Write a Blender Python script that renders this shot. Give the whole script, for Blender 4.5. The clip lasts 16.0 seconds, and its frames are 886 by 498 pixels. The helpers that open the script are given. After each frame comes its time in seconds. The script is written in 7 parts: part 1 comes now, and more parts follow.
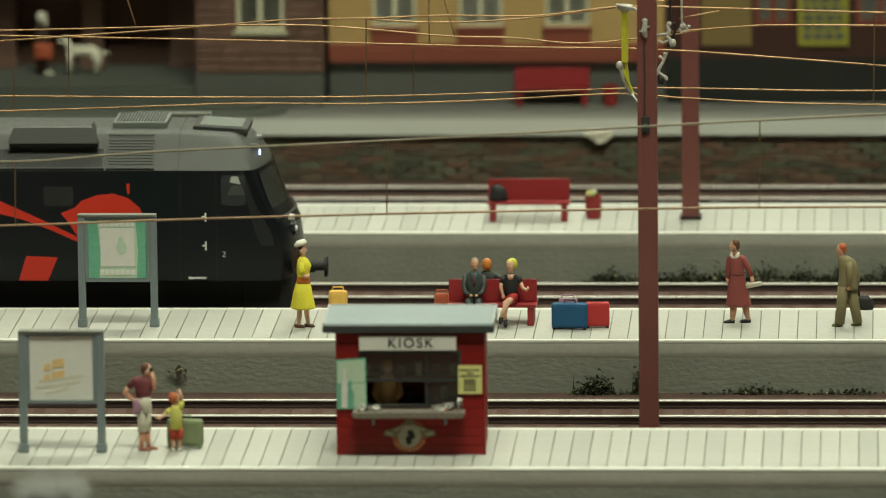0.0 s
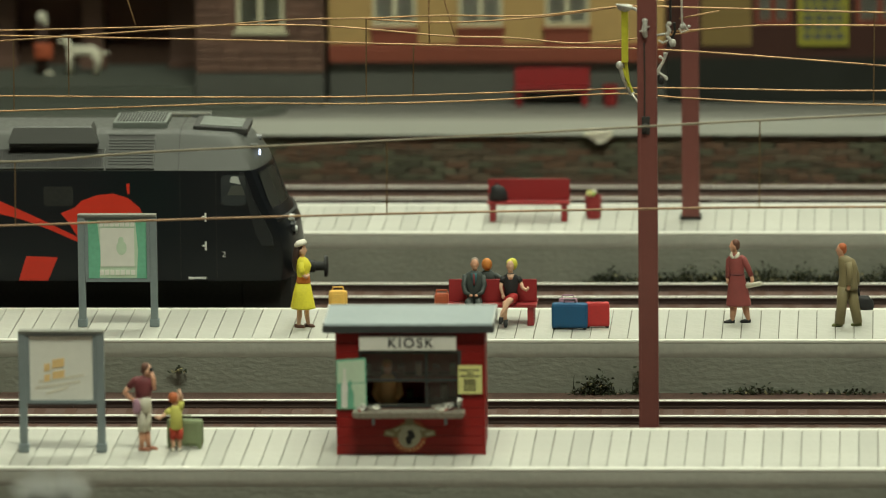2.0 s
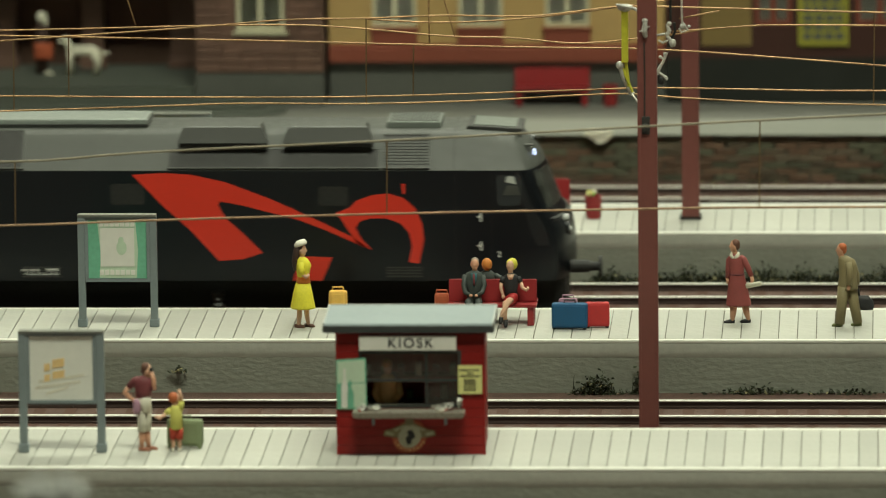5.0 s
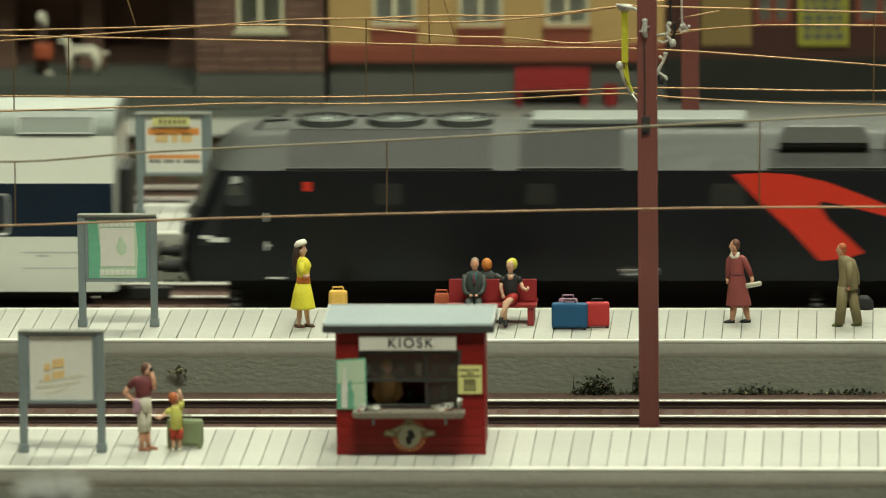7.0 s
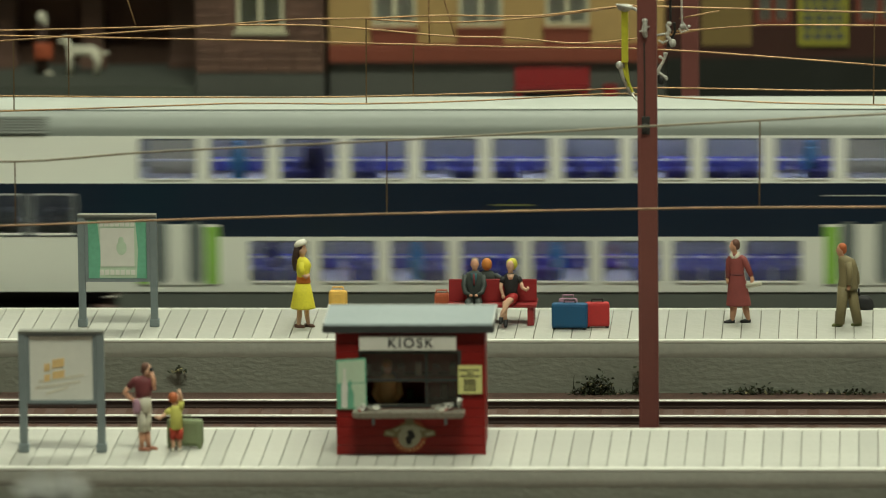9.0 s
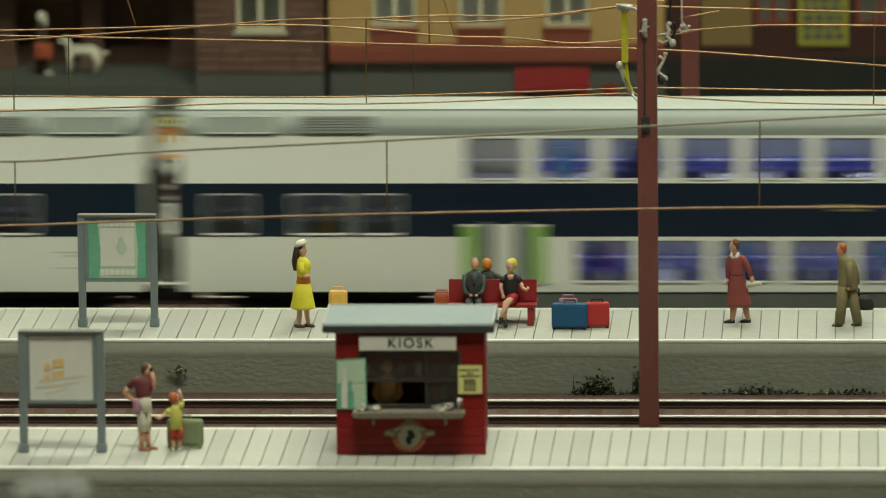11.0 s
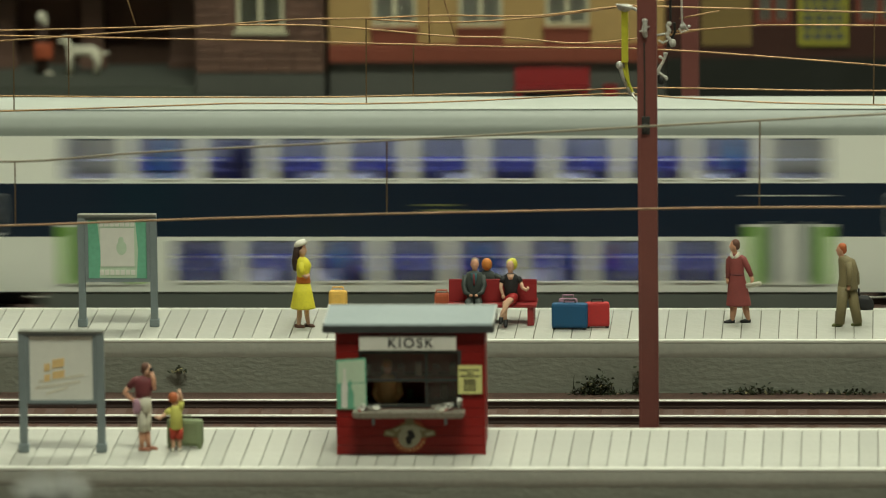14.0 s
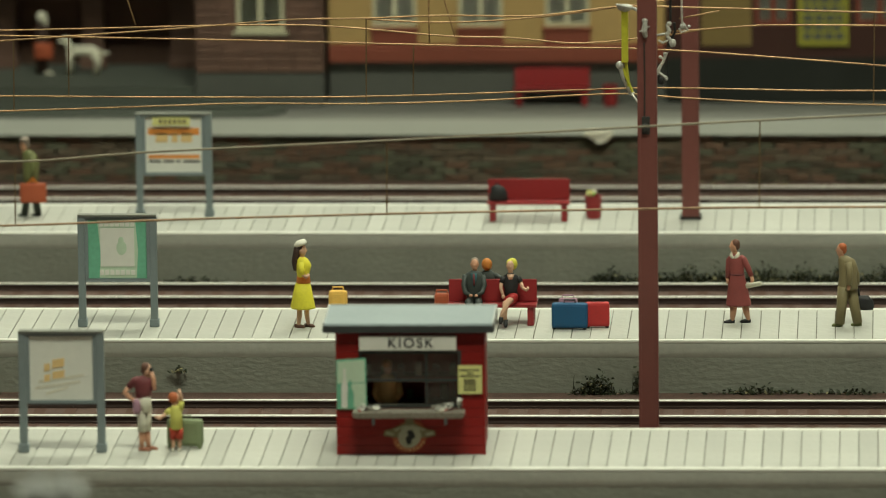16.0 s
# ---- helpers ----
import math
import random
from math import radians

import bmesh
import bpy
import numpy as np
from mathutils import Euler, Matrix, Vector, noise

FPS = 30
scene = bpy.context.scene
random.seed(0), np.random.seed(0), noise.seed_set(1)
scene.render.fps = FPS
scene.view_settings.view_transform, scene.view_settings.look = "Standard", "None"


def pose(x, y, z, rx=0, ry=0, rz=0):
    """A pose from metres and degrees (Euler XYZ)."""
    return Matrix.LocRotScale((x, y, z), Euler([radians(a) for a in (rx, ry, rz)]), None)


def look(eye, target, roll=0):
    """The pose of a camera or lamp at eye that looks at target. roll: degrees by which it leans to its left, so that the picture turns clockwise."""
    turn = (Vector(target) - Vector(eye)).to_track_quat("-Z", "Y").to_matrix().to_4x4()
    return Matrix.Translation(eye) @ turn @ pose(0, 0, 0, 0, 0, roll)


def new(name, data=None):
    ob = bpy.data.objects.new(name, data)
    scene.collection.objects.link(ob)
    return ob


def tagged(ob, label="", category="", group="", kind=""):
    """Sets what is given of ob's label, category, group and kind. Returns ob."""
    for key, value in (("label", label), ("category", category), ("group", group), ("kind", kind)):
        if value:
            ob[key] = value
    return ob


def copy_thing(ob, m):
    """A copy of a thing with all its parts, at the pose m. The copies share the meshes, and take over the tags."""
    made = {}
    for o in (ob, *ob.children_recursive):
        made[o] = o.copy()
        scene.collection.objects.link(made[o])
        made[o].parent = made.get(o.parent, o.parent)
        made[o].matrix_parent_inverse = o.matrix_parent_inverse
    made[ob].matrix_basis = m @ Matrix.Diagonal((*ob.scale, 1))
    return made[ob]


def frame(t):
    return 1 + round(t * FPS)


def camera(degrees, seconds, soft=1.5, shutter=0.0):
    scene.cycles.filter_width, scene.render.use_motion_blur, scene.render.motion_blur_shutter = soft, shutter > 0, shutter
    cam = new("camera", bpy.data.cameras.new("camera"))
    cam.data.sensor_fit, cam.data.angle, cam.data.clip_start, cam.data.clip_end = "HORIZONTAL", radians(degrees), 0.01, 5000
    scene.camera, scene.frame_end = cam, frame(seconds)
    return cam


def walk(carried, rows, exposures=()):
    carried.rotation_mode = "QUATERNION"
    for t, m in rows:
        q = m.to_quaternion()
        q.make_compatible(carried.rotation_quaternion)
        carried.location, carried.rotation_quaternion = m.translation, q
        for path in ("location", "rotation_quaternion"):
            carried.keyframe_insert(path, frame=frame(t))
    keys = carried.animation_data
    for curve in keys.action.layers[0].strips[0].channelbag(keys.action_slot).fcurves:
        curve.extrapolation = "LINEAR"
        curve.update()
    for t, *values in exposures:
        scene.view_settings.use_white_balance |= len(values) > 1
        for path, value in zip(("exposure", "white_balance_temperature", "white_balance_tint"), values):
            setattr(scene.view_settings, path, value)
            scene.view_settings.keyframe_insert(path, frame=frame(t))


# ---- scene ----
from mathutils.geometry import tessellate_polygon

cam = camera(6.798, 16.0, soft=1.0, shutter=0.6)
EYE = (0.08985, -1.53440, 0.34265)
AIM = (-0.00449, 0.08553, 0.04358)
walk(cam, [(0.0, look(EYE, AIM, -0.605)), (16.0, look(EYE, AIM, -0.605))], [(0.0, 0.15), (4.0, 0.15), (6.5, 0.33), (7.0, 0.38), (7.6, 0.25), (8.5, 0.06), (9.2, 0.02), (12.5, 0.0), (15.2, 0.0), (15.6, 0.01), (16.0, 0.03)])
cam.data.dof.use_dof = True
cam.data.dof.focus_distance = 1.70
cam.data.dof.aperture_fstop = 30.0

# ---- light: an exhibition room, ceiling lamp panels over the model, an added lamp behind ----
world = bpy.data.worlds.new("room_air")
scene.world = world
world.use_nodes = True
world.node_tree.nodes["Background"].inputs[0].default_value = (0.9, 0.92, 0.8, 1)
world.node_tree.nodes["Background"].inputs[1].default_value = 0.02


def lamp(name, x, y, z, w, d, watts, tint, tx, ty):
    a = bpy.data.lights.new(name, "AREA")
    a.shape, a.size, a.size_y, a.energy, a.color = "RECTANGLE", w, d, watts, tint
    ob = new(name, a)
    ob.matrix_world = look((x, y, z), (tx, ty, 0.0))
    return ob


WARM = (0.93, 0.99, 0.765)
lamp("ceiling_lamp", 0.16, -0.62, 1.62, 0.7, 0.2, 19.0, WARM, 0.05, 0.15)
lamp("ceiling_lamp", 0.16, 0.80, 1.62, 0.7, 0.2, 13.0, WARM, 0.05, 0.15)
# Added lamp without a known source; brightens the back wall for highlights on tops
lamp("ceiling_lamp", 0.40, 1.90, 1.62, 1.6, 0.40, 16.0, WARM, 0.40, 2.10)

# ---- materials ----
def mat(name, col, rough=0.6, metal=0.0, var=0.12, scale=400.0, fine=0.0, bump=0.0, spec=0.5, isl=0.0, obj=0.0, emit=0.0, dirt=0.0, dirtcol=(0.1, 0.08, 0.05), coat=0.0, stretch=(1, 1, 1)):
    m = bpy.data.materials.new(name)
    m.use_nodes = True
    nt = m.node_tree
    b = nt.nodes["Principled BSDF"]
    b.inputs["Roughness"].default_value = rough
    b.inputs["Metallic"].default_value = metal
    b.inputs["Specular IOR Level"].default_value = spec
    b.inputs["Coat Weight"].default_value = coat
    c = (*col, 1)
    b.inputs["Base Color"].default_value = c
    tc = nt.nodes.new("ShaderNodeTexCoord")
    L = nt.links
    vec = nt.nodes.new("ShaderNodeVectorMath")
    vec.operation = "MULTIPLY"
    vec.inputs[1].default_value = stretch
    L.new(tc.outputs["Object"], vec.inputs[0])
    if var > 0 or dirt > 0:
        n1 = nt.nodes.new("ShaderNodeTexNoise")
        n1.inputs["Scale"].default_value = scale * 0.2
        n1.inputs["Detail"].default_value = 3
        n2 = nt.nodes.new("ShaderNodeTexNoise")
        n2.inputs["Scale"].default_value = scale * 3
        n2.inputs["Detail"].default_value = 4
        L.new(tc.outputs["Object"], n1.inputs["Vector"])
        L.new(tc.outputs["Object"], n2.inputs["Vector"])
        add = nt.nodes.new("ShaderNodeMath")
        add.operation = "ADD"
        L.new(n1.outputs[0], add.inputs[0])
        L.new(n2.outputs[0], add.inputs[1])
        mr = nt.nodes.new("ShaderNodeMapRange")
        mr.inputs[1].default_value, mr.inputs[2].default_value = 0.6, 1.4
        mr.inputs[3].default_value, mr.inputs[4].default_value = 1 - var, 1 + var
        L.new(add.outputs[0], mr.inputs[0])
        val = mr.outputs[0]
        if isl > 0 or obj > 0:
            src = nt.nodes.new("ShaderNodeNewGeometry" if isl > 0 else "ShaderNodeObjectInfo")
            r2 = nt.nodes.new("ShaderNodeMapRange")
            k = isl or obj
            r2.inputs[3].default_value, r2.inputs[4].default_value = 1 - k, 1 + k
            L.new(src.outputs["Random Per Island" if isl > 0 else "Random"], r2.inputs[0])
            mu = nt.nodes.new("ShaderNodeMath")
            mu.operation = "MULTIPLY"
            L.new(val, mu.inputs[0])
            L.new(r2.outputs[0], mu.inputs[1])
            val = mu.outputs[0]
        mx = nt.nodes.new("ShaderNodeVectorMath")
        mx.operation = "SCALE"
        mx.inputs[0].default_value = col
        L.new(val, mx.inputs["Scale"])
        out = mx.outputs[0]
        if dirt > 0:
            n3 = nt.nodes.new("ShaderNodeTexNoise")
            n3.inputs["Scale"].default_value = scale * 0.5
            n3.inputs["Detail"].default_value = 6
            n3.inputs["Roughness"].default_value = 0.7
            L.new(tc.outputs["Object"], n3.inputs["Vector"])
            r3 = nt.nodes.new("ShaderNodeMapRange")
            r3.inputs[1].default_value, r3.inputs[2].default_value = 0.52, 0.75
            r3.inputs[4].default_value = dirt
            L.new(n3.outputs[0], r3.inputs[0])
            mix = nt.nodes.new("ShaderNodeMix")
            mix.data_type = "RGBA"
            mix.inputs[7].default_value = (*dirtcol, 1)
            L.new(r3.outputs[0], mix.inputs[0])
            L.new(out, mix.inputs[6])
            out = mix.outputs[2]
        L.new(out, b.inputs["Base Color"])
        if bump > 0:
            bp = nt.nodes.new("ShaderNodeBump")
            bp.inputs["Strength"].default_value = bump
            bp.inputs["Distance"].default_value = 0.0004
            n4 = nt.nodes.new("ShaderNodeTexNoise")
            n4.inputs["Scale"].default_value = (fine or scale) * 2
            n4.inputs["Detail"].default_value = 5
            L.new(vec.outputs[0], n4.inputs["Vector"])
            L.new(n4.outputs[0], bp.inputs["Height"])
            L.new(bp.outputs[0], b.inputs["Normal"])
        if rough > 0.15 and var > 0.045:
            rr = nt.nodes.new("ShaderNodeMapRange")
            rr.inputs[1].default_value, rr.inputs[2].default_value = 0.3, 0.7
            rr.inputs[3].default_value, rr.inputs[4].default_value = rough - 0.08, min(1, rough + 0.08)
            L.new(n2.outputs[0], rr.inputs[0])
            L.new(rr.outputs[0], b.inputs["Roughness"])
    if emit > 0:
        b.inputs["Emission Color"].default_value = c
        b.inputs["Emission Strength"].default_value = emit
    return m


def glass(name, tint=(0.9, 0.95, 0.95), rough=0.02, haze=0.0):
    m = bpy.data.materials.new(name)
    m.use_nodes = True
    nt = m.node_tree
    nt.nodes.remove(nt.nodes["Principled BSDF"])
    tr = nt.nodes.new("ShaderNodeBsdfTransparent")
    tr.inputs[0].default_value = (*tint, 1)
    gl = nt.nodes.new("ShaderNodeBsdfGlossy")
    gl.inputs["Roughness"].default_value = rough
    fr = nt.nodes.new("ShaderNodeFresnel")
    fr.inputs[0].default_value = 1.5
    mix = nt.nodes.new("ShaderNodeMixShader")
    nt.links.new(fr.outputs[0], mix.inputs[0])
    nt.links.new(tr.outputs[0], mix.inputs[1])
    nt.links.new(gl.outputs[0], mix.inputs[2])
    # Pale diffuse share paints a faint reflected haze over the pane
    df = nt.nodes.new("ShaderNodeBsdfDiffuse")
    df.inputs[0].default_value = (0.5, 0.5, 0.42, 1)
    top = nt.nodes.new("ShaderNodeMixShader")
    top.inputs[0].default_value = haze
    nt.links.new(mix.outputs[0], top.inputs[1])
    nt.links.new(df.outputs[0], top.inputs[2])
    nt.links.new(top.outputs[0], nt.nodes["Material Output"].inputs[0])
    return m


M = {}
M["slab"] = mat("pale_paving", (0.435, 0.435, 0.39), 0.7, var=0.12, scale=220, bump=0.35, obj=0.09, dirt=0.4, dirtcol=(0.34, 0.33, 0.28))
M["joint"] = mat("paving_joint", (0.16, 0.15, 0.12), 0.9)
M["edge"] = mat("white_edge_paint", (0.72, 0.72, 0.65), 0.6, var=0.06, scale=250, dirt=0.3, dirtcol=(0.5, 0.48, 0.4))
M["concrete"] = mat("grey_concrete_paint", (0.255, 0.265, 0.22), 0.5, var=0.12, scale=250, fine=480, bump=0.6, stretch=(0.6, 1, 1.2), dirt=0.2, dirtcol=(0.17, 0.17, 0.15))
# Wall grey made lighter, with the rounded lip's highlight put into the colour
M["lip"] = mat("lit_lip_grey", (0.42, 0.425, 0.37), 0.5, var=0.1, scale=250, bump=0.3)
M["ballast"] = mat("ballast_ground", (0.095, 0.054, 0.041), 0.95, var=0.35, scale=900, bump=0.8, dirt=0.4, dirtcol=(0.05, 0.035, 0.03))
M["sleeper"] = mat("brown_sleeper", (0.085, 0.047, 0.036), 0.9, var=0.25, scale=500, isl=0.05, spec=0.15)
M["railside"] = mat("rusty_rail", (0.05, 0.03, 0.024), 0.6, var=0.2, scale=600)
# Worn rail tops; the near-white colour holds their specular glint
M["railtop"] = mat("worn_steel_glint", (0.88, 0.87, 0.80), 0.32, metal=0.1, var=0.08, scale=500)
M["red"] = mat("red_boards", (0.235, 0.013, 0.011), 0.4, var=0.08, scale=300, obj=0.05, spec=0.3)
M["redbench"] = mat("red_bench_plastic", (0.28, 0.022, 0.024), 0.4, var=0.08, scale=400)
M["roofblue"] = mat("blue_grey_roof", (0.28, 0.335, 0.35), 0.5, var=0.08, scale=250, bump=0.1)
M["roofedge"] = mat("dark_slate_edge", (0.045, 0.05, 0.05), 0.5, var=0.1)
M["signgrey"] = mat("blue_grey_frame", (0.20, 0.24, 0.25), 0.5, var=0.1, scale=400)
M["paper"] = mat("white_poster", (0.74, 0.74, 0.68), 0.6, var=0.05, scale=200)
M["green"] = mat("green_poster", (0.16, 0.45, 0.30), 0.5, var=0.18, scale=300)
M["palegreen"] = mat("pale_green_poster", (0.52, 0.66, 0.50), 0.5, var=0.08, scale=300)
M["orange"] = mat("orange_print", (0.80, 0.30, 0.06), 0.6, var=0.1)
M["paleorange"] = mat("pale_orange_print", (0.78, 0.55, 0.25), 0.6, var=0.1)
M["yellowpaper"] = mat("yellow_notice", (0.72, 0.70, 0.28), 0.6, var=0.05)
M["black"] = mat("black_print", (0.02, 0.02, 0.02), 0.5, var=0.1)
M["shopblack"] = mat("dark_grey_shop_paint", (0.03, 0.032, 0.028), 0.8, var=0.15, spec=0.1)
M["posteryellow"] = mat("faded_yellow_poster", (0.30, 0.285, 0.035), 0.6, var=0.1)
M["mast"] = mat("red_brown_mast", (0.19, 0.062, 0.052), 0.5, var=0.10, scale=300)
M["wire"] = mat("copper_wire", (0.40, 0.245, 0.115), 0.42, metal=0.5, var=0.55, scale=500, dirt=0.75, dirtcol=(0.10, 0.035, 0.015), bump=0.4)
M["wiredull"] = mat("tarnished_wire", (0.29, 0.18, 0.10), 0.5, metal=0.35, var=0.4, scale=500, dirt=0.6, dirtcol=(0.12, 0.05, 0.025), bump=0.4)
M["wirepale"] = mat("weathered_wire", (0.24, 0.205, 0.14), 0.6, metal=0.0, var=0.3, scale=900)
M["dropper"] = mat("bronze_dropper", (0.17, 0.11, 0.05), 0.5, metal=0.4, var=0.1)
M["steel"] = mat("cast_fittings", (0.52, 0.51, 0.46), 0.45, metal=0.25, var=0.4, scale=900)
M["ins"] = mat("yellow_insulator", (0.62, 0.60, 0.05), 0.4, var=0.15)
M["navy"] = mat("dark_blue_body", (0.0065, 0.008, 0.0105), 0.30, var=0.03, scale=20, spec=0.3)
M["locogrey"] = mat("grey_roof_paint", (0.068, 0.072, 0.065), 0.5, var=0.07, scale=200, spec=0.3)
M["hatch"] = mat("green_grey_hatch", (0.15, 0.17, 0.15), 0.45, var=0.07, scale=200)
M["locolight"] = mat("light_grey_roof", (0.22, 0.245, 0.225), 0.4, var=0.06, scale=200)
M["dark"] = mat("dark_grille", (0.035, 0.035, 0.032), 0.6, var=0.1)
M["mid"] = mat("grey_intake", (0.055, 0.057, 0.051), 0.5, var=0.08)
M["frontgrey"] = mat("dark_grey_front", (0.010, 0.012, 0.0145), 0.35, var=0.1)
M["decal"] = mat("red_stripe", (0.62, 0.030, 0.012), 0.4, var=0.05)
M["under"] = mat("black_underframe", (0.012, 0.012, 0.011), 0.7, var=0.2)
M["white"] = mat("white_marking", (0.78, 0.78, 0.74), 0.5, var=0.04)
M["maroondark"] = mat("dark_maroon_paint", (0.048, 0.014, 0.009), 0.6, var=0.1, scale=150)
M["strip"] = mat("cold_led_strip", (0.78, 0.83, 1.0), 0.5, var=0.0, emit=6.5)
M["screen"] = mat("tinted_windscreen", (0.075, 0.08, 0.072), 0.25, var=0.0, spec=0.5)
M["led"] = mat("white_blue_led", (0.6, 0.72, 1.0), 0.3, var=0.0, emit=2.5)
M["cglass"] = mat("dark_cab_glass", (0.03, 0.035, 0.038), 0.2, var=0.0, spec=0.35)
M["cwhite"] = mat("coach_white", (0.76, 0.77, 0.70), 0.3, var=0.02, scale=30, coat=0.2)
M["cnavy"] = mat("coach_navy", (0.006, 0.015, 0.032), 0.3, var=0.02, scale=20, spec=0.3)
M["croof"] = mat("coach_grey_roof", (0.20, 0.225, 0.20), 0.5, var=0.03, scale=20)
M["crown"] = mat("pale_roof_crown", (0.42, 0.45, 0.41), 0.45, var=0.03, scale=20)
M["cskirt"] = mat("coach_skirt", (0.14, 0.155, 0.135), 0.5, var=0.1)
M["wseal"] = mat("dark_window_seal", (0.10, 0.11, 0.11), 0.45, var=0.08)
M["lining"] = mat("grey_coach_lining", (0.30, 0.31, 0.33), 0.6, var=0.12, scale=120)
M["tanboard"] = mat("dark_ochre_board", (0.22, 0.15, 0.05), 0.75, var=0.1, scale=100)
M["counter"] = mat("grey_brown_counter", (0.32, 0.29, 0.24), 0.3, var=0.25, scale=500)
M["wframe"] = mat("window_surround", (0.46, 0.48, 0.46), 0.4, var=0.05)
M["seat"] = mat("blue_seat", (0.07, 0.082, 0.42), 0.6, var=0.15)
M["seatdark"] = mat("dark_blue_passenger_paint", (0.03, 0.03, 0.16), 0.6, var=0.15)
M["cyan"] = mat("cyan_passenger_paint", (0.05, 0.32, 0.55), 0.6, var=0.15)
M["inwall"] = mat("coach_lining", (0.60, 0.60, 0.62), 0.6, var=0.05)
M["lime"] = mat("lime_door_edge", (0.22, 0.46, 0.05), 0.45, var=0.06)
M["doorgrey"] = mat("door_window_grey", (0.13, 0.15, 0.15), 0.3, var=0.06)
M["pane"] = glass("clear_pane", (0.94, 0.95, 0.97))
# These panes carry the painted haze, which brightens the dark inside
M["kpane"] = glass("kiosk_pane", (0.94, 0.95, 0.94), 0.05, 0.05)
M["film"] = glass("clear_wrap", (0.93, 0.93, 0.93), 0.12)
M["stone"] = mat("rough_stone", (0.135, 0.105, 0.072), 0.85, var=0.3, scale=250, bump=0.6, obj=0.22, dirt=0.35, dirtcol=(0.08, 0.09, 0.06))
M["stonered"] = mat("reddish_stone", (0.16, 0.098, 0.064), 0.85, var=0.3, scale=250, bump=0.6, obj=0.2, dirt=0.5, dirtcol=(0.09, 0.07, 0.05))
M["stonegreen"] = mat("mossy_stone", (0.11, 0.112, 0.075), 0.85, var=0.35, scale=250, bump=0.6, obj=0.3, dirt=0.5, dirtcol=(0.06, 0.06, 0.042))
M["mortar"] = mat("dark_mortar", (0.11, 0.10, 0.075), 0.9)
M["plaza"] = mat("grey_plaza", (0.145, 0.145, 0.127), 0.8, var=0.10, scale=120, bump=0.2)
M["kerb"] = mat("pale_kerb", (0.235, 0.24, 0.21), 0.75, var=0.08, scale=150)
M["sand"] = mat("brown_sandstone", (0.16, 0.088, 0.064), 0.75, var=0.18, scale=150, bump=0.3, obj=0.14)
M["yellow"] = mat("ochre_plaster", (0.47, 0.31, 0.12), 0.75, var=0.08, scale=100, bump=0.1)
M["maroon"] = mat("maroon_paint", (0.24, 0.06, 0.034), 0.6, var=0.1, scale=150)
M["plinth"] = mat("grey_plinth", (0.10, 0.103, 0.09), 0.75, var=0.12, scale=120)
M["steps"] = mat("grey_steps", (0.08, 0.09, 0.073), 0.75, var=0.12, scale=150)
M["darkin"] = mat("dark_interior", (0.015, 0.013, 0.011), 0.8)
M["sash"] = mat("cream_sash", (0.60, 0.57, 0.40), 0.5, var=0.06)
M["curtain"] = mat("white_curtain", (0.80, 0.80, 0.72), 0.8, var=0.08, scale=250)
M["skin"] = mat("painted_skin", (0.62, 0.32, 0.20), 0.5, var=0.08, scale=900)
M["room"] = mat("room_plaster", (0.55, 0.55, 0.50), 0.9, var=0.05, scale=8)
M["roomfloor"] = mat("room_carpet", (0.12, 0.12, 0.11), 0.95, var=0.2, scale=60)
M["panel"] = mat("lamp_diffuser", (1.0, 0.97, 0.82), 0.5, var=0.0, emit=2.0)
M["leaf"] = mat("dark_weeds", (0.028, 0.034, 0.014), 0.8, var=0.3, scale=900, isl=0.5)
M["leafdry"] = mat("dry_weeds", (0.30, 0.27, 0.14), 0.8, var=0.3, scale=900, isl=0.4)
for nm, c in dict(ydress=(0.80, 0.72, 0.05), orangeb=(0.80, 0.24, 0.03), capwhite=(0.75, 0.72, 0.62), darkhair=(0.05, 0.025, 0.018),
                  brownshoe=(0.11, 0.05, 0.03), wine=(0.16, 0.035, 0.04), cream=(0.66, 0.63, 0.52), purple=(0.36, 0.20, 0.27),
                  shirt=(0.62, 0.60, 0.14), shorts=(0.45, 0.05, 0.025), redhair=(0.42, 0.11, 0.035), olivecase=(0.20, 0.245, 0.13),
                  suit=(0.045, 0.055, 0.05), teal=(0.03, 0.12, 0.14), gingerhair=(0.62, 0.22, 0.04), blonde=(0.62, 0.58, 0.06),
                  blackc=(0.015, 0.015, 0.016), redskirt=(0.42, 0.02, 0.02), coat=(0.25, 0.055, 0.05), khaki=(0.22, 0.18, 0.09),
                  bluecase=(0.008, 0.085, 0.20), redcase=(0.48, 0.03, 0.03), yellowcase=(0.78, 0.47, 0.10), greencoat=(0.14, 0.15, 0.05),
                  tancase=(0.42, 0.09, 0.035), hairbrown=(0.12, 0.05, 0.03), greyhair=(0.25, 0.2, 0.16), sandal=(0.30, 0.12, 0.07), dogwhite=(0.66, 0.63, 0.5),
                  greentrouser=(0.03, 0.04, 0.03), paleface=(0.66, 0.40, 0.27), badgecream=(0.42, 0.40, 0.29)).items():
    M[nm] = mat(nm + "_paint", c, 0.68, var=0.16, scale=900)

# ---- geometry helpers; lengths in millimetres ----
MM = 0.001


def P(x, y, z=0.0, rz=0.0, rx=0.0, ry=0.0):
    return pose(x * MM, y * MM, z * MM, rx, ry, rz)


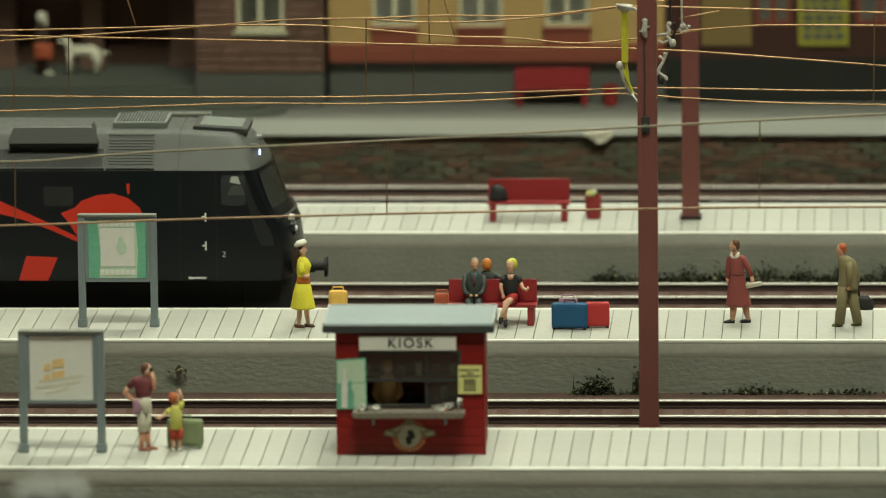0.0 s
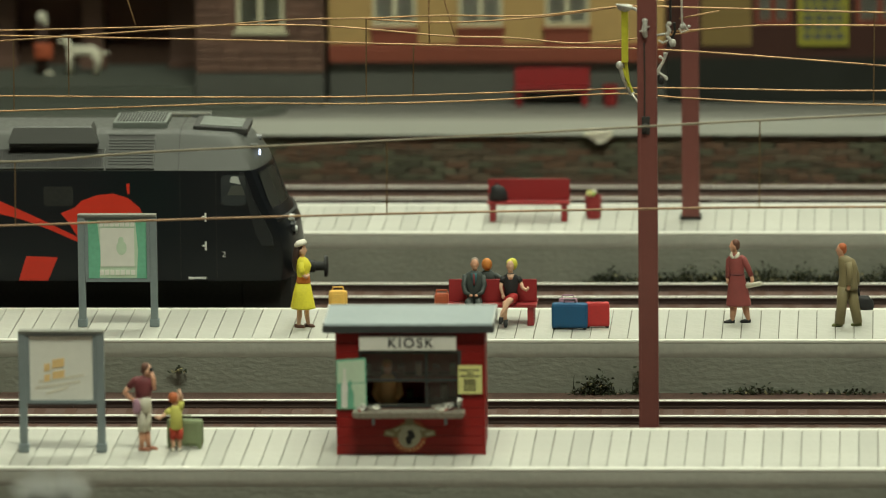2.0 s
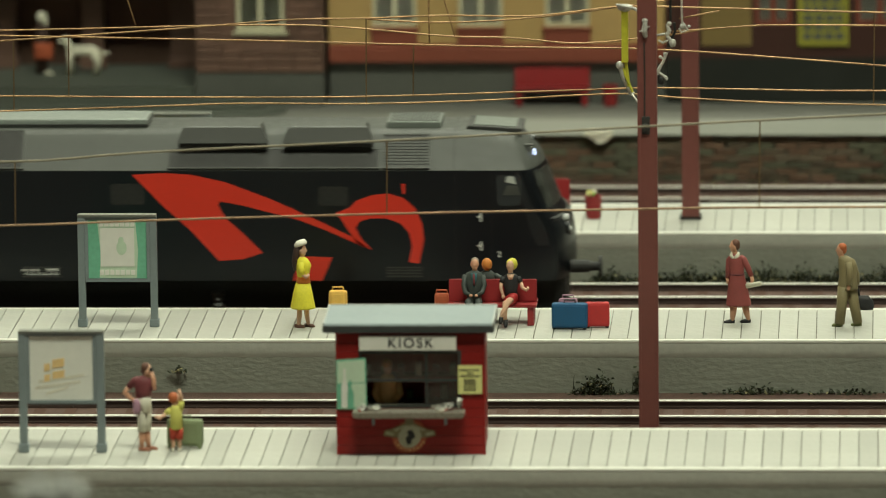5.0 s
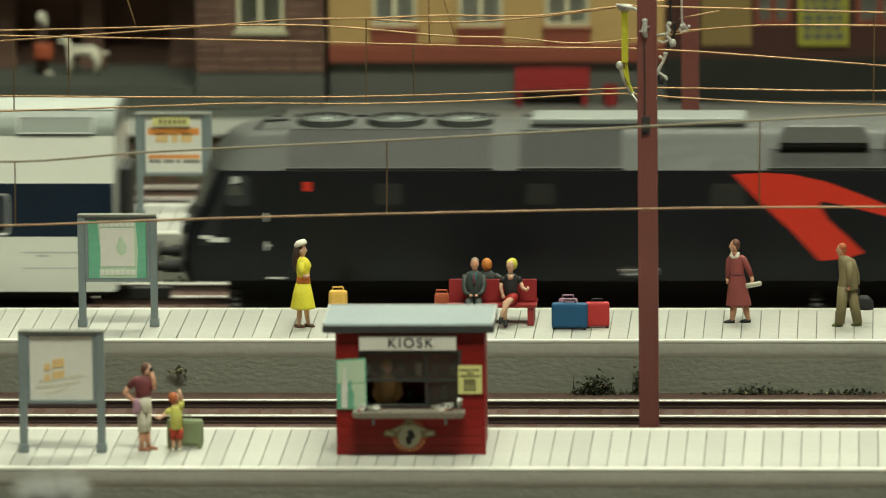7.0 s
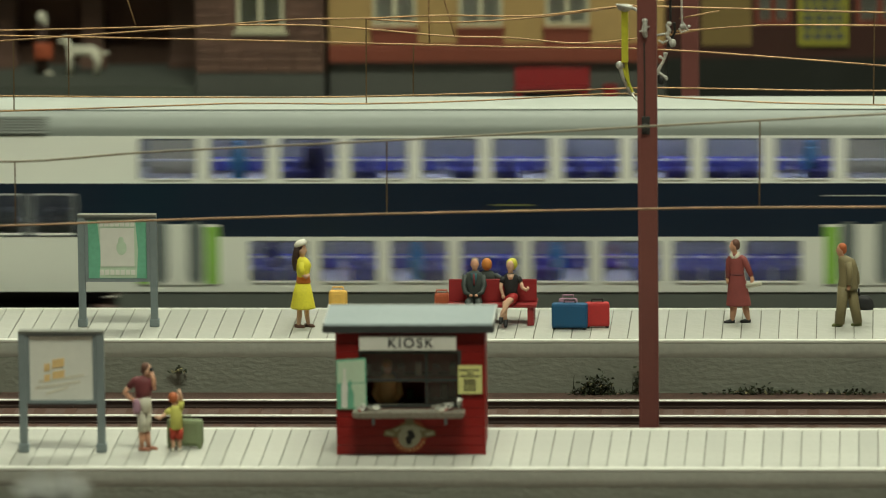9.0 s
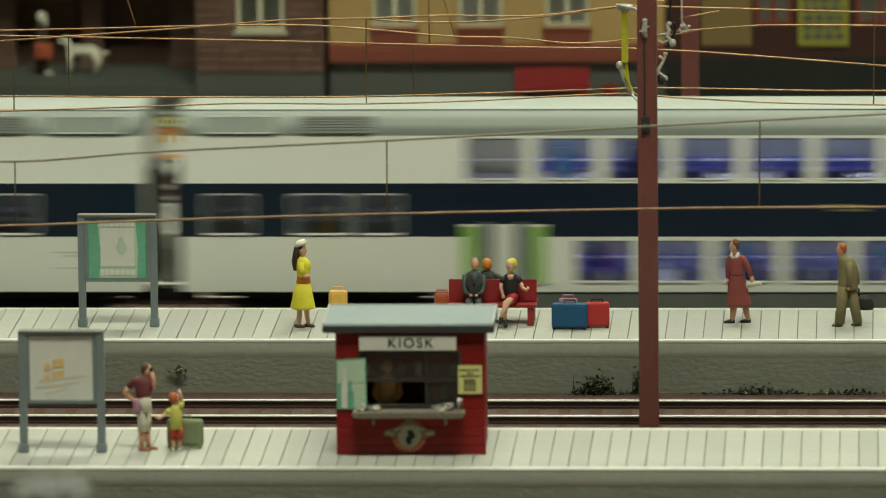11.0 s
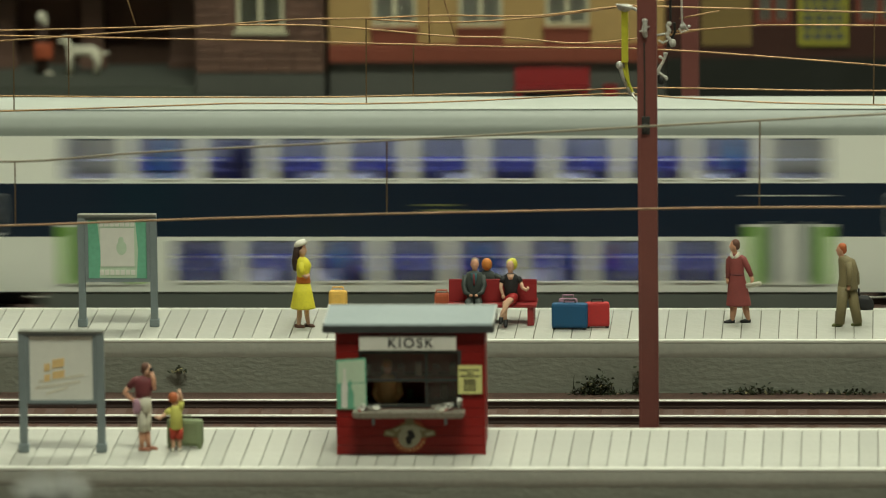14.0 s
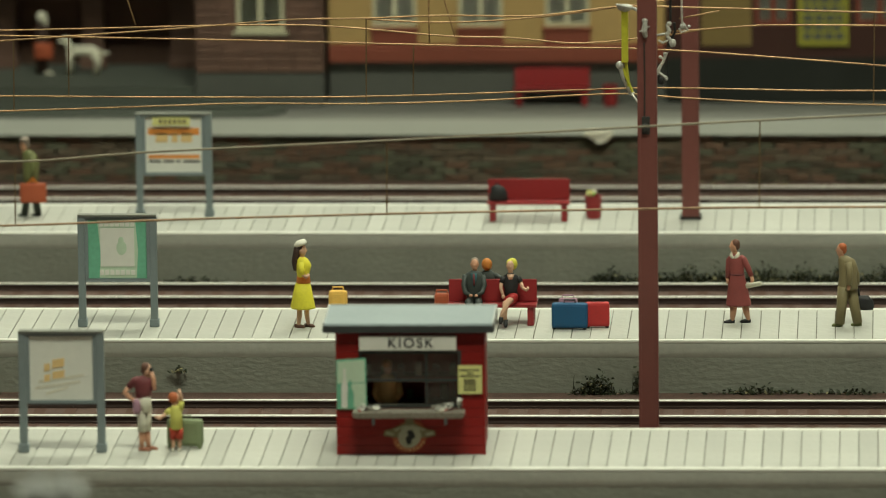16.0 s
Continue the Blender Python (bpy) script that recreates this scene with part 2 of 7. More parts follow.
def part(name, bm, material, parent=None, label="", smooth=False, kind="", crease=0):
    for v in bm.verts:
        v.co *= MM
    me = bpy.data.meshes.new(name)
    bmesh.ops.recalc_face_normals(bm, faces=bm.faces[:])
    bm.to_mesh(me)
    bm.free()
    for m in material if isinstance(material, (list, tuple)) else [material]:
        me.materials.append(M[m])
    if smooth or crease:
        me.polygons.foreach_set("use_smooth", [True] * len(me.polygons))
    if crease:
        me.set_sharp_from_angle(angle=radians(crease))
    ob = new(name, me)
    if parent:
        ob.parent = parent
    if label or kind:
        tagged(ob, label, kind=kind)
    return ob


def thing(name, m, label, category, group="", kind=""):
    ob = new(name)
    ob.empty_display_size = 0.005
    ob.matrix_basis = m
    return tagged(ob, label, category, group, kind)


def solid(name, bm, material, m, label, category, group="", kind="", smooth=False):
    ob = part(name, bm, material, smooth=smooth)
    ob.matrix_basis = m
    return tagged(ob, label, category, group, kind)


def BM():
    return bmesh.new()


def box(bm, x0, x1, y0, y1, z0, z1, bev=0.0, mi=0, m=None):
    t = Matrix.LocRotScale(((x0 + x1) / 2, (y0 + y1) / 2, (z0 + z1) / 2), None, (abs(x1 - x0), abs(y1 - y0), abs(z1 - z0)))
    r = bmesh.ops.create_cube(bm, size=1, matrix=(m @ t) if m else t)
    vs = r["verts"]
    fs = set(f for v in vs for f in v.link_faces)
    for f in fs:
        f.material_index = mi
    if bev > 0:
        es = list(set(e for v in vs for e in v.link_edges))
        bmesh.ops.bevel(bm, geom=es, offset=bev, segments=2, affect="EDGES", profile=0.6, material=mi)
    return bm


def rings(bm, secs, mi=0, n=10, cap=True):
    """Joins elliptical rings: (centre, radius a, radius b, axis)."""
    loops = []
    for c, a, b, ax in secs:
        ax = Vector(ax).normalized()
        u = ax.orthogonal() if abs(ax.z) < 0.9 else Vector((1, 0, 0)) - ax * ax.x
        u.normalize()
        w = ax.cross(u)
        loops.append([bm.verts.new(Vector(c) + u * a * math.cos(2 * math.pi * i / n) + w * b * math.sin(2 * math.pi * i / n)) for i in range(n)])
    for l0, l1 in zip(loops, loops[1:]):
        for i in range(n):
            bm.faces.new((l0[i], l0[(i + 1) % n], l1[(i + 1) % n], l1[i])).material_index = mi
    if cap:
        bm.faces.new(loops[0][::-1]).material_index = mi
        bm.faces.new(loops[-1]).material_index = mi
    return bm


def tube(bm, pts, r, mi=0, n=8):
    """A round bar along pts; r is one radius or one for each point."""
    rs = r if isinstance(r, (list, tuple)) else [r] * len(pts)
    secs = []
    for i, p in enumerate(pts):
        a = Vector(pts[max(0, i - 1)])
        b = Vector(pts[min(len(pts) - 1, i + 1)])
        secs.append((p, rs[i], rs[i], b - a))
    u0 = None
    loops = []
    for c, a, _, ax in secs:
        ax = ax.normalized()
        u = ax.orthogonal() if u0 is None else u0 - ax * u0.dot(ax)
        u.normalize()
        u0 = u
        w = ax.cross(u)
        loops.append([bm.verts.new(Vector(c) + (u * math.cos(2 * math.pi * i / n) + w * math.sin(2 * math.pi * i / n)) * a) for i in range(n)])
    for l0, l1 in zip(loops, loops[1:]):
        for i in range(n):
            bm.faces.new((l0[i], l0[(i + 1) % n], l1[(i + 1) % n], l1[i])).material_index = mi
    bm.faces.new(loops[0][::-1]).material_index = mi
    bm.faces.new(loops[-1]).material_index = mi
    return bm


def body(bm, secs, mi=0, n=12):
    """A stack of level ellipses: (x, y, z, half width in x, half width in y)."""
    return rings(bm, [((x, y, z), a, b, (0, 0, 1)) for x, y, z, a, b in secs], mi, n)


def ball(bm, x, y, z, a, b, c, mi=0, n=10):
    r = bmesh.ops.create_uvsphere(bm, u_segments=n, v_segments=max(6, n - 2), radius=1, matrix=Matrix.LocRotScale((x, y, z), None, (a, b, c)))
    for f in set(f for v in r["verts"] for f in v.link_faces):
        f.material_index = mi
    return bm


def plate(bm, pts, y0, y1, mi=0):
    """An upright plate with the outline pts in (x, z), between depths y0 and y1."""
    a = [bm.verts.new((x, y0, z)) for x, z in pts]
    b = [bm.verts.new((x, y1, z)) for x, z in pts]
    fs = [bm.faces.new(a), bm.faces.new(b[::-1])]
    n = len(pts)
    for i in range(n):
        fs.append(bm.faces.new((a[i], b[i], b[(i + 1) % n], a[(i + 1) % n])))
    for f in fs:
        f.material_index = mi
    return bm


def outline(bm, pts, y0, y1):
    """A thin upright plate with a hollow-sided outline pts in (x, z)."""
    a = [bm.verts.new((x, y0, z)) for x, z in pts]
    b = [bm.verts.new((x, y1, z)) for x, z in pts]
    n = len(pts)
    for t in tessellate_polygon([[Vector((x, z, 0)) for x, z in pts]]):
        bm.faces.new([a[k] for k in t])
        bm.faces.new([b[k] for k in reversed(t)])
    for i in range(n):
        bm.faces.new((a[i], b[i], b[(i + 1) % n], a[(i + 1) % n]))
    return bm


def rounded(x0, x1, z0, z1, r, n=4):
    out = []
    for cx, cz, a0 in ((x1 - r, z1 - r, 0), (x0 + r, z1 - r, 90), (x0 + r, z0 + r, 180), (x1 - r, z0 + r, 270)):
        for i in range(n + 1):
            a = radians(a0 + 90 * i / n)
            out.append((cx + r * math.cos(a), cz + r * math.sin(a)))
    return out


def holed(bm, x0, x1, z0, z1, holes, y0, y1, mi=0):
    """An upright wall with rectangular openings (x0, x1, z0, z1), as one piece."""
    xs = sorted({round(v, 4) for v in (x0, x1, *(h[0] for h in holes), *(h[1] for h in holes))})
    zs = sorted({round(v, 4) for v in (z0, z1, *(h[2] for h in holes), *(h[3] for h in holes))})
    vs = {}

    def v(i, j, k):
        if (i, j, k) not in vs:
            vs[(i, j, k)] = bm.verts.new((xs[i], (y0, y1)[k], zs[j]))
        return vs[(i, j, k)]

    def full(i, j):
        if not (0 <= i < len(xs) - 1 and 0 <= j < len(zs) - 1):
            return False
        cx, cz = (xs[i] + xs[i + 1]) / 2, (zs[j] + zs[j + 1]) / 2
        return not any(h[0] < cx < h[1] and h[2] < cz < h[3] for h in holes)

    fs = []
    for i in range(len(xs) - 1):
        for j in range(len(zs) - 1):
            if not full(i, j):
                continue
            for k in (0, 1):
                fs.append((v(i, j, k), v(i + 1, j, k), v(i + 1, j + 1, k), v(i, j + 1, k)))
            if not full(i - 1, j):
                fs.append((v(i, j, 0), v(i, j + 1, 0), v(i, j + 1, 1), v(i, j, 1)))
            if not full(i + 1, j):
                fs.append((v(i + 1, j, 0), v(i + 1, j + 1, 0), v(i + 1, j + 1, 1), v(i + 1, j, 1)))
            if not full(i, j - 1):
                fs.append((v(i, j, 0), v(i + 1, j, 0), v(i + 1, j, 1), v(i, j, 1)))
            if not full(i, j + 1):
                fs.append((v(i, j + 1, 0), v(i + 1, j + 1, 0), v(i + 1, j + 1, 1), v(i, j + 1, 1)))
    for f in fs:
        bm.faces.new(f).material_index = mi
    return bm


def frame_of(bm, x0, x1, z0, z1, y0, y1, w, mi=0):
    """A flat frame round an opening."""
    return holed(bm, x0, x1, z0, z1, [(x0 + w, x1 - w, z0 + w, z1 - w)], y0, y1, mi)


def loft(bm, stations, mi=0):
    """Joins open profiles of equal length, given as lists of points, and closes both ends."""
    rows = [[bm.verts.new(p) for p in s] for s in stations]
    for a, b in zip(rows, rows[1:]):
        for i in range(len(a) - 1):
            bm.faces.new((a[i], a[i + 1], b[i + 1], b[i])).material_index = mi
    for r in (rows[0], rows[-1]):
        n = len(r)
        for i in range(n // 2 - (0 if n % 2 else 1)):
            j = n - 1 - i
            vs = [r[i], r[i + 1], r[j - 1], r[j]] if i + 1 != j - 1 else [r[i], r[i + 1], r[j]]
            bm.faces.new(vs).material_index = mi
    return bm


def lettering(text, size, material, parent, m, label="", bold=0.0):
    """Raised lettering in the built-in font, as a mesh."""
    cu = bpy.data.curves.new("lettering", "FONT")
    cu.body, cu.size, cu.extrude, cu.align_x, cu.align_y = text, size * MM, 0.00003, "CENTER", "CENTER"
    cu.offset = bold
    cu.space_character = 1.22 if bold else 1.0
    tmp = bpy.data.objects.new("tmp", cu)
    scene.collection.objects.link(tmp)
    me = bpy.data.meshes.new_from_object(tmp.evaluated_get(bpy.context.evaluated_depsgraph_get()))
    bpy.data.objects.remove(tmp)
    me.materials.clear()
    me.materials.append(M[material])
    ob = new("lettering", me)
    ob.parent = parent
    ob.matrix_basis = m
    if label:
        tagged(ob, label)
    return ob

# ---- room and table ----
bm = BM(); box(bm, -4200, 4200, -3000, 2600, -1020, -1000)
solid("floor", bm, "roomfloor", P(0, 0), "dark grey carpet of the exhibition room", "floor", kind="structure")
bm = BM(); box(bm, -4200, 4200, -3000, 2600, 1700, 1740)
solid("ceiling", bm, "room", P(0, 0), "pale plaster ceiling of the exhibition room", "ceiling", kind="structure")
for nm, b in dict(wall_north=(-4200, 4200, 2600, 2660), wall_south=(-4200, 4200, -3060, -3000), wall_east=(4200, 4260, -3000, 2600), wall_west=(-4260, -4200, -3000, 2600)).items():
    bm = BM(); box(bm, *b, -1000, 1700)
    solid(nm, bm, "room", P(0, 0), "plain pale wall of the exhibition room", "wall", kind="structure")
bm = BM(); box(bm, -3000, 3000, -640, 900, -60, 0)
solid("ground", bm, "ballast", P(0, 0), "dark brown gritty trackbed of the model", "ground", kind="structure")

tb = thing("display_table", P(0, 0, -1000), "long dark wooden table that carries the model", "table")
bm = BM(); frame_of(bm, -2960, 2960, -600, 860, 0, 80, 60)
bmesh.ops.transform(bm, matrix=pose(0, 0, 940, 90), verts=bm.verts[:])
for v in bm.verts:
    v.co.y = -v.co.y + 260
part("frame", bm, "hairbrown", tb)
for x in (-2900, -1000, 1000, 2900):
    for y in (-560, 820):
        bm = BM(); box(bm, x - 35, x + 35, y - 35, y + 35, 0, 859, 4)
        part("leg", bm, "hairbrown", tb)

HP = 12.4   # platform height


# ---- platforms ----
def platform(y0, y1, label):
    """A long platform with a pale slab surface, white edges and a grey lip and wall."""
    bm = BM(); box(bm, -900, 900, y0 + 0.32, y1 - 0.32, 0, 8.8)
    pl = solid("platform", bm, "concrete", P(0, 0), label, "platform", kind="structure")
    prof = [(0.3, 8.3), (0.18, 8.75), (0.06, 9.3), (0.02, 10.0), (0.06, 10.8), (0.07, 11.3), (0.12, 11.66), (0.5, 11.8), (1.6, 11.84)]
    prof = [(y0 + a, z) for a, z in prof] + [(y1 - a, z) for a, z in reversed(prof)]
    bm = loft(BM(), [[(x, y, z) for y, z in prof] for x in (-900, 900)])
    part("platform_lip", bm, "lip", pl, crease=50)
    bm = BM(); box(bm, -900, 900, y0 + 1.5, y1 - 1.5, HP - 0.55, HP - 0.35)
    part("joint_bed", bm, "joint", pl)
    bm = BM(); box(bm, -900, 900, y0, y0 + 2.0, HP - 0.75, HP, 0.25)
    part("edge_strip", bm, "edge", pl, "white painted edge strip")
    bm = BM(); box(bm, -900, 900, y1 - 1.9, y1, HP - 0.55, HP, 0.15)
    part("edge_strip", bm, "edge", pl, "white painted edge strip")
    bm = BM()
    for sx in (-1, 1):
        box(bm, sx * 150, sx * 900, y0 + 2.02, y1 - 1.92, HP - 0.35, HP - 0.03)
    part("outer_paving", bm, "slab", pl, kind="stuff")
    return pl


plat1 = platform(0.0, 41.8, "pale slab station platform with white painted edges")
plat2 = platform(139.6, 178.6, "pale slab station platform between double tracks")
plat3 = platform(276.7, 318.1, "pale slab station platform near the stone wall")


# ---- tracks ----
def track(y, label, near=True):
    tr = thing("railway_track", P(0, y, 0), label, "railway track", "tracks", "structure")
    bm = BM()
    half = 170 if near else 60
    vs, fs = [], []
    k = 0
    for i in range(-half, half + 1):
        x = i * 7.0
        for dx, dy, z in ((-1.5, -15, 0), (1.5, -15, 0), (1.5, 15, 0), (-1.5, 15, 0), (-1.3, -14.8, 1.25), (1.3, -14.8, 1.25), (1.3, 14.8, 1.25), (-1.3, 14.8, 1.25)):
            vs.append(((x + dx) * MM, dy * MM, z * MM))
        for f in ((4, 5, 6, 7), (0, 1, 5, 4), (1, 2, 6, 5), (2, 3, 7, 6), (3, 0, 4, 7)):
            fs.append([k + j for j in f])
        k += 8
    me = bpy.data.meshes.new("sleepers")
    me.from_pydata(vs, [], fs)
    me.materials.append(M["sleeper"])
    bb = BM(); box(bb, -2900, 2900, -15.6, 15.6, 0.0, 1.16, 0.3)
    part("ballast_bed", bb, "ballast", tr)
    sl = new("sleepers", me)
    sl.parent = tr
    tagged(sl, "dark brown plastic sleepers", kind="stuff")
    bm.free()
    for s in (-1, 1):
        bm = BM()
        box(bm, -2900, 2900, s * 8.6 - 1.0, s * 8.6 + 1.0, 1.2, 1.6)
        box(bm, -2900, 2900, s * 8.6 - 0.3, s * 8.6 + 0.3, 1.6, 2.5)
        box(bm, -2900, 2900, s * 8.6 - 0.55, s * 8.6 + 0.55, 2.5, 2.72)
        rl = part("rail", bm, "railside", tr)
        bm = BM(); box(bm, -2900, 2900, s * 8.6 - 0.6, s * 8.6 + 0.6, 2.72, 3.0, 0.05)
        part("rail_head", bm, "railtop", rl, "worn rail head with its glint in the colour")
        bm = BM()
        for i in range(-17, 18):
            for dy in (-1.25, 1.25):
                box(bm, i * 7 - 0.35, i * 7 + 0.35, s * 8.6 + dy - 0.3, s * 8.6 + dy + 0.3, 1.25, 1.75)
        part("rail_clips", bm, "railside", rl, kind="stuff")
    return tr


for y in (-30.0, 65.0, 108.7, 207.0, 250.7, 343.6, 387.3):
    track(y, "model railway track with bright rail tops and brown sleepers", y in (108.7, 250.7, 387.3))

# ---- retaining wall and plaza ----
ZP = 12.8
bm = BM(); box(bm, -900, 900, 421.4, 428, 0, ZP - 0.3)
rw = solid("retaining_wall", bm, "mortar", P(0, 0), "dark brown rough stone retaining wall beside the track", "wall", kind="structure")
bm = BM(); box(bm, -900, 900, 428, 900, 0, ZP)
solid("plaza", bm, "plaza", P(0, 0), "grey paved station forecourt above the wall", "pavement", kind="structure")
bm = BM(); box(bm, -900, 900, 419.2, 428, ZP - 0.3, ZP + 0.12, 0.15)
box(bm, -900, 900, 428, 444, ZP, ZP + 0.12)
solid("plaza_edge", bm, "kerb", P(0, 0), "pale edge band of the forecourt", "kerb", kind="structure")
bm = BM()
v = [bm.verts.new(p) for p in ((13.8, 418.6, 12.98), (21.8, 418.6, 12.98), (19.6, 418.4, 10.9), (17.6, 418.2, 10.6), (16.2, 418.4, 11.6), (14.0, 426, 13.05), (21.5, 426, 13.05))]
bm.faces.new((v[0], v[1], v[2], v[3], v[4]))
bm.faces.new((v[0], v[5], v[6], v[1]))
bmesh.ops.solidify(bm, geom=bm.faces[:], thickness=0.12)
solid("paper_scrap", bm, "cream", P(0, 0, 0), "pale torn paper scrap hanging over the wall top", "litter")

# ---- station buildings ----
bw = thing("station_building", P(0, 0, 0), "brown sandstone station with a stepped entrance", "building")
bm = BM(); box(bm, -93.7, -58.6, 466.2, 560, ZP - 0.2, 22.0)
part("plinth", bm, "plinth", bw, "grey stone plinth")
# corner pavilion walls with a window opening
bm = BM(); holed(bm, -93.5, -58.6, 22.0, 78, [(-82.6, -69.2, 33.2, 56)], 466.6, 470)
wl = part("wall", bm, "sand", bw)
for b in ((-93.5, -90, 470, 520), (-62, -58.6, 470, 560)):
    bm = BM(); box(bm, *b, 22, 78); part("side_wall", bm, "sand", bw)
for r in range(9):
    z = 22.4 + r * 2.45
    xs = -93.5
    random.seed(40 + r)
    while xs < -59:
        w = min(random.uniform(5, 9), -58.6 - xs)
        if not (xs + w > -83.4 and xs < -68.4 and z + 2.2 > 30.5):
            bm = BM(); box(bm, xs + 0.15, xs + w - 0.15, 465.7, 466.6, z, z + 2.1, 0.25)
            part("block", bm, "sand", wl)
        elif xs < -83.4 and -83.4 - xs > 1.5:
            bm = BM(); box(bm, xs + 0.15, -83.6, 465.7, 466.6, z, z + 2.1, 0.25); part("block", bm, "sand", wl)
        elif xs + w > -68.4 and xs + w + 68.2 > 1.5:
            bm = BM(); box(bm, -68.2, xs + w - 0.15, 465.7, 466.6, z, z + 2.1, 0.25); part("block", bm, "sand", wl)
        xs += w
bm = BM(); box(bm, -83.5, -68.3, 465.4, 467.5, 32.7, 33.5, 0.2)
sill = part("window_sill", bm, "sash", bw, "cream stone window sill")


def sash_window(x0, x1, z0, z1, y, parent, mid=True, lit="darkin", sash="sash"):
    bm = BM(); frame_of(bm, x0, x1, z0, z1, y, y + 1.2, 1.1)
    if mid:
        c = (x0 + x1) / 2
        box(bm, c - 0.7, c + 0.7, y, y + 1.0, z0 + 1.1, z1 - 1.1)
    w = part("window", bm, sash, parent)
    bm = BM(); box(bm, x0 + 1.1, x1 - 1.1, y + 0.5, y + 0.7, z0 + 1.1, z1 - 1.1)
    part("pane", bm, "kpane", w)
    bm = BM(); box(bm, x0 + 0.5, x1 - 0.5, y + 0.75, y + 1.1, z0 + 1.1, z1 - 1.1)
    part("curtain", bm, lit, w)
    return w


sash_window(-82.4, -69.4, 33.6, 55.8, 467.6, bw, True, "greencoat")
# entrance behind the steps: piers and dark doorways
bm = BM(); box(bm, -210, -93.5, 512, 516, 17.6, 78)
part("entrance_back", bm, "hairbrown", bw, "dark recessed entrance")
for x0, x1 in ((-128.5, -122.5), (-104, -93.6), (-152, -147), (-178, -172)):
    bm = BM(); box(bm, x0, x1, 503, 511.9, 17.6, 78, 0.4)
    box(bm, x0 - 0.6, x1 + 0.6, 502, 511.9, 17.6, 20.5, 0.3)
    part("pier", bm, "sand", bw)
for x0, x1 in ((-122.4, -104.1), (-146.9, -128.6)):
    bm = BM(); box(bm, x0, x1, 509, 511.8, 36, 38.5, 0.2); box(bm, x0, x1, 509.5, 511.5, 17.6, 23, 0.2)
    part("door_panel", bm, "sand", bw)
bm = BM(); box(bm, -212, -58, 466, 562, 78, 82, 0.8)
part("roof", bm, "roofedge", bw)
bm = BM(); box(bm, -210, -206, 511, 560, ZP, 78); box(bm, -206, -62, 556, 560, ZP, 78)
part("wall", bm, "sand", bw)

st = thing("entrance_steps", P(0, 0, 0), "grey curved stone steps before the station entrance", "steps", kind="structure")
for i in range(5):
    # each tread ends in a rounded corner and lies back from the one below
    y0, x1, r = 448.5 + i * 5.0, -68.5 - i * 5.6, 9.0 - i * 1.6
    pts = [(-260, y0), (x1 - r, y0)] + [(x1 - r + r * math.sin(radians(a)), y0 + r - r * math.cos(radians(a))) for a in range(15, 91, 15)]
    pts += [(x1, 465.4), (-94.2, 465.4), (-94.2, 511.9), (-260, 511.9)]
    if i > 2:
        pts = [(-260, y0), (-94.2, y0), (-94.2, 511.9), (-260, 511.9)]
    bm = BM()
    lo = [bm.verts.new((x, y, ZP + i * 0.98)) for x, y in pts]
    hi = [bm.verts.new((x, y, ZP + (i + 1) * 0.98 - 0.12)) for x, y in pts]
    nose_line = [bm.verts.new((x, y, ZP + (i + 1) * 0.98)) for x, y in pts]
    bm.faces.new(nose_line); bm.faces.new(lo[::-1])
    for j in range(len(pts)):
        k = (j + 1) % len(pts)
        bm.faces.new((lo[j], lo[k], hi[k], hi[j])); bm.faces.new((hi[j], hi[k], nose_line[k], nose_line[j]))
    part("step", bm, "steps", st)

yb = thing("plastered_house", P(0, 0, 0), "ochre plastered house with maroon trim and white windows", "building")
WX = [(-45.7, -33.4), (-22.2, -9.9), (1.4, 13.7)]
bm = BM(); box(bm, -57.4, 34, 471.0, 560, ZP - 0.2, 24.4)
part("plinth", bm, "plinth", yb, "grey plinth wall")
bm = BM(); box(bm, -57.4, 34, 468.8, 472.5, 24.4, 28.6, 0.4); box(bm, -57.4, 34, 469.6, 471.8, 28.6, 29.4, 0.2)
part("ledge", bm, "maroon", yb, "maroon ledge")
bm = BM(); holed(bm, -57.4, 34, 29.4, 80, [(a, b, 34.0, 58) for a, b in WX], 470.6, 474)
part("wall", bm, "yellow", yb)
for b in ((-57.4, -55, 474, 560), (31, 34, 474, 560), (-55, 31, 557, 560)):
    bm = BM(); box(bm, *b, 29.4, 80); part("side_wall", bm, "yellow", yb)
for a, b in WX:
    bm = BM(); box(bm, a - 0.2, b + 0.2, 469.7, 470.6, 29.5, 33.2, 0.15); box(bm, a - 0.7, b + 0.7, 469.2, 471, 33.2, 34.0, 0.2)
    part("window_apron", bm, "maroon", yb, "maroon panel below a window")
    sash_window(a + 0.1, b - 0.1, 34.0, 57.8, 471.6, yb, True, "curtain")
bm = BM(); box(bm, -58.5, 35, 469, 562, 80, 84, 0.8)
part("roof", bm, "roofedge", yb)

sb = thing("shop_house", P(0, 0, 0), "dark maroon shop house with posters and windows", "building")
bm = BM(); box(bm, 34.4, 200, 471.5, 560, ZP - 0.2, 25.2)
part("plinth", bm, "shopblack", sb, "dark grey shop base")
bm = BM(); holed(bm, 34.4, 200, 25.2, 80, [(58.5, 68.6, 34.2, 60), (86, 99, 34.2, 60), (112, 125, 34.2, 60)], 471.5, 475)
part("wall", bm, "maroondark", sb)
for b in ((197, 200, 475, 560), (34.4, 197, 557, 560)):
    bm = BM(); box(bm, *b, 25.2, 80); part("side_wall", bm, "maroondark", sb)
for a, b in ((58.5, 68.6), (86, 99), (112, 125)):
    sash_window(a + 0.1, b - 0.1, 34.2, 59.8, 472.2, sb, True, "kerb", "maroon")
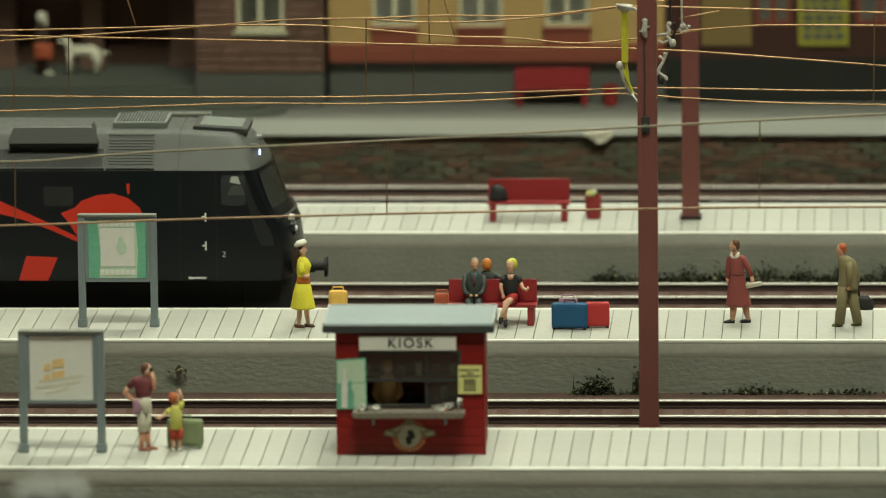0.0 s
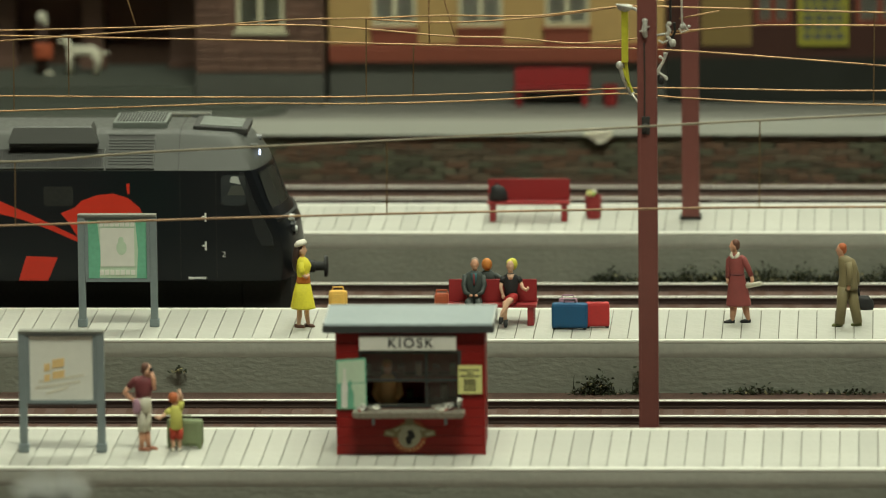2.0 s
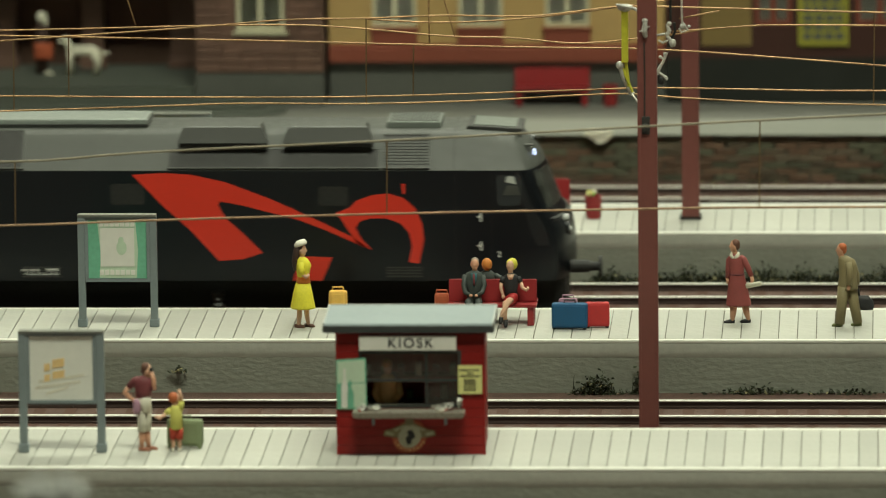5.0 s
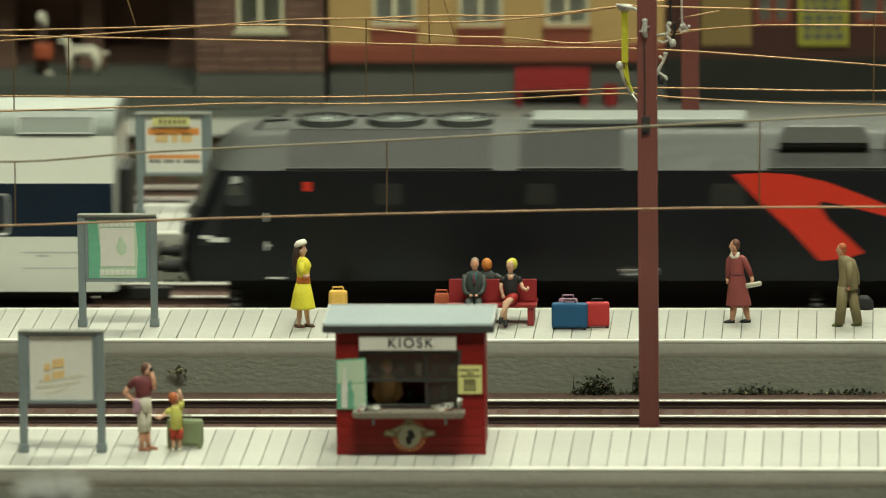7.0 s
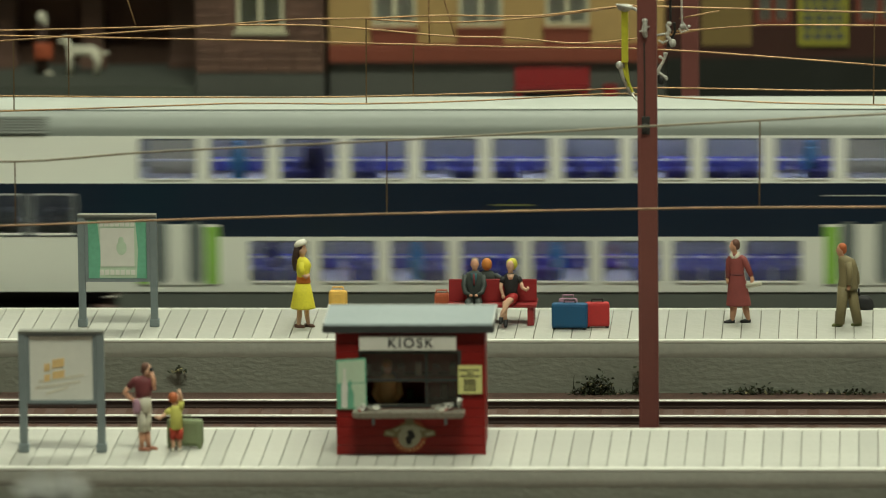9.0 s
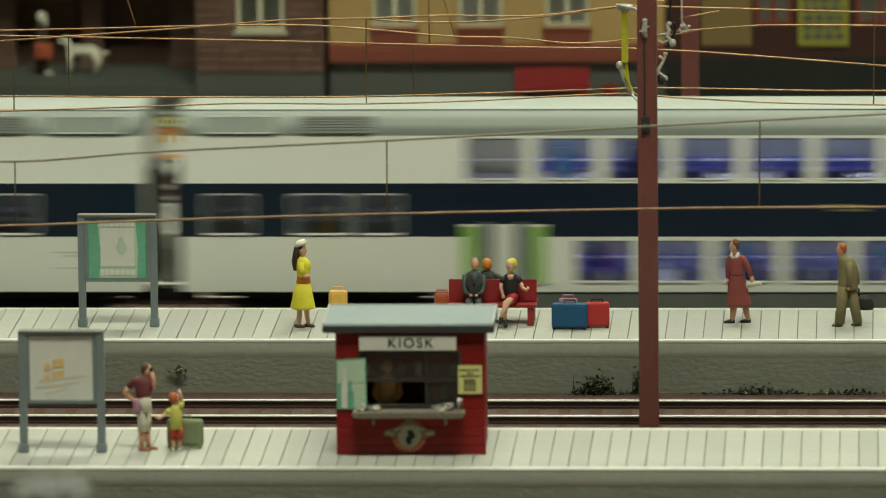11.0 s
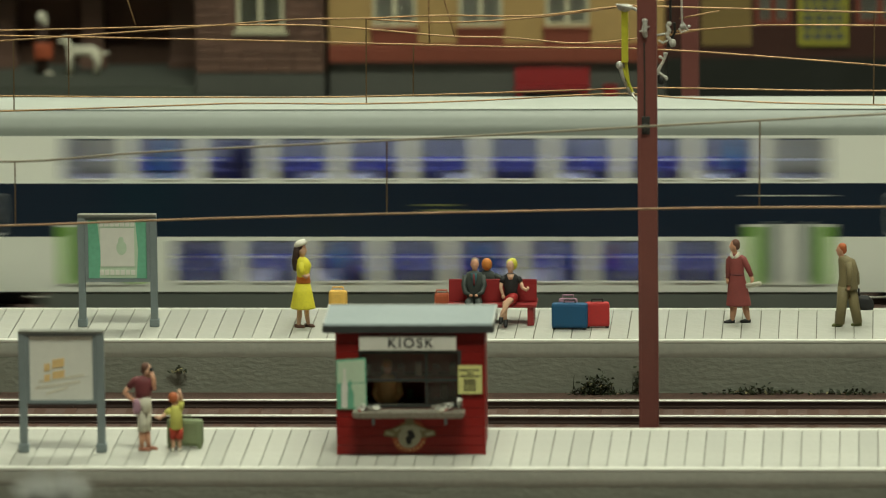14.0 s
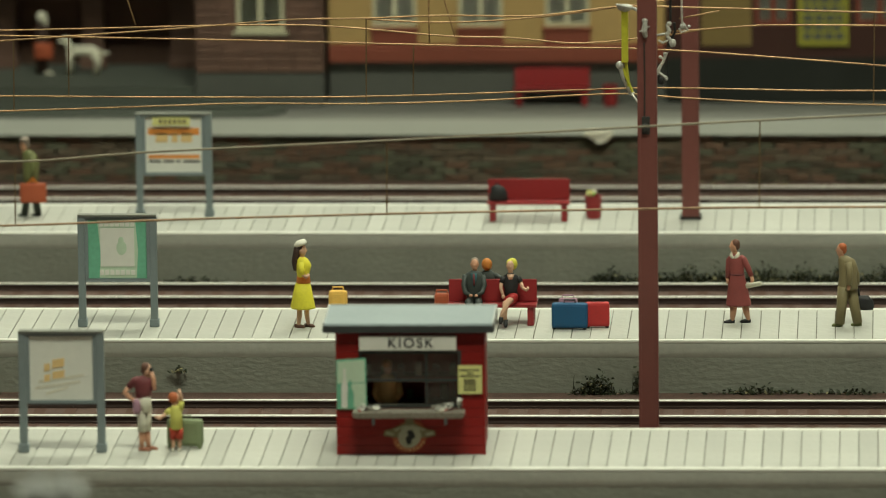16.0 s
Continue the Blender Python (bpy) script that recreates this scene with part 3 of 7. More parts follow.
bm = BM(); box(bm, 44, 57.7, 470.9, 471.5, 28.6, 42, 0.1)
part("tan_board", bm, "tanboard", sb, "plain ochre board")
bm = BM(); box(bm, 70.3, 84.0, 470.6, 471.5, 28.6, 48, 0.1)
po = part("poster", bm, "posteryellow", sb, "yellow poster with dark lines")
bm = BM()
random.seed(5)
for r in range(6):
    x = 71.8
    while x < 82:
        w = random.uniform(1.2, 2.6)
        box(bm, x, min(x + w, 82.6), 470.4, 470.6, 30.4 + r * 2.5, 32.1 + r * 2.5)
        x += w + 0.7
part("print_area", bm, "plinth", po)
bm = BM(); box(bm, 33.8, 202, 470, 562, 80, 84, 0.8)
part("roof", bm, "roofedge", sb)


# ---- platform furniture ----
def sign_board(m, label, kind, w=1.0):
    s = thing("sign_board", m, label, "sign", "platform sign boards")
    for x in (-8.7, 8.7):
        bm = BM(); box(bm, x - 0.85, x + 0.85, -0.8, 0.8, 0.0, 26.0, 0.15)
        p = part("post", bm, "signgrey", s)
        bm = BM(); box(bm, x - 1.15, x + 1.15, -1.1, 1.1, 0, 1.9, 0.25)
        part("foot", bm, "signgrey", p)
    bm = BM(); box(bm, -9.5, 9.5, -1.0, 1.0, 26.0, 26.5, 0.12)
    part("top_rail", bm, "kerb", s)
    bm = BM(); frame_of(bm, -7.83, 7.83, 10.6, 25.98, -0.55, 0.55, 0.75)
    part("panel_frame", bm, "signgrey", s)
    bm = BM(); box(bm, -7.1, 7.1, -0.2, 0.2, 11.3, 25.3)
    b = part("poster", bm, "green" if kind == 1 else "paper", s)
    if kind == 0:
        # pale sheet with a slanted orange flag and faint lines of print
        bm = BM()
        for x0, x1, z0, z1 in ((-3.9, -2.6, 18.1, 19.7), (-2.1, 0.6, 18.5, 20.4), (-3.9, -2.6, 15.9, 17.4), (-2.1, 0.6, 16.2, 17.8)):
            plate(bm, [(x0, z0 + x0 * 0.16), (x1, z0 + x1 * 0.16), (x1 + 0.1, z1 + x1 * 0.16), (x0 + 0.1, z1 + x0 * 0.16)], -0.28, -0.2)
        part("flag_print", bm, "paleorange", b)
        bm = BM()
        for x0, x1, z in ((-6.0, 4.2, 13.6), (-5.2, 5.0, 15.0), (-3.5, 1.5, 12.4)):
            plate(bm, [(x0, z), (x1, z + 1.5), (x1, z + 2.0), (x0, z + 0.6)], -0.27, -0.2)
        part("print_area", bm, "cream", b)
    if kind == 1:
        bm = BM(); box(bm, -6.9, 6.9, -0.3, -0.2, 11.5, 25.1); part("poster_ground", bm, "palegreen", b)
        bm = BM()
        plate(bm, [(-6.9, 11.5), (-4.4, 11.5), (-4.0, 17), (-4.8, 25.1), (-6.9, 25.1)], -0.36, -0.3)
        plate(bm, [(4.6, 11.5), (6.9, 11.5), (6.9, 25.1), (4.4, 25.1), (5.0, 18)], -0.36, -0.3)
        part("poster_border", bm, "green", b)
        bm = BM(); box(bm, -4.1, 4.1, -0.4, -0.3, 14.2, 23.2); part("poster_sheet", bm, "paper", b)
        bm = BM(); ball(bm, 1.0, -0.42, 18.6, 1.3, 0.1, 1.7); ball(bm, 0.9, -0.42, 20.4, 0.7, 0.1, 0.8); part("poster_motif", bm, "palegreen", b)
        bm = BM()
        for z in (12.2, 23.6):
            for i in range(7):
                box(bm, -4.3 + i * 1.25, -3.3 + i * 1.25, -0.42, -0.3, z, z + 1.2)
        part("print_area", bm, "paper", b)
    if kind == 2:
        bm = BM(); box(bm, -5.2, 4.2, -1.15, -1.02, 23.4, 25.4); t = part("heading_strip", bm, "yellowpaper", s)
        bm = BM()
        for i in range(6):
            box(bm, -3.6 + i * 1.2, -2.8 + i * 1.2, -1.22, -1.15, 23.9, 24.9)
        part("print_area", bm, "khaki", t)
        bm = BM(); box(bm, -6.4, 6.4, -0.3, -0.2, 20.9, 22.6); box(bm, -6.4, 6.4, -0.3, -0.2, 14.9, 15.8); part("poster_band", bm, "orange", b)
        bm = BM()
        for i, (x0, x1) in enumerate(((-4.5, -1.5), (-0.5, 1.0), (1.8, 4.6))):
            box(bm, x0, x1, -0.3, -0.2, 19.0, 21.4)
        part("print_area", bm, "paleorange", b)
        bm = BM()
        for x0, x1 in ((-6.3, -3.2), (-2.6, 0.0), (0.6, 1.6), (2.4, 6.4)):
            box(bm, x0, x1, -0.3, -0.2, 13.9, 14.4)
        part("print_area", bm, "black", b)
    for o in s.children_recursive:
        for v in o.data.vertices:
            v.co.x *= w
    return s


sign_board(P(-82.1, 16.0, HP), "grey-framed sign board with a pale flag poster", 0, 0.957)
sign_board(P(-84.0, 155.6, HP), "grey-framed sign board with a green and white poster", 1, 0.96)
sign_board(P(-84.1, 298.9, HP), "grey-framed sign board with a yellow and orange poster", 2)


def bench(m, label, double=False):
    b = thing("bench", m, label, "bench", "red benches")
    bm = BM(); box(bm, -10.3, 10.3, -3.0, 1.2, 4.3, 5.0, 0.2)
    part("seat", bm, "redbench", b)
    bm = BM(); box(bm, -10.2, 10.2, -0.3, 0.3, -2.6, 2.6, 0.2, m=pose(0, 1.55, 7.6, -8))
    part("backrest", bm, "redbench", b)
    for x in (-8.9, 8.9):
        bm = BM(); box(bm, x - 0.75, x + 0.75, -2.6, -1.3, 0, 4.35, 0.15); part("leg", bm, "redbench", b)
        bm = BM(); box(bm, x - 0.75, x + 0.75, 0.0, 1.1, 0, 4.35, 0.15); part("leg", bm, "redbench", b)
        bm = BM(); box(bm, x - 0.6, x + 0.6, -1.4, 0.1, 0.5, 1.2, 0.1); part("stretcher", bm, "redbench", b)
    if double:
        bm = BM(); box(bm, -10.3, 10.3, 2.2, 6.0, 4.3, 5.0, 0.2); part("seat", bm, "redbench", b)
        for x in (-8.9, 8.9):
            bm = BM(); box(bm, x - 0.75, x + 0.75, 4.4, 5.6, 0, 4.35, 0.15); part("leg", bm, "redbench", b)
    return b


bench(P(2.6, 159.2, HP), "red two-sided bench with seated model figures", True)
bench(P(4.9, 294.2, HP), "empty red bench with a black bag")
bench(P(3.4, 468.4, ZP), "plain red bench against the grey house wall")


def bin_(m, label, full):
    b = thing("litter_bin", m, label, "bin", "red litter bins")
    bm = BM(); body(bm, [(0, 0, 0, 1.75, 1.7), (0, 0, 0.4, 1.85, 1.8), (0, 0, 5.2, 2.1, 2.0), (0, 0, 5.6, 2.2, 2.1), (0, 0, 5.6, 1.8, 1.7), (0, 0, 4.6, 1.7, 1.6)], n=16)
    part("bin_body", bm, "redbench", b, smooth=False)
    if full:
        random.seed(8)
        for i, c in enumerate(("paper", "lime", "yellowpaper", "paper", "cream", "leafdry")):
            bm = BM(); ball(bm, random.uniform(-1.2, 1.2), random.uniform(-0.9, 0.9), 5.6 + random.uniform(0, 1.5), random.uniform(0.5, 1.0), 0.6, random.uniform(0.4, 0.9), n=8)
            for v in bm.verts:
                v.co += Vector((random.uniform(-.2, .2), random.uniform(-.2, .2), random.uniform(-.2, .2)))
            part("rubbish", bm, c, b)
    return b


bin_(P(20.9, 297.0, HP), "red litter bin overfull with rubbish", True)
bin_(P(19.3, 467.2, ZP), "red litter bin beside the house wall", False)
bm = BM(); body(bm, [(0, 0, 0, 2.1, 1.2), (0, 0, 0.7, 2.4, 1.5), (0, 0, 2.4, 2.1, 1.4), (-0.3, 0, 3.6, 1.5, 1.0), (-0.4, 0, 4.0, 0.6, 0.5)], n=14)
tube(bm, [(-1.2, 0, 3.4), (-0.4, 0, 4.6), (0.6, 0, 3.7)], 0.16)
solid("bag", bm, "blackc", P(-2.6, 293.4, HP + 5.0), "soft black bag lying on the bench seat", "bag", smooth=True)


def suitcase(m, w, d, h, col, label, wheels=False, soft=0.6):
    s = thing("suitcase", m, label, "suitcase", "luggage")
    bm = BM(); box(bm, -w / 2, w / 2, -d / 2, d / 2, 0.35, h, soft)
    sh = part("shell", bm, col, s)
    bm = BM(); outline(bm, rounded(-w / 2 + soft, w / 2 - soft, 0.35 + soft, h - soft, 0.4), -d / 2 - 0.08, -d / 2 + 0.02); part("panel", bm, col, sh)
    bm = BM(); tube(bm, [(-1.3, 0, h - 0.1), (-1.2, 0, h + 0.7), (1.2, 0, h + 0.7), (1.3, 0, h - 0.1)], 0.2); part("handle", bm, "blackc" if wheels else col, s)
    for x in (-w / 2 + 0.6, w / 2 - 0.6):
        bm = BM(); tube(bm, [(x, -d / 2 + 0.2, 0.45), (x, -d / 2 + 0.9, 0.45)], 0.45, n=10); part("wheel", bm, "blackc" if wheels else col, s)
    return s


suitcase(P(20.7, 152.9, HP, -3), 8.3, 2.6, 6.1, "bluecase", "dark blue suitcase with rounded corners", True)
suitcase(P(27.0, 154.6, HP, 4), 5.6, 2.4, 6.0, "redcase", "red trolley suitcase with black handle", True)
suitcase(P(-56.3, 20.6, HP, -8), 7.9, 2.4, 6.3, "olivecase", "olive green suitcase behind the child figure", False, 0.9)
suitcase(P(-34.4, 175.0, HP), 4.4, 2.4, 4.9, "yellowcase", "small yellow suitcase on the platform", False, 0.9)
suitcase(P(20.2, 156.2, HP), 4.4, 1.4, 6.6, "purple", "small mauve case behind the blue one")
suitcase(P(-9.6, 166.5, HP), 3.4, 2.0, 5.8, "tancase", "small tan case beside the bench")

# ---- kiosk ----
def kiosk(m):
    k = thing("kiosk", m, "small red boarded kiosk with a blue-grey roof", "kiosk")
    W, D, Hk = 31.2, 18.2, 26.6
    bm = BM(); holed(bm, 0.3, W - 0.3, 0, Hk, [(5.0, 26.0, 10.6, 22.2)], 0.3, 1.4)
    wf = part("front_wall", bm, "red", k)
    bm = BM(); box(bm, 0.3, 1.4, 1.4, D, 0, Hk)
    part("side_wall", bm, "red", k)
    bm = BM(); box(bm, W - 1.4, W - 0.3, 1.4, D, 0, Hk)
    ws = part("side_wall", bm, "red", k)
    bm = BM(); box(bm, 1.4, W - 1.4, D - 1.2, D, 0, Hk)
    part("back_wall", bm, "red", k)
    bm = BM(); box(bm, 1.4, W - 1.4, 1.4, D - 1.2, 0.05, 0.5)
    part("floor_plate", bm, "darkin", k)
    # lapped boards
    z = 0.0
    while z < Hk - 0.5:
        z1 = min(z + 2.02, Hk)
        spans = [(0.05, 5.0), (26.0, W - 0.05)] if (z1 > 10.6 and z < 22.2) else [(0.05, W - 0.05)]
        for a, b in spans:
            bm = BM(); box(bm, a, b, 0.0, 0.34, z + 0.05, z1 - 0.04, 0.1)
            part("board", bm, "red", wf)
        bm = BM(); box(bm, W - 0.34, W, 0.3, D, z + 0.05, z1 - 0.04, 0.1)
        part("board", bm, "red", ws)
        z += 2.02
    for x in (0.0, W):
        bm = BM(); box(bm, x - 0.25, x + 0.25, -0.18, 0.3, 0, Hk, 0.08)
        part("corner_post", bm, "red", k)
    # window with glazing bars
    bm = BM(); holed(bm, 4.6, 26.4, 10.2, 22.6, [(a, b, c, d) for a, b in ((5.3, 18.7), (19.2, 25.7)) for c, d in ((10.9, 15.8), (16.3, 21.9))], -0.12, 0.6)
    wn = part("window", bm, "dark", k, "dark grey window frame")
    for a, b in ((5.3, 18.7), (19.2, 25.7)):
        for c, d in ((10.9, 15.8), (16.3, 21.9)):
            if (a, c) == (5.3, 10.9):
                continue
            bm = BM(); box(bm, a, b, 0.4, 0.52, c, d); part("pane", bm, "kpane", wn)
    bm = BM(); box(bm, 4.8, 25.4, -0.85, -0.02, 22.7, 25.8, 0.08)
    sg = part("name_board", bm, "paper", k, "cream board lettered KIOSK")
    lettering("KIOSK", 3.0, "black", sg, P(15.7, -0.9, 24.25, rx=90), "black capital lettering", 0.00004)
    # counter
    bm = BM(); plate(bm, [(4.2, 8.75), (26.3, 8.75), (26.9, 9.0), (27.2, 9.5), (27.0, 9.9), (3.5, 9.9), (3.3, 9.5), (3.6, 9.0)], -4.6, 0.0)
    ct = part("counter", bm, "counter", k, "grey-brown counter shelf with brackets")
    bm = BM(); frame_of(bm, 3.5, 27.0, 9.2, 10.0, -4.75, -4.55, 0.2); part("counter_rim", bm, "counter", ct)
    for x in (7.6, 23.0):
        bm = BM(); plate(bm, [(x - 0.3, 9.2), (x + 0.3, 9.2), (x + 0.3, 6.6), (x - 0.3, 6.6)], -0.9, 0.0); part("bracket", bm, "signgrey", ct)
    # heaps of goods under clear wrap
    random.seed(12)
    for x0, x1, col in ((4.2, 8.6, "film"), (19.5, 26.4, "film")):
        bm = BM()
        for i in range(14):
            a = Vector((random.uniform(x0, x1), random.uniform(-3.9, -0.9), 10.05))
            vs = [bm.verts.new(a + Vector((random.uniform(-1.3, 1.3), random.uniform(-0.8, 0.8), random.uniform(0.0, 1.4 + 1.6 * (x1 > 20 and a.x > 24))))) for _ in range(4)]
            bm.faces.new(vs[:3]); bm.faces.new(vs[1:])
        part("wrapping", bm, ["steel", "film"], k, "crumpled clear wrapping")
        for c in ("redcase", "paper", "wine", "capwhite"):
            bm = BM()
            xx = random.uniform(x0 + 0.8, x1 - 0.8)
            box(bm, -0.9, 0.9, -0.5, 0.5, 0, 0.35, 0.1, m=pose(xx, random.uniform(-3, -1.4), 10.05, 0, random.uniform(-20, 0), random.uniform(-40, 40)))
            part("packet", bm, c, k)
    # posters
    bm = BM(); plate(bm, [(-0.1, 9.9), (6.3, 9.8), (6.2, 21.0), (-0.2, 20.6)], -0.34, -0.2)
    pg = part("poster", bm, "green", k, "green poster with bottle shapes")
    bm = BM(); plate(bm, [(0.1, 15.5), (5.9, 15.8), (5.9, 20.6), (0.1, 20.2)], -0.4, -0.34); plate(bm, [(3.0, 10.4), (6.0, 10.4), (6.0, 15.6), (3.0, 15.4)], -0.4, -0.34)
    part("poster_ground", bm, "palegreen", pg)
    for x, h, c in ((1.6, 8.6, "paper"), (2.8, 6.0, "green"), (4.9, 4.8, "palegreen")):
        bm = BM(); plate(bm, [(x - 0.7, 10.2), (x + 0.7, 10.2), (x + 0.7, 10.2 + h * 0.55), (x + 0.25, 10.2 + h * 0.72), (x + 0.25, 10.2 + h), (x - 0.25, 10.2 + h), (x - 0.25, 10.2 + h * 0.72), (x - 0.7, 10.2 + h * 0.55)], -0.46, -0.4)
        part("bottle_print", bm, c, pg)
    bm = BM(); box(bm, 25.7, 30.8, -0.34, -0.2, 13.2, 19.4)
    nt = part("notice", bm, "yellowpaper", k, "yellow notice with black print bars")
    bm = BM()
    for x0, x1, z in ((26.1, 28.6, 18.2), (28.8, 30.2, 18.2), (27.6, 29.0, 17.5), (26.1, 30.3, 16.9), (26.9, 29.5, 16.1), (26.9, 29.5, 15.6), (26.9, 29.5, 15.1), (26.9, 29.5, 14.5), (26.9, 29.5, 13.9)):
        box(bm, x0, x1, -0.38, -0.34, z, z + 0.3)
    part("print_area", bm, "black", nt)
    # badge of plain shapes
    bm = BM(); rings(bm, [((15.3, -0.1, 3.95), 3.85, 3.4, (0, 1, 0)), ((15.3, -0.3, 3.95), 3.75, 3.3, (0, 1, 0))], n=32)
    bd = part("badge", bm, "tancase", k, "oval badge of plain coloured shapes")
    bm = BM(); plate(bm, [(9.7, 4.2), (12.2, 3.7), (18.4, 3.7), (20.9, 4.2), (20.6, 5.3), (19.2, 5.5), (17.0, 6.6), (16.3, 6.9), (16.2, 7.7), (14.4, 7.7), (14.3, 6.9), (13.6, 6.6), (11.4, 5.5), (10.0, 5.3)], -0.42, -0.1)
    part("badge_scroll", bm, "khaki", bd)
    bm = BM(); plate(bm, [(12.4, 5.2), (14.7, 6.3), (14.9, 6.6), (12.0, 5.5)], -0.47, -0.4); plate(bm, [(18.2, 5.2), (15.9, 6.3), (15.7, 6.6), (18.6, 5.5)], -0.47, -0.4); plate(bm, [(10.2, 4.5), (11.8, 4.2), (11.9, 4.7), (10.3, 5.0)], -0.47, -0.4); plate(bm, [(20.4, 4.5), (18.8, 4.2), (18.7, 4.7), (20.3, 5.0)], -0.47, -0.4)
    part("scroll_edge", bm, "badgecream", bd)
    bm = BM(); rings(bm, [((15.3, -0.4, 3.95), 2.6, 2.35, (0, 1, 0)), ((15.3, -0.5, 3.95), 2.5, 2.25, (0, 1, 0))], n=28); part("badge_field", bm, "badgecream", bd)
    bm = BM(); plate(bm, [(14.7, 2.3), (15.7, 2.4), (15.8, 3.4), (16.5, 3.9), (16.3, 4.5), (15.9, 5.3), (15.2, 5.5), (14.8, 5.0), (15.0, 4.3), (14.4, 3.6)], -0.56, -0.5); part("badge_motif", bm, "blackc", bd)
    bm = BM()
    for i in range(9):
        a = radians(204 + i * 16.5)
        cx, cz = 15.3 + 3.2 * math.cos(a), 3.95 + 2.85 * math.sin(a)
        box(bm, cx - 0.16, cx + 0.16, -0.38, -0.28, cz - 0.2, cz + 0.2)
    part("print_area", bm, "paleorange", bd)
    # inside: shelf, counter and a vendor doll made of plain shapes
    bm = BM(); box(bm, 2, W - 2, 11.5, 14.5, 0.5, 9.5, 0.2); box(bm, 2, W - 2, 14, 16.8, 14, 14.6); box(bm, 2, W - 2, 14, 16.8, 19, 19.6)
    part("shelf_unit", bm, "hairbrown", k)
    random.seed(3)
    for i in range(14):
        bm = BM(); x = 3 + i * 1.85; z = 14.65 if i % 2 else 9.55
        box(bm, x, x + 1.3, 12.4, 14.2 if z < 10 else 15.6, z, z + random.uniform(1.5, 3.2), 0.15)
        part("packet", bm, random.choice(["khaki", "wine", "paleorange", "greencoat", "cream"]), k)
    # roof
    bm = BM(); plate(bm, [(-2.9, Hk), (W + 2.2, Hk), (W + 2.2, Hk + 1.5), (-2.9, Hk + 1.5)], -1.3, D + 1.6)
    rf = part("roof", bm, "roofedge", k, "roof with dark slate edge")
    bm = BM()
    vs = [bm.verts.new(p) for p in ((-2.9, -1.3, Hk + 1.5), (W + 2.2, -1.3, Hk + 1.5), (W + 2.2, D + 1.6, Hk + 1.5), (-2.9, D + 1.6, Hk + 1.5),
                                    (-2.7, -1.1, Hk + 1.95), (W + 2.0, -1.1, Hk + 1.95), (W + 1.7, D + 1.2, Hk + 1.95), (-2.4, D + 1.2, Hk + 1.95))]
    for f in ((4, 5, 6, 7), (0, 1, 5, 4), (1, 2, 6, 5), (2, 3, 7, 6), (3, 0, 4, 7)):
        bm.faces.new([vs[i] for i in f])
    part("roof_sheet", bm, "roofblue", rf, "blue-grey roof sheet")
    for x0, x1 in ((-2.9, -2.5), (W + 1.8, W + 2.2)):
        bm = BM(); box(bm, x0, x1, -1.3, D + 1.6, Hk + 1.5, Hk + 2.2, 0.12)
        part("verge", bm, "wframe", rf)
    bm = BM(); box(bm, -2.5, W + 1.8, D + 1.2, D + 1.6, Hk + 1.5, Hk + 2.2, 0.12); part("verge", bm, "wframe", rf)
    return k


kiosk(P(-23.1, 13.6, HP, 0.6))


# ---- model figures: each one plain painted mesh ----
def figure(name, m, mats, build, label, category="figurine", group="model figures"):
    bm = BM()
    idx = {c: i for i, c in enumerate(mats)}
    build(bm, idx)
    ob = part(name, bm, mats, smooth=True)
    ob.matrix_basis = m
    return tagged(ob, label, category, group)


def head(bm, i, x, y, z, skin, hair, nose=1, front=0.05):
    ball(bm, x, y, z, 0.98, 1.05, 1.42, i[skin], 14)
    ball(bm, x + 0.2 * nose, y - (0.25 if front > 0.1 else 0), z - 0.75, 0.72, 0.75, 0.7, i[skin], 10)
    if front > 0.1:
        ball(bm, x, y - 1.05, z - 0.1, 0.2, 0.25, 0.35, i[skin], 6)
        for sx in (-1, 1):
            ball(bm, x + sx * 0.98, y + 0.1, z - 0.1, 0.16, 0.25, 0.35, i[skin], 6)
    else:
        ball(bm, x + 1.0 * nose, y, z - 0.12, 0.26, 0.2, 0.3, i[skin], 6)
        ball(bm, x - 0.1 * nose, y - 1.0, z - 0.1, 0.25, 0.14, 0.34, i[skin], 6)
    side = 0 if front > 0.1 else 0.34 * nose
    ball(bm, x - side, y + front * 0.9, z + 0.52, 1.04, 1.16, 1.12, i[hair], 14)
    ball(bm, x - side * 1.7, y + front * 1.3, z - 0.05, 0.82, 1.0, 0.95, i[hair], 12)
    tube(bm, [(x - 0.1 * nose, y, z - 0.9), (x - 0.2 * nose, y, z - 2.2)], [0.55, 0.75], i[skin])


def shoe(bm, i, col, x, y, d=1):
    rings(bm, [((x - 0.9 * d, y, 0.45), 0.45, 0.42, (1, 0, 0)), ((x, y, 0.45), 0.55, 0.48, (1, 0, 0)), ((x + 1.2 * d, y, 0.3), 0.45, 0.3, (1, 0, 0)), ((x + 1.6 * d, y, 0.22), 0.2, 0.2, (1, 0, 0))], i[col], 8)


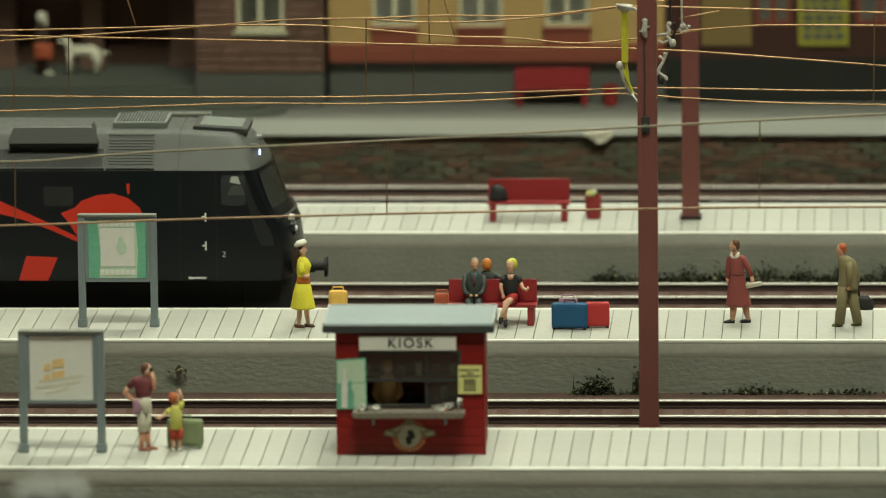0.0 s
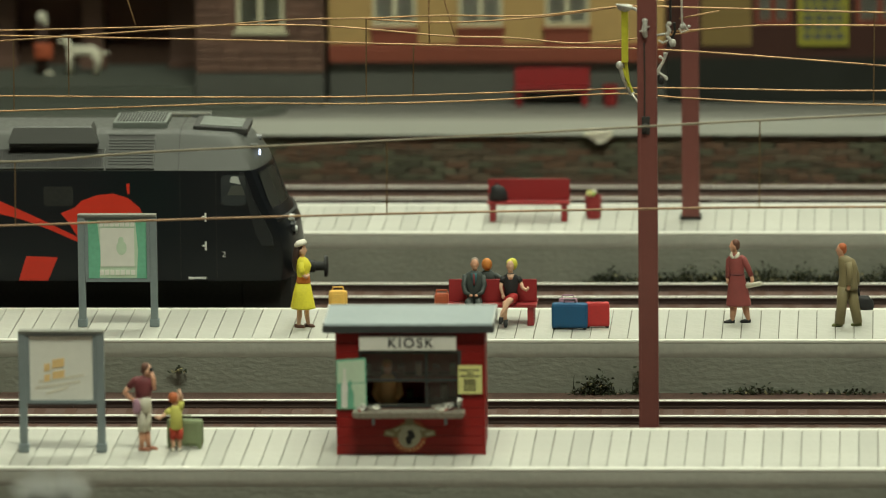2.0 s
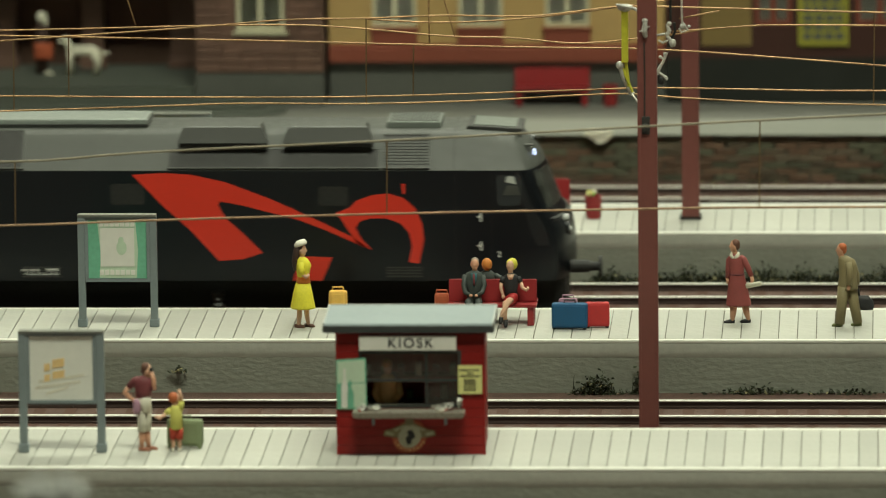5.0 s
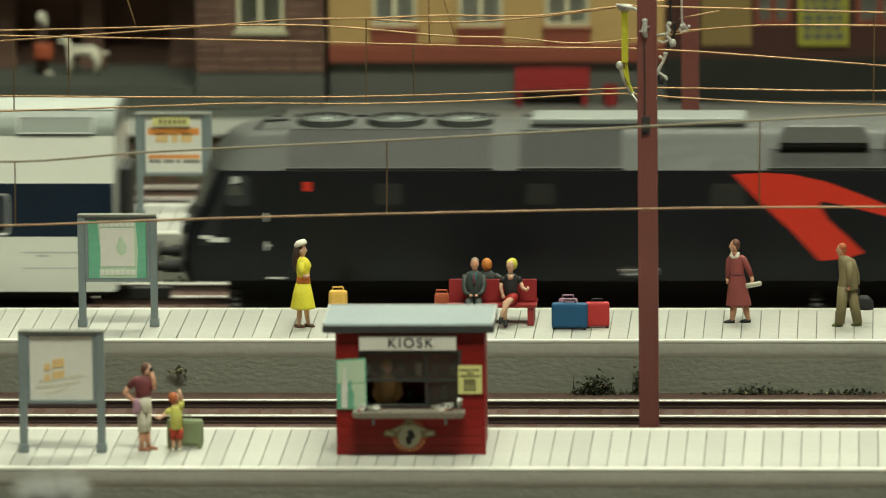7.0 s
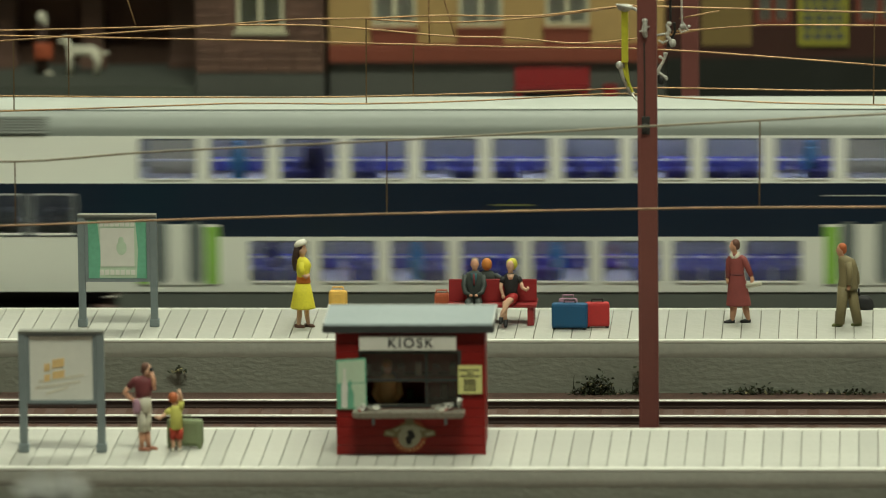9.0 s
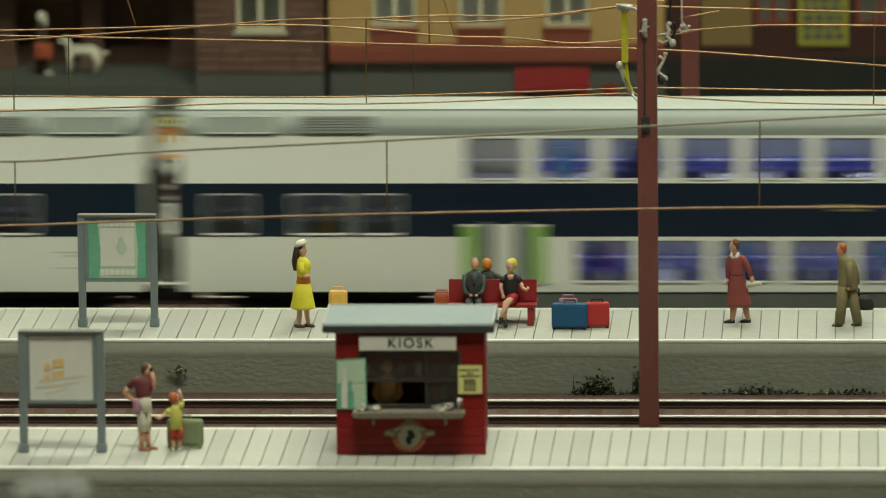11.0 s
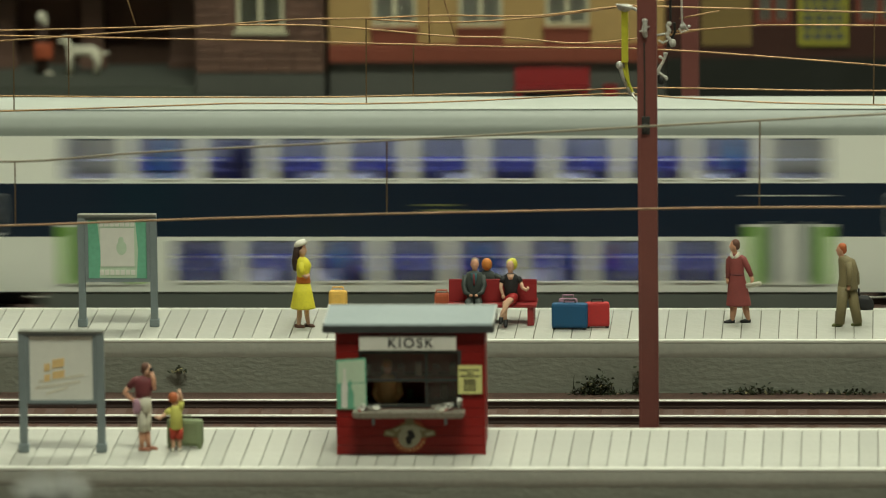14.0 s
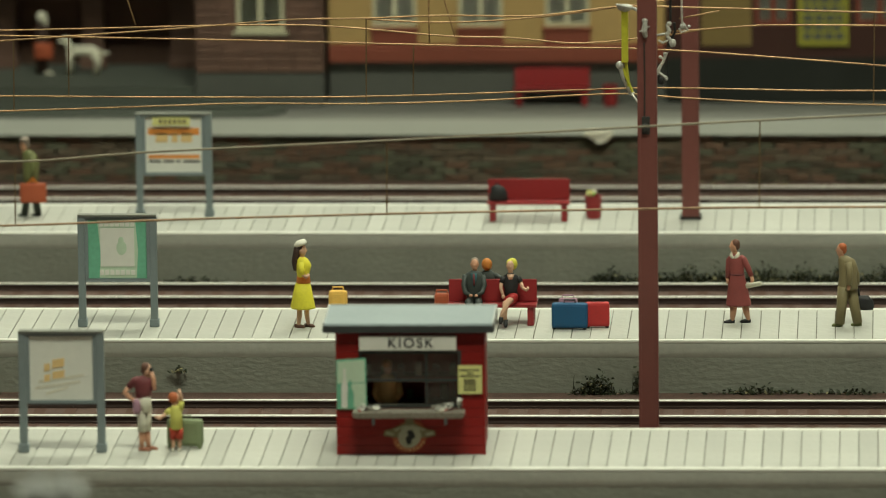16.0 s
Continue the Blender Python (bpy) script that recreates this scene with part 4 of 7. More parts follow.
def b_yellow(bm, i):
    head(bm, i, 0.1, 0, 18.2, "paleface", "darkhair")
    body(bm, [(-1.4, 0, 13.4, 0.6, 1.0), (-1.5, 0, 15.4, 0.9, 1.3), (-1.1, 0, 17.5, 1.0, 1.3), (-0.6, 0, 19.2, 1.1, 1.2)], i["darkhair"])
    rings(bm, [((-0.2, 0, 19.2), 1.55, 1.45, (-0.3, 0, 1)), ((-0.3, 0, 19.8), 1.6, 1.5, (-0.3, 0, 1)), ((-0.3, 0, 20.5), 1.0, 1.0, (-0.3, 0, 1))], i["capwhite"], 12)
    body(bm, [(0.2, 0, 11.6, 1.3, 1.5), (0.3, 0, 13.0, 1.55, 1.8), (0.5, 0, 14.6, 1.75, 2.0), (0.2, 0, 16.0, 1.2, 1.7), (0, 0, 16.6, 0.6, 0.9)], i["ydress"])
    body(bm, [(0.3, 0, 10.6, 1.75, 1.75), (0.3, 0, 11.8, 1.5, 1.6), (0.3, 0, 12.4, 1.5, 1.6)], i["orangeb"])
    body(bm, [(0.2, 0, 4.6, 2.9, 2.7), (0.1, 0, 5.0, 2.9, 2.7), (0.1, 0, 8.0, 2.3, 2.2), (0.2, 0, 10.8, 1.6, 1.6)], i["ydress"], 16)
    tube(bm, [(0.2, -1.9, 15.6), (0.5, -2.2, 13.8), (0.8, -2.1, 12.8)], [0.75, 0.75, 0.6], i["ydress"])
    tube(bm, [(0.8, -2.1, 12.9), (1.5, -1.8, 12.2), (1.9, -1.0, 12.6)], [0.5, 0.45, 0.4], i["paleface"])
    tube(bm, [(-0.5, -0.6, 5.0), (-0.6, -0.7, 2.5), (-0.8, -0.7, 0.6)], [0.65, 0.6, 0.4], i["paleface"])
    tube(bm, [(0.7, 0.7, 5.0), (0.9, 0.6, 2.5), (1.2, 0.6, 0.6)], [0.65, 0.6, 0.4], i["paleface"])
    shoe(bm, i, "brownshoe", -0.8, -0.7); shoe(bm, i, "brownshoe", 1.2, 0.6)


figure("figurine", P(-41.2, 154.6, HP, -12), ["paleface", "darkhair", "capwhite", "ydress", "orangeb", "brownshoe"], b_yellow, "painted model figure in a yellow dress and white cap")


def b_phone(bm, i):
    head(bm, i, 1.0, 0, 17.5, "paleface", "hairbrown")
    body(bm, [(0, 0, 11.6, 1.6, 1.3), (0.1, 0, 12.6, 1.75, 1.4), (0.2, 0, 14.6, 2.2, 1.6), (0.2, 0, 15.6, 1.9, 1.4), (0.3, 0, 16.2, 0.7, 0.7)], i["wine"])
    body(bm, [(0.2, 0, 8.4, 1.5, 1.4), (0.2, 0, 10.4, 1.6, 1.4), (0.1, 0, 11.8, 1.5, 1.3)], i["cream"])
    tube(bm, [(-0.3, -0.2, 9.5), (-0.3, -0.4, 6.5), (-0.35, -0.5, 4.2)], [1.1, 1.0, 0.95], i["cream"])
    tube(bm, [(0.7, 0.2, 9.5), (0.7, 0.2, 6.5), (0.6, 0.2, 4.3)], [1.1, 1.0, 0.95], i["cream"])
    tube(bm, [(-0.35, -0.5, 4.5), (-0.4, -0.5, 2.5), (-0.5, -0.5, 0.6)], [0.7, 0.65, 0.45], i["skin"])
    tube(bm, [(0.6, 0.2, 4.5), (0.75, 0.3, 2.5), (0.95, 0.4, 0.6)], [0.7, 0.65, 0.45], i["skin"])
    shoe(bm, i, "sandal", -0.2, -0.6); shoe(bm, i, "sandal", 1.3, 0.5)
    tube(bm, [(-0.7, 0, 15.7), (-1.6, -0.1, 15.2), (-3.1, -0.3, 13.8)], [0.6, 0.85, 0.72], i["wine"])
    tube(bm, [(-3.0, -0.3, 13.8), (-3.9, -0.5, 12.8), (-2.4, -0.7, 11.3), (-1.4, -0.9, 11.0)], [0.6, 0.6, 0.5, 0.4], i["skin"])
    tube(bm, [(1.9, -0.3, 15.2), (2.2, -0.6, 13.8), (2.3, -0.8, 13.2)], [0.8, 0.75, 0.6], i["wine"])
    tube(bm, [(2.3, -0.8, 13.4), (2.4, -0.9, 15.4), (1.9, -0.8, 17.2)], [0.55, 0.5, 0.45], i["skin"])
    box(bm, 1.5, 2.3, -1.0, -0.5, 16.9, 18.2, 0.15, i["blackc"])
    body(bm, [(-1.3, -1.2, 8.2, 0.6, 0.5), (-1.2, -1.3, 9.2, 0.95, 0.7), (-1.3, -1.3, 10.6, 0.8, 0.6), (-1.4, -1.1, 11.4, 0.5, 0.4)], i["purple"])


figure("figurine", P(-64.9, 17.6, HP), ["paleface", "hairbrown", "wine", "cream", "skin", "sandal", "blackc", "purple"], b_phone, "painted model figure in maroon top and cream trousers")


def b_child(bm, i):
    ball(bm, -0.3, 0, 11.5, 1.1, 1.1, 1.2, i["redhair"], 12)
    ball(bm, 0.2, 0.4, 11.2, 1.0, 1.0, 1.2, i["paleface"], 10)
    tube(bm, [(0, 0, 10.4), (0, 0, 9.8)], 0.5, i["paleface"])
    body(bm, [(0.3, 0, 4.8, 1.35, 1.1), (0.3, 0, 7.5, 1.3, 1.1), (0.2, 0, 9.2, 1.35, 1.0), (0.1, 0, 9.9, 0.6, 0.6)], i["shirt"])
    tube(bm, [(1.2, 0, 9.0), (1.5, 0, 10.8)], [0.65, 0.6], i["shirt"]); tube(bm, [(1.5, 0, 10.8), (1.3, 0, 12.2), (0.9, 0, 13.3)], [0.42, 0.4, 0.38], i["paleface"])
    tube(bm, [(-0.9, 0, 9.0), (-1.8, -0.3, 8.0)], [0.6, 0.6], i["shirt"]); tube(bm, [(-1.8, -0.3, 8.0), (-3.3, -0.5, 7.2), (-4.2, -0.5, 7.6)], [0.42, 0.4, 0.4], i["paleface"])
    for x in (-0.4, 0.95):
        tube(bm, [(x, 0, 5.0), (x, 0, 2.6)], [0.8, 0.75], i["shorts"])
        tube(bm, [(x, 0, 2.7), (x, 0, 0.4)], [0.5, 0.4], i["paleface"])
        rings(bm, [((x, 0.4, 0.35), 0.45, 0.35, (0, 1, 0)), ((x, -0.9, 0.3), 0.4, 0.3, (0, 1, 0))], i["capwhite"], 8)


figure("figurine", P(-58.2, 17.4, HP), ["redhair", "paleface", "shirt", "shorts", "capwhite"], b_child, "painted child figure in yellow shirt and red shorts")


def b_coat(bm, i):
    head(bm, i, -0.5, 0, 18.1, "skin", "hairbrown", -1)
    body(bm, [(0.5, 0, 4.2, 2.95, 2.0), (0.5, 0, 4.6, 2.9, 1.95), (0.3, 0, 8.0, 2.35, 1.7), (0.1, 0, 11.2, 1.75, 1.4), (0.1, 0, 11.8, 1.65, 1.35), (-0.1, 0, 13.8, 1.9, 1.5), (-0.2, 0, 15.2, 1.95, 1.45), (-0.4, 0, 16.3, 0.9, 0.9)], i["coat"], 16)
    body(bm, [(0.1, 0, 11.35, 1.78, 1.44), (0.1, 0, 11.75, 1.76, 1.43)], i["wine"], 16)
    tube(bm, [(-0.7, -1.3, 15.5), (-1.2, -0.7, 16.0), (-1.0, 0.2, 16.5)], [0.34, 0.42, 0.3], i["cream"])
    tube(bm, [(-0.4, -1.35, 15.5), (0.3, -0.9, 16.0), (0.5, 0.1, 16.5)], [0.36, 0.46, 0.3], i["cream"])
    tube(bm, [(0.9, -0.1, 15.7), (1.6, -0.2, 15.0), (2.6, -0.5, 13.2), (3.5, -0.8, 11.2)], [0.6, 0.85, 0.74, 0.58], i["coat"])
    tube(bm, [(3.4, -0.8, 11.3), (3.7, -1.0, 10.4), (3.5, -1.5, 9.6)], [0.42, 0.45, 0.3], i["skin"])
    rings(bm, [((2.2, -1.3, 8.9), 0.3, 0.7, (1, 0, 0.15)), ((2.5, -1.3, 9.0), 0.45, 0.85, (1, 0, 0.15)), ((5.4, -1.3, 9.5), 0.42, 0.75, (1, 0, 0.15)), ((5.8, -1.3, 9.6), 0.25, 0.5, (1, 0, 0.15))], i["cream"], 12)
    tube(bm, [(-1.2, 0.2, 15.6), (-1.7, 0.2, 14.8), (-1.9, 0, 12.8), (-2.0, -0.2, 10.6)], [0.5, 0.7, 0.62, 0.5], i["coat"]); tube(bm, [(-2.1, -0.2, 10.7), (-2.0, -0.3, 9.2)], [0.4, 0.3], i["skin"])
    tube(bm, [(-0.6, -0.3, 4.6), (-0.8, -0.3, 2.4), (-1.0, -0.3, 0.5)], [0.85, 0.75, 0.42], i["skin"]); tube(bm, [(1.9, 0.4, 4.6), (2.3, 0.4, 2.4), (2.8, 0.4, 0.5)], [0.85, 0.75, 0.42], i["skin"])
    shoe(bm, i, "blackc", -1.3, -0.3, -1); shoe(bm, i, "blackc", 2.4, 0.4, -1)


figure("figurine", P(59.0, 160.2, HP), ["skin", "hairbrown", "coat", "cream", "blackc", "wine"], b_coat, "painted model figure in a long maroon coat")


def b_khaki(bm, i):
    head(bm, i, -1.3, 0, 17.9, "skin", "redhair", -1)
    body(bm, [(0.3, 0, 8.7, 2.4, 1.7), (0.3, 0, 9.3, 2.35, 1.7), (0.3, 0, 11.5, 2.0, 1.6), (0.4, 0, 13.7, 2.2, 1.7), (0.0, 0, 15.6, 1.9, 1.5), (-0.7, 0, 16.5, 0.9, 0.9)], i["khaki"], 14)
    tube(bm, [(0.3, -1.2, 15.2), (0.8, -1.7, 12.5), (0.6, -1.7, 10.0)], [0.9, 0.8, 0.65], i["khaki"]); ball(bm, 0.5, -1.7, 9.3, 0.45, 0.4, 0.6, i["skin"], 8)
    tube(bm, [(1.2, 0.8, 15.0), (2.2, 1.0, 12.0), (2.4, 1.0, 9.6)], [0.9, 0.8, 0.65], i["khaki"])
    tube(bm, [(-0.6, -0.4, 9.4), (-1.1, -0.4, 5), (-1.6, -0.4, 0.7)], [1.4, 1.2, 1.15], i["khaki"]); tube(bm, [(0.9, 0.4, 9.4), (1.8, 0.4, 5), (2.6, 0.4, 0.7)], [1.4, 1.2, 1.1], i["khaki"])
    shoe(bm, i, "greencoat", -1.8, -0.4, -1); shoe(bm, i, "greencoat", 2.6, 0.4, -1)
    body(bm, [(4.0, 1.4, 3.6, 2.1, 0.8), (4.0, 1.4, 4.4, 2.4, 0.9), (3.9, 1.4, 5.8, 2.2, 0.8), (3.6, 1.4, 6.9, 1.4, 0.5)], i["blackc"]); tube(bm, [(2.9, 1.4, 6.6), (2.8, 1.3, 8.6)], 0.25, i["blackc"])


figure("figurine", P(84.4, 156.4, HP), ["skin", "redhair", "khaki", "greencoat", "blackc"], b_khaki, "painted model figure in khaki suit with black bag")


def b_seated_suit(bm, i):
    head(bm, i, 0.2, -0.2, 15.0, "skin", "greyhair", 0.1, 0.55)
    body(bm, [(0, -0.6, 5.0, 1.9, 1.5), (0, -0.5, 8.5, 1.9, 1.4), (0, -0.4, 11.6, 2.5, 1.4), (0, -0.4, 12.8, 1.9, 1.2), (0.1, -0.3, 13.4, 0.8, 0.8)], i["suit"], 14)
    plate(bm, [(-0.75, 13.0), (0.75, 13.0), (0.85, 12.0), (0.25, 9.4), (-0.15, 9.4), (-0.75, 12.0)], -1.86, -1.3, i["teal"]); plate(bm, [(-0.25, 12.9), (0.25, 12.9), (0.32, 10.2), (0.05, 9.5), (-0.22, 10.2)], -1.95, -1.8, i["wine"])
    for s in (-1, 1):
        tube(bm, [(s * 2.1, -0.5, 12.3), (s * 2.6, -0.9, 9.8), (s * 2.1, -2.4, 8.2), (s * 0.9, -3.4, 7.8)], [0.75, 0.65, 0.6, 0.45], i["suit"])
        ball(bm, s * 0.7, -3.5, 7.6, 0.5, 0.45, 0.4, i["skin"], 8)
        tube(bm, [(s * 1.0, -1.0, 5.8), (s * 1.3, -4.0, 6.0), (s * 1.2, -4.6, 5.4), (s * 1.1, -4.8, 1.0)], [1.1, 0.95, 0.9, 0.7], i["suit"])
        box(bm, s * 1.1 - 0.5, s * 1.1 + 0.5, -6.2, -4.2, 0, 0.9, 0.25, i["blackc"])


SEATED = Matrix.Diagonal((0.92, 0.95, 0.925, 1))
figure("figurine", P(-1.6, 158.6, HP + 0.3) @ SEATED, ["skin", "greyhair", "suit", "teal", "wine", "blackc"], b_seated_suit, "seated model figure in a dark grey suit")


def b_seated_blonde(bm, i):
    head(bm, i, -0.1, -0.3, 14.6, "paleface", "blonde", -0.2, 0.6)
    ball(bm, 0.35, 0.5, 14.9, 1.35, 1.2, 1.55, i["blonde"], 14)
    body(bm, [(0, -0.6, 6.4, 1.7, 1.4), (0, -0.5, 8.5, 1.6, 1.3), (0, -0.4, 11.0, 2.2, 1.4), (0, -0.4, 12.2, 1.7, 1.1), (0, -0.3, 12.8, 0.7, 0.7)], i["blackc"], 14)
    body(bm, [(0, -1.5, 11.4, 0.6, 0.3), (0, -1.2, 12.6, 0.9, 0.5)], i["paleface"])
    rings(bm, [((0, -0.4, 6.0), 2.2, 1.5, (0, -1, 0.1)), ((-0.2, -2.2, 6.2), 2.3, 1.4, (0, -1, 0)), ((-0.3, -3.9, 6.0), 1.9, 1.2, (0, -1, -0.2))], i["redskirt"], 12)
    tube(bm, [(-0.2, -3.6, 6.2), (-1.2, -4.6, 6.0), (-1.4, -4.8, 3.0), (-1.2, -5.0, 1.6)], [0.85, 0.8, 0.65, 0.5], i["paleface"])
    tube(bm, [(0.2, -3.6, 6.6), (-0.4, -5.0, 6.6), (-1.9, -5.4, 3.6), (-2.2, -5.6, 2.4)], [0.85, 0.8, 0.6, 0.5], i["paleface"])
    tube(bm, [(-1.2, -5.0, 1.8), (-1.2, -5.1, 0.6), (-1.1, -5.9, 0.3)], [0.6, 0.55, 0.4], i["blackc"]); tube(bm, [(-2.2, -5.6, 2.6), (-2.3, -5.8, 1.6), (-2.3, -6.5, 1.2)], [0.55, 0.5, 0.4], i["blackc"])
    tube(bm, [(-1.7, -0.5, 11.8), (-2.3, -0.8, 10.4)], [0.75, 0.68], i["blackc"]); tube(bm, [(-2.3, -0.8, 10.5), (-2.5, -1.2, 9.2), (-1.9, -2.6, 7.6)], [0.5, 0.46, 0.4], i["paleface"]); ball(bm, -1.8, -2.9, 7.2, 0.5, 0.45, 0.6, i["paleface"], 8)
    tube(bm, [(1.7, -0.5, 11.8), (2.4, -0.7, 10.6)], [0.75, 0.7], i["blackc"]); tube(bm, [(2.4, -0.7, 10.7), (2.9, -1.0, 9.2), (4.0, -1.6, 8.6), (4.5, -1.7, 9.4)], [0.5, 0.48, 0.42, 0.4], i["paleface"])


figure("figurine", P(6.9, 158.8, HP + 0.25) @ SEATED, ["paleface", "blonde", "blackc", "redskirt"], b_seated_blonde, "seated blonde model figure in black top and red skirt")


def b_seated_back(bm, i):
    head(bm, i, 0, 0.2, 14.3, "paleface", "gingerhair", 0.1)
    ball(bm, 0, -0.2, 14.5, 1.35, 1.2, 1.6, i["gingerhair"], 12)
    body(bm, [(0, 0.6, 5.0, 1.9, 1.5), (0, 0.5, 8.5, 1.8, 1.4), (0, 0.4, 11.2, 2.3, 1.4), (0, 0.4, 12.4, 1.7, 1.2), (0, 0.3, 13.0, 0.7, 0.7)], i["suit"], 14)
    tube(bm, [(1.9, 0.4, 11.6), (3.2, 0.2, 11.0), (4.2, 0.2, 10.6)], [0.8, 0.7, 0.5], i["suit"])
    for s in (-1, 1):
        tube(bm, [(s * 1.0, 1.0, 5.8), (s * 1.2, 4.0, 6.0), (s * 1.1, 4.6, 5.4), (s * 1.1, 4.8, 0.5)], [1.1, 0.95, 0.9, 0.6], i["suit"])


figure("figurine", P(1.2, 162.4, HP) @ SEATED, ["paleface", "gingerhair", "teal", "suit"], b_seated_back, "ginger-haired model figure on the bench's far side")


def b_green(bm, i):
    head(bm, i, -1.2, 0, 18.4, "skin", "greyhair", -1)
    rings(bm, [((-1.2, 0, 19.2), 1.5, 1.4, (0, 0, 1)), ((-1.1, 0, 19.7), 1.2, 1.2, (0, 0, 1)), ((-1.0, 0, 20.2), 0.6, 0.6, (0, 0, 1))], i["greyhair"], 12)
    body(bm, [(0.2, 0, 7.4, 1.8, 1.6), (0.3, 0, 10.5, 1.9, 1.6), (0.4, 0, 14.0, 2.1, 1.6), (0, 0, 16.0, 1.7, 1.4), (-0.6, 0, 16.9, 0.8, 0.8)], i["greencoat"], 14)
    tube(bm, [(0.6, -1.2, 15.6), (1.2, -1.8, 12.8), (1.0, -2.0, 10.4)], [0.85, 0.75, 0.6], i["greencoat"]); ball(bm, 1.0, -2.0, 9.8, 0.5, 0.45, 0.6, i["orangeb"], 8)
    tube(bm, [(-0.5, -0.4, 8), (-0.9, -0.4, 4), (-1.4, -0.4, 0.8)], [1.2, 1.0, 0.9], i["greentrouser"]); tube(bm, [(0.9, 0.4, 8), (1.3, 0.4, 4), (1.9, 0.4, 0.8)], [1.2, 1.0, 0.9], i["greentrouser"])
    shoe(bm, i, "greentrouser", -1.6, -0.4, -1); shoe(bm, i, "greentrouser", 1.8, 0.4, -1)
    box(bm, -2.2, 4.4, -3.0, -1.4, 3.9, 8.8, 0.35, i["tancase"]); tube(bm, [(-0.2, -2.2, 8.7), (0.2, -2.2, 9.4), (1.8, -2.2, 9.4), (2.2, -2.2, 8.7)], 0.22, i["orangeb"])


figure("figurine", P(-120.6, 299.6, HP), ["skin", "greyhair", "greencoat", "orangeb", "greentrouser", "tancase"], b_green, "painted model figure in green coat with red case")


def b_vendor(bm, i):
    head(bm, i, 0, 0, 17.2, "paleface", "gingerhair", 0.2)
    body(bm, [(0, 0, 0.1, 2.0, 1.4), (0, 0, 8, 2.0, 1.4), (0, 0, 13.8, 2.3, 1.4), (0, 0, 15.2, 1.4, 1.0), (0, 0, 15.8, 0.6, 0.6)], i["paleorange"], 14)
    for s in (-1, 1):
        tube(bm, [(s * 2.1, 0, 14.2), (s * 2.8, -1.0, 11.6), (s * 2.0, -2.8, 10.6)], [0.8, 0.7, 0.5], i["paleorange"])


figure("figurine", P(-12.8, 20.0, HP + 0.5), ["paleface", "gingerhair", "paleorange"], b_vendor, "model figure standing inside the kiosk")


def b_far(bm, i):
    ball(bm, 0, 0, 16.0, 1.3, 1.2, 1.6, i["cream"], 10); ball(bm, 1.0, 0.4, 14.6, 0.9, 1.0, 2.6, i["dogwhite"], 10)
    body(bm, [(0, 0, 6, 1.6, 1.4), (0, 0, 9, 1.8, 1.5), (0.2, 0, 12.6, 1.9, 1.5), (0.3, 0, 14.2, 1.0, 1.0)], i["darkhair"])
    for s in (-0.7, 0.8):
        tube(bm, [(s, 0, 6.4), (s, 0, 0.3)], [1.0, 0.8], i["darkhair"])
    box(bm, -1.8, 3.4, -2.2, -0.9, 4.6, 9.0, 0.3, i["tancase"])
    shoe(bm, i, "dogwhite", 1.6, -0.4)


figure("figurine", P(-138.6, 491.5, 17.7), ["cream", "dogwhite", "darkhair", "tancase"], b_far, "dark model figure with an orange-red bag on the steps")


def b_dog(bm, i):
    rings(bm, [((-4.6, 0, 6.2), 1.2, 1.1, (1, 0, 0)), ((-3.2, 0, 6.4), 1.7, 1.4, (1, 0, -0.1)), ((0.5, 0, 6.6), 1.6, 1.4, (1, 0, 0)), ((3.0, 0, 6.3), 1.6, 1.4, (1, 0, 0)), ((4.2, 0, 6.0), 0.9, 0.9, (1, 0, 0))], 0, 10)
    tube(bm, [(-3.6, 0, 7.2), (-4.6, 0, 9.0)], [1.2, 1.0], 0); ball(bm, -5.0, 0, 9.6, 1.3, 1.0, 1.1, 0, 10)
    rings(bm, [((-5.6, 0, 9.4), 0.8, 0.7, (1, 0, 0)), ((-7.2, 0, 9.0), 0.45, 0.45, (1, 0, 0))], 0, 8)
    for x, y in ((-3.6, -0.7), (-3.4, 0.7)):
        tube(bm, [(x, y, 6), (x - 0.1, y, 3), (x - 0.3, y, 0)], [0.9, 0.6, 0.6], 0)
    for x, y in ((3.0, -0.8), (3.4, 0.8)):
        tube(bm, [(x, y, 6), (x + 0.9, y, 3), (x + 0.1, y, 0)], [1.3, 0.7, 0.6], 0)
    tube(bm, [(4.2, 0, 6.4), (5.8, 0, 5.6), (7.2, 0, 6.2)], [0.6, 0.5, 0.25], 0)


figure("dog_figurine", P(-127.0, 492.0, 17.7), ["dogwhite"], b_dog, "white model dog standing on the station steps", "dog figurine")

# ---- masts and overhead wires ----
def mast(m, h, label):
    t = thing("catenary_mast", m, label, "mast", "red-brown masts")
    for x in (-1.85, 1.85):
        bm = BM(); box(bm, x - 0.3, x + 0.3, -2.1, 2.1, 0, h, 0.08)
        part("flange", bm, "mast", t)
    bm = BM(); box(bm, -1.55, 1.55, -2.02, -1.5, 0, h)
    part("web", bm, "mast", t)
    bm = BM(); box(bm, -2.7, 2.7, -2.7, 2.7, 0, 0.7, 0.15)
    part("base_plate", bm, "under", t)
    return t


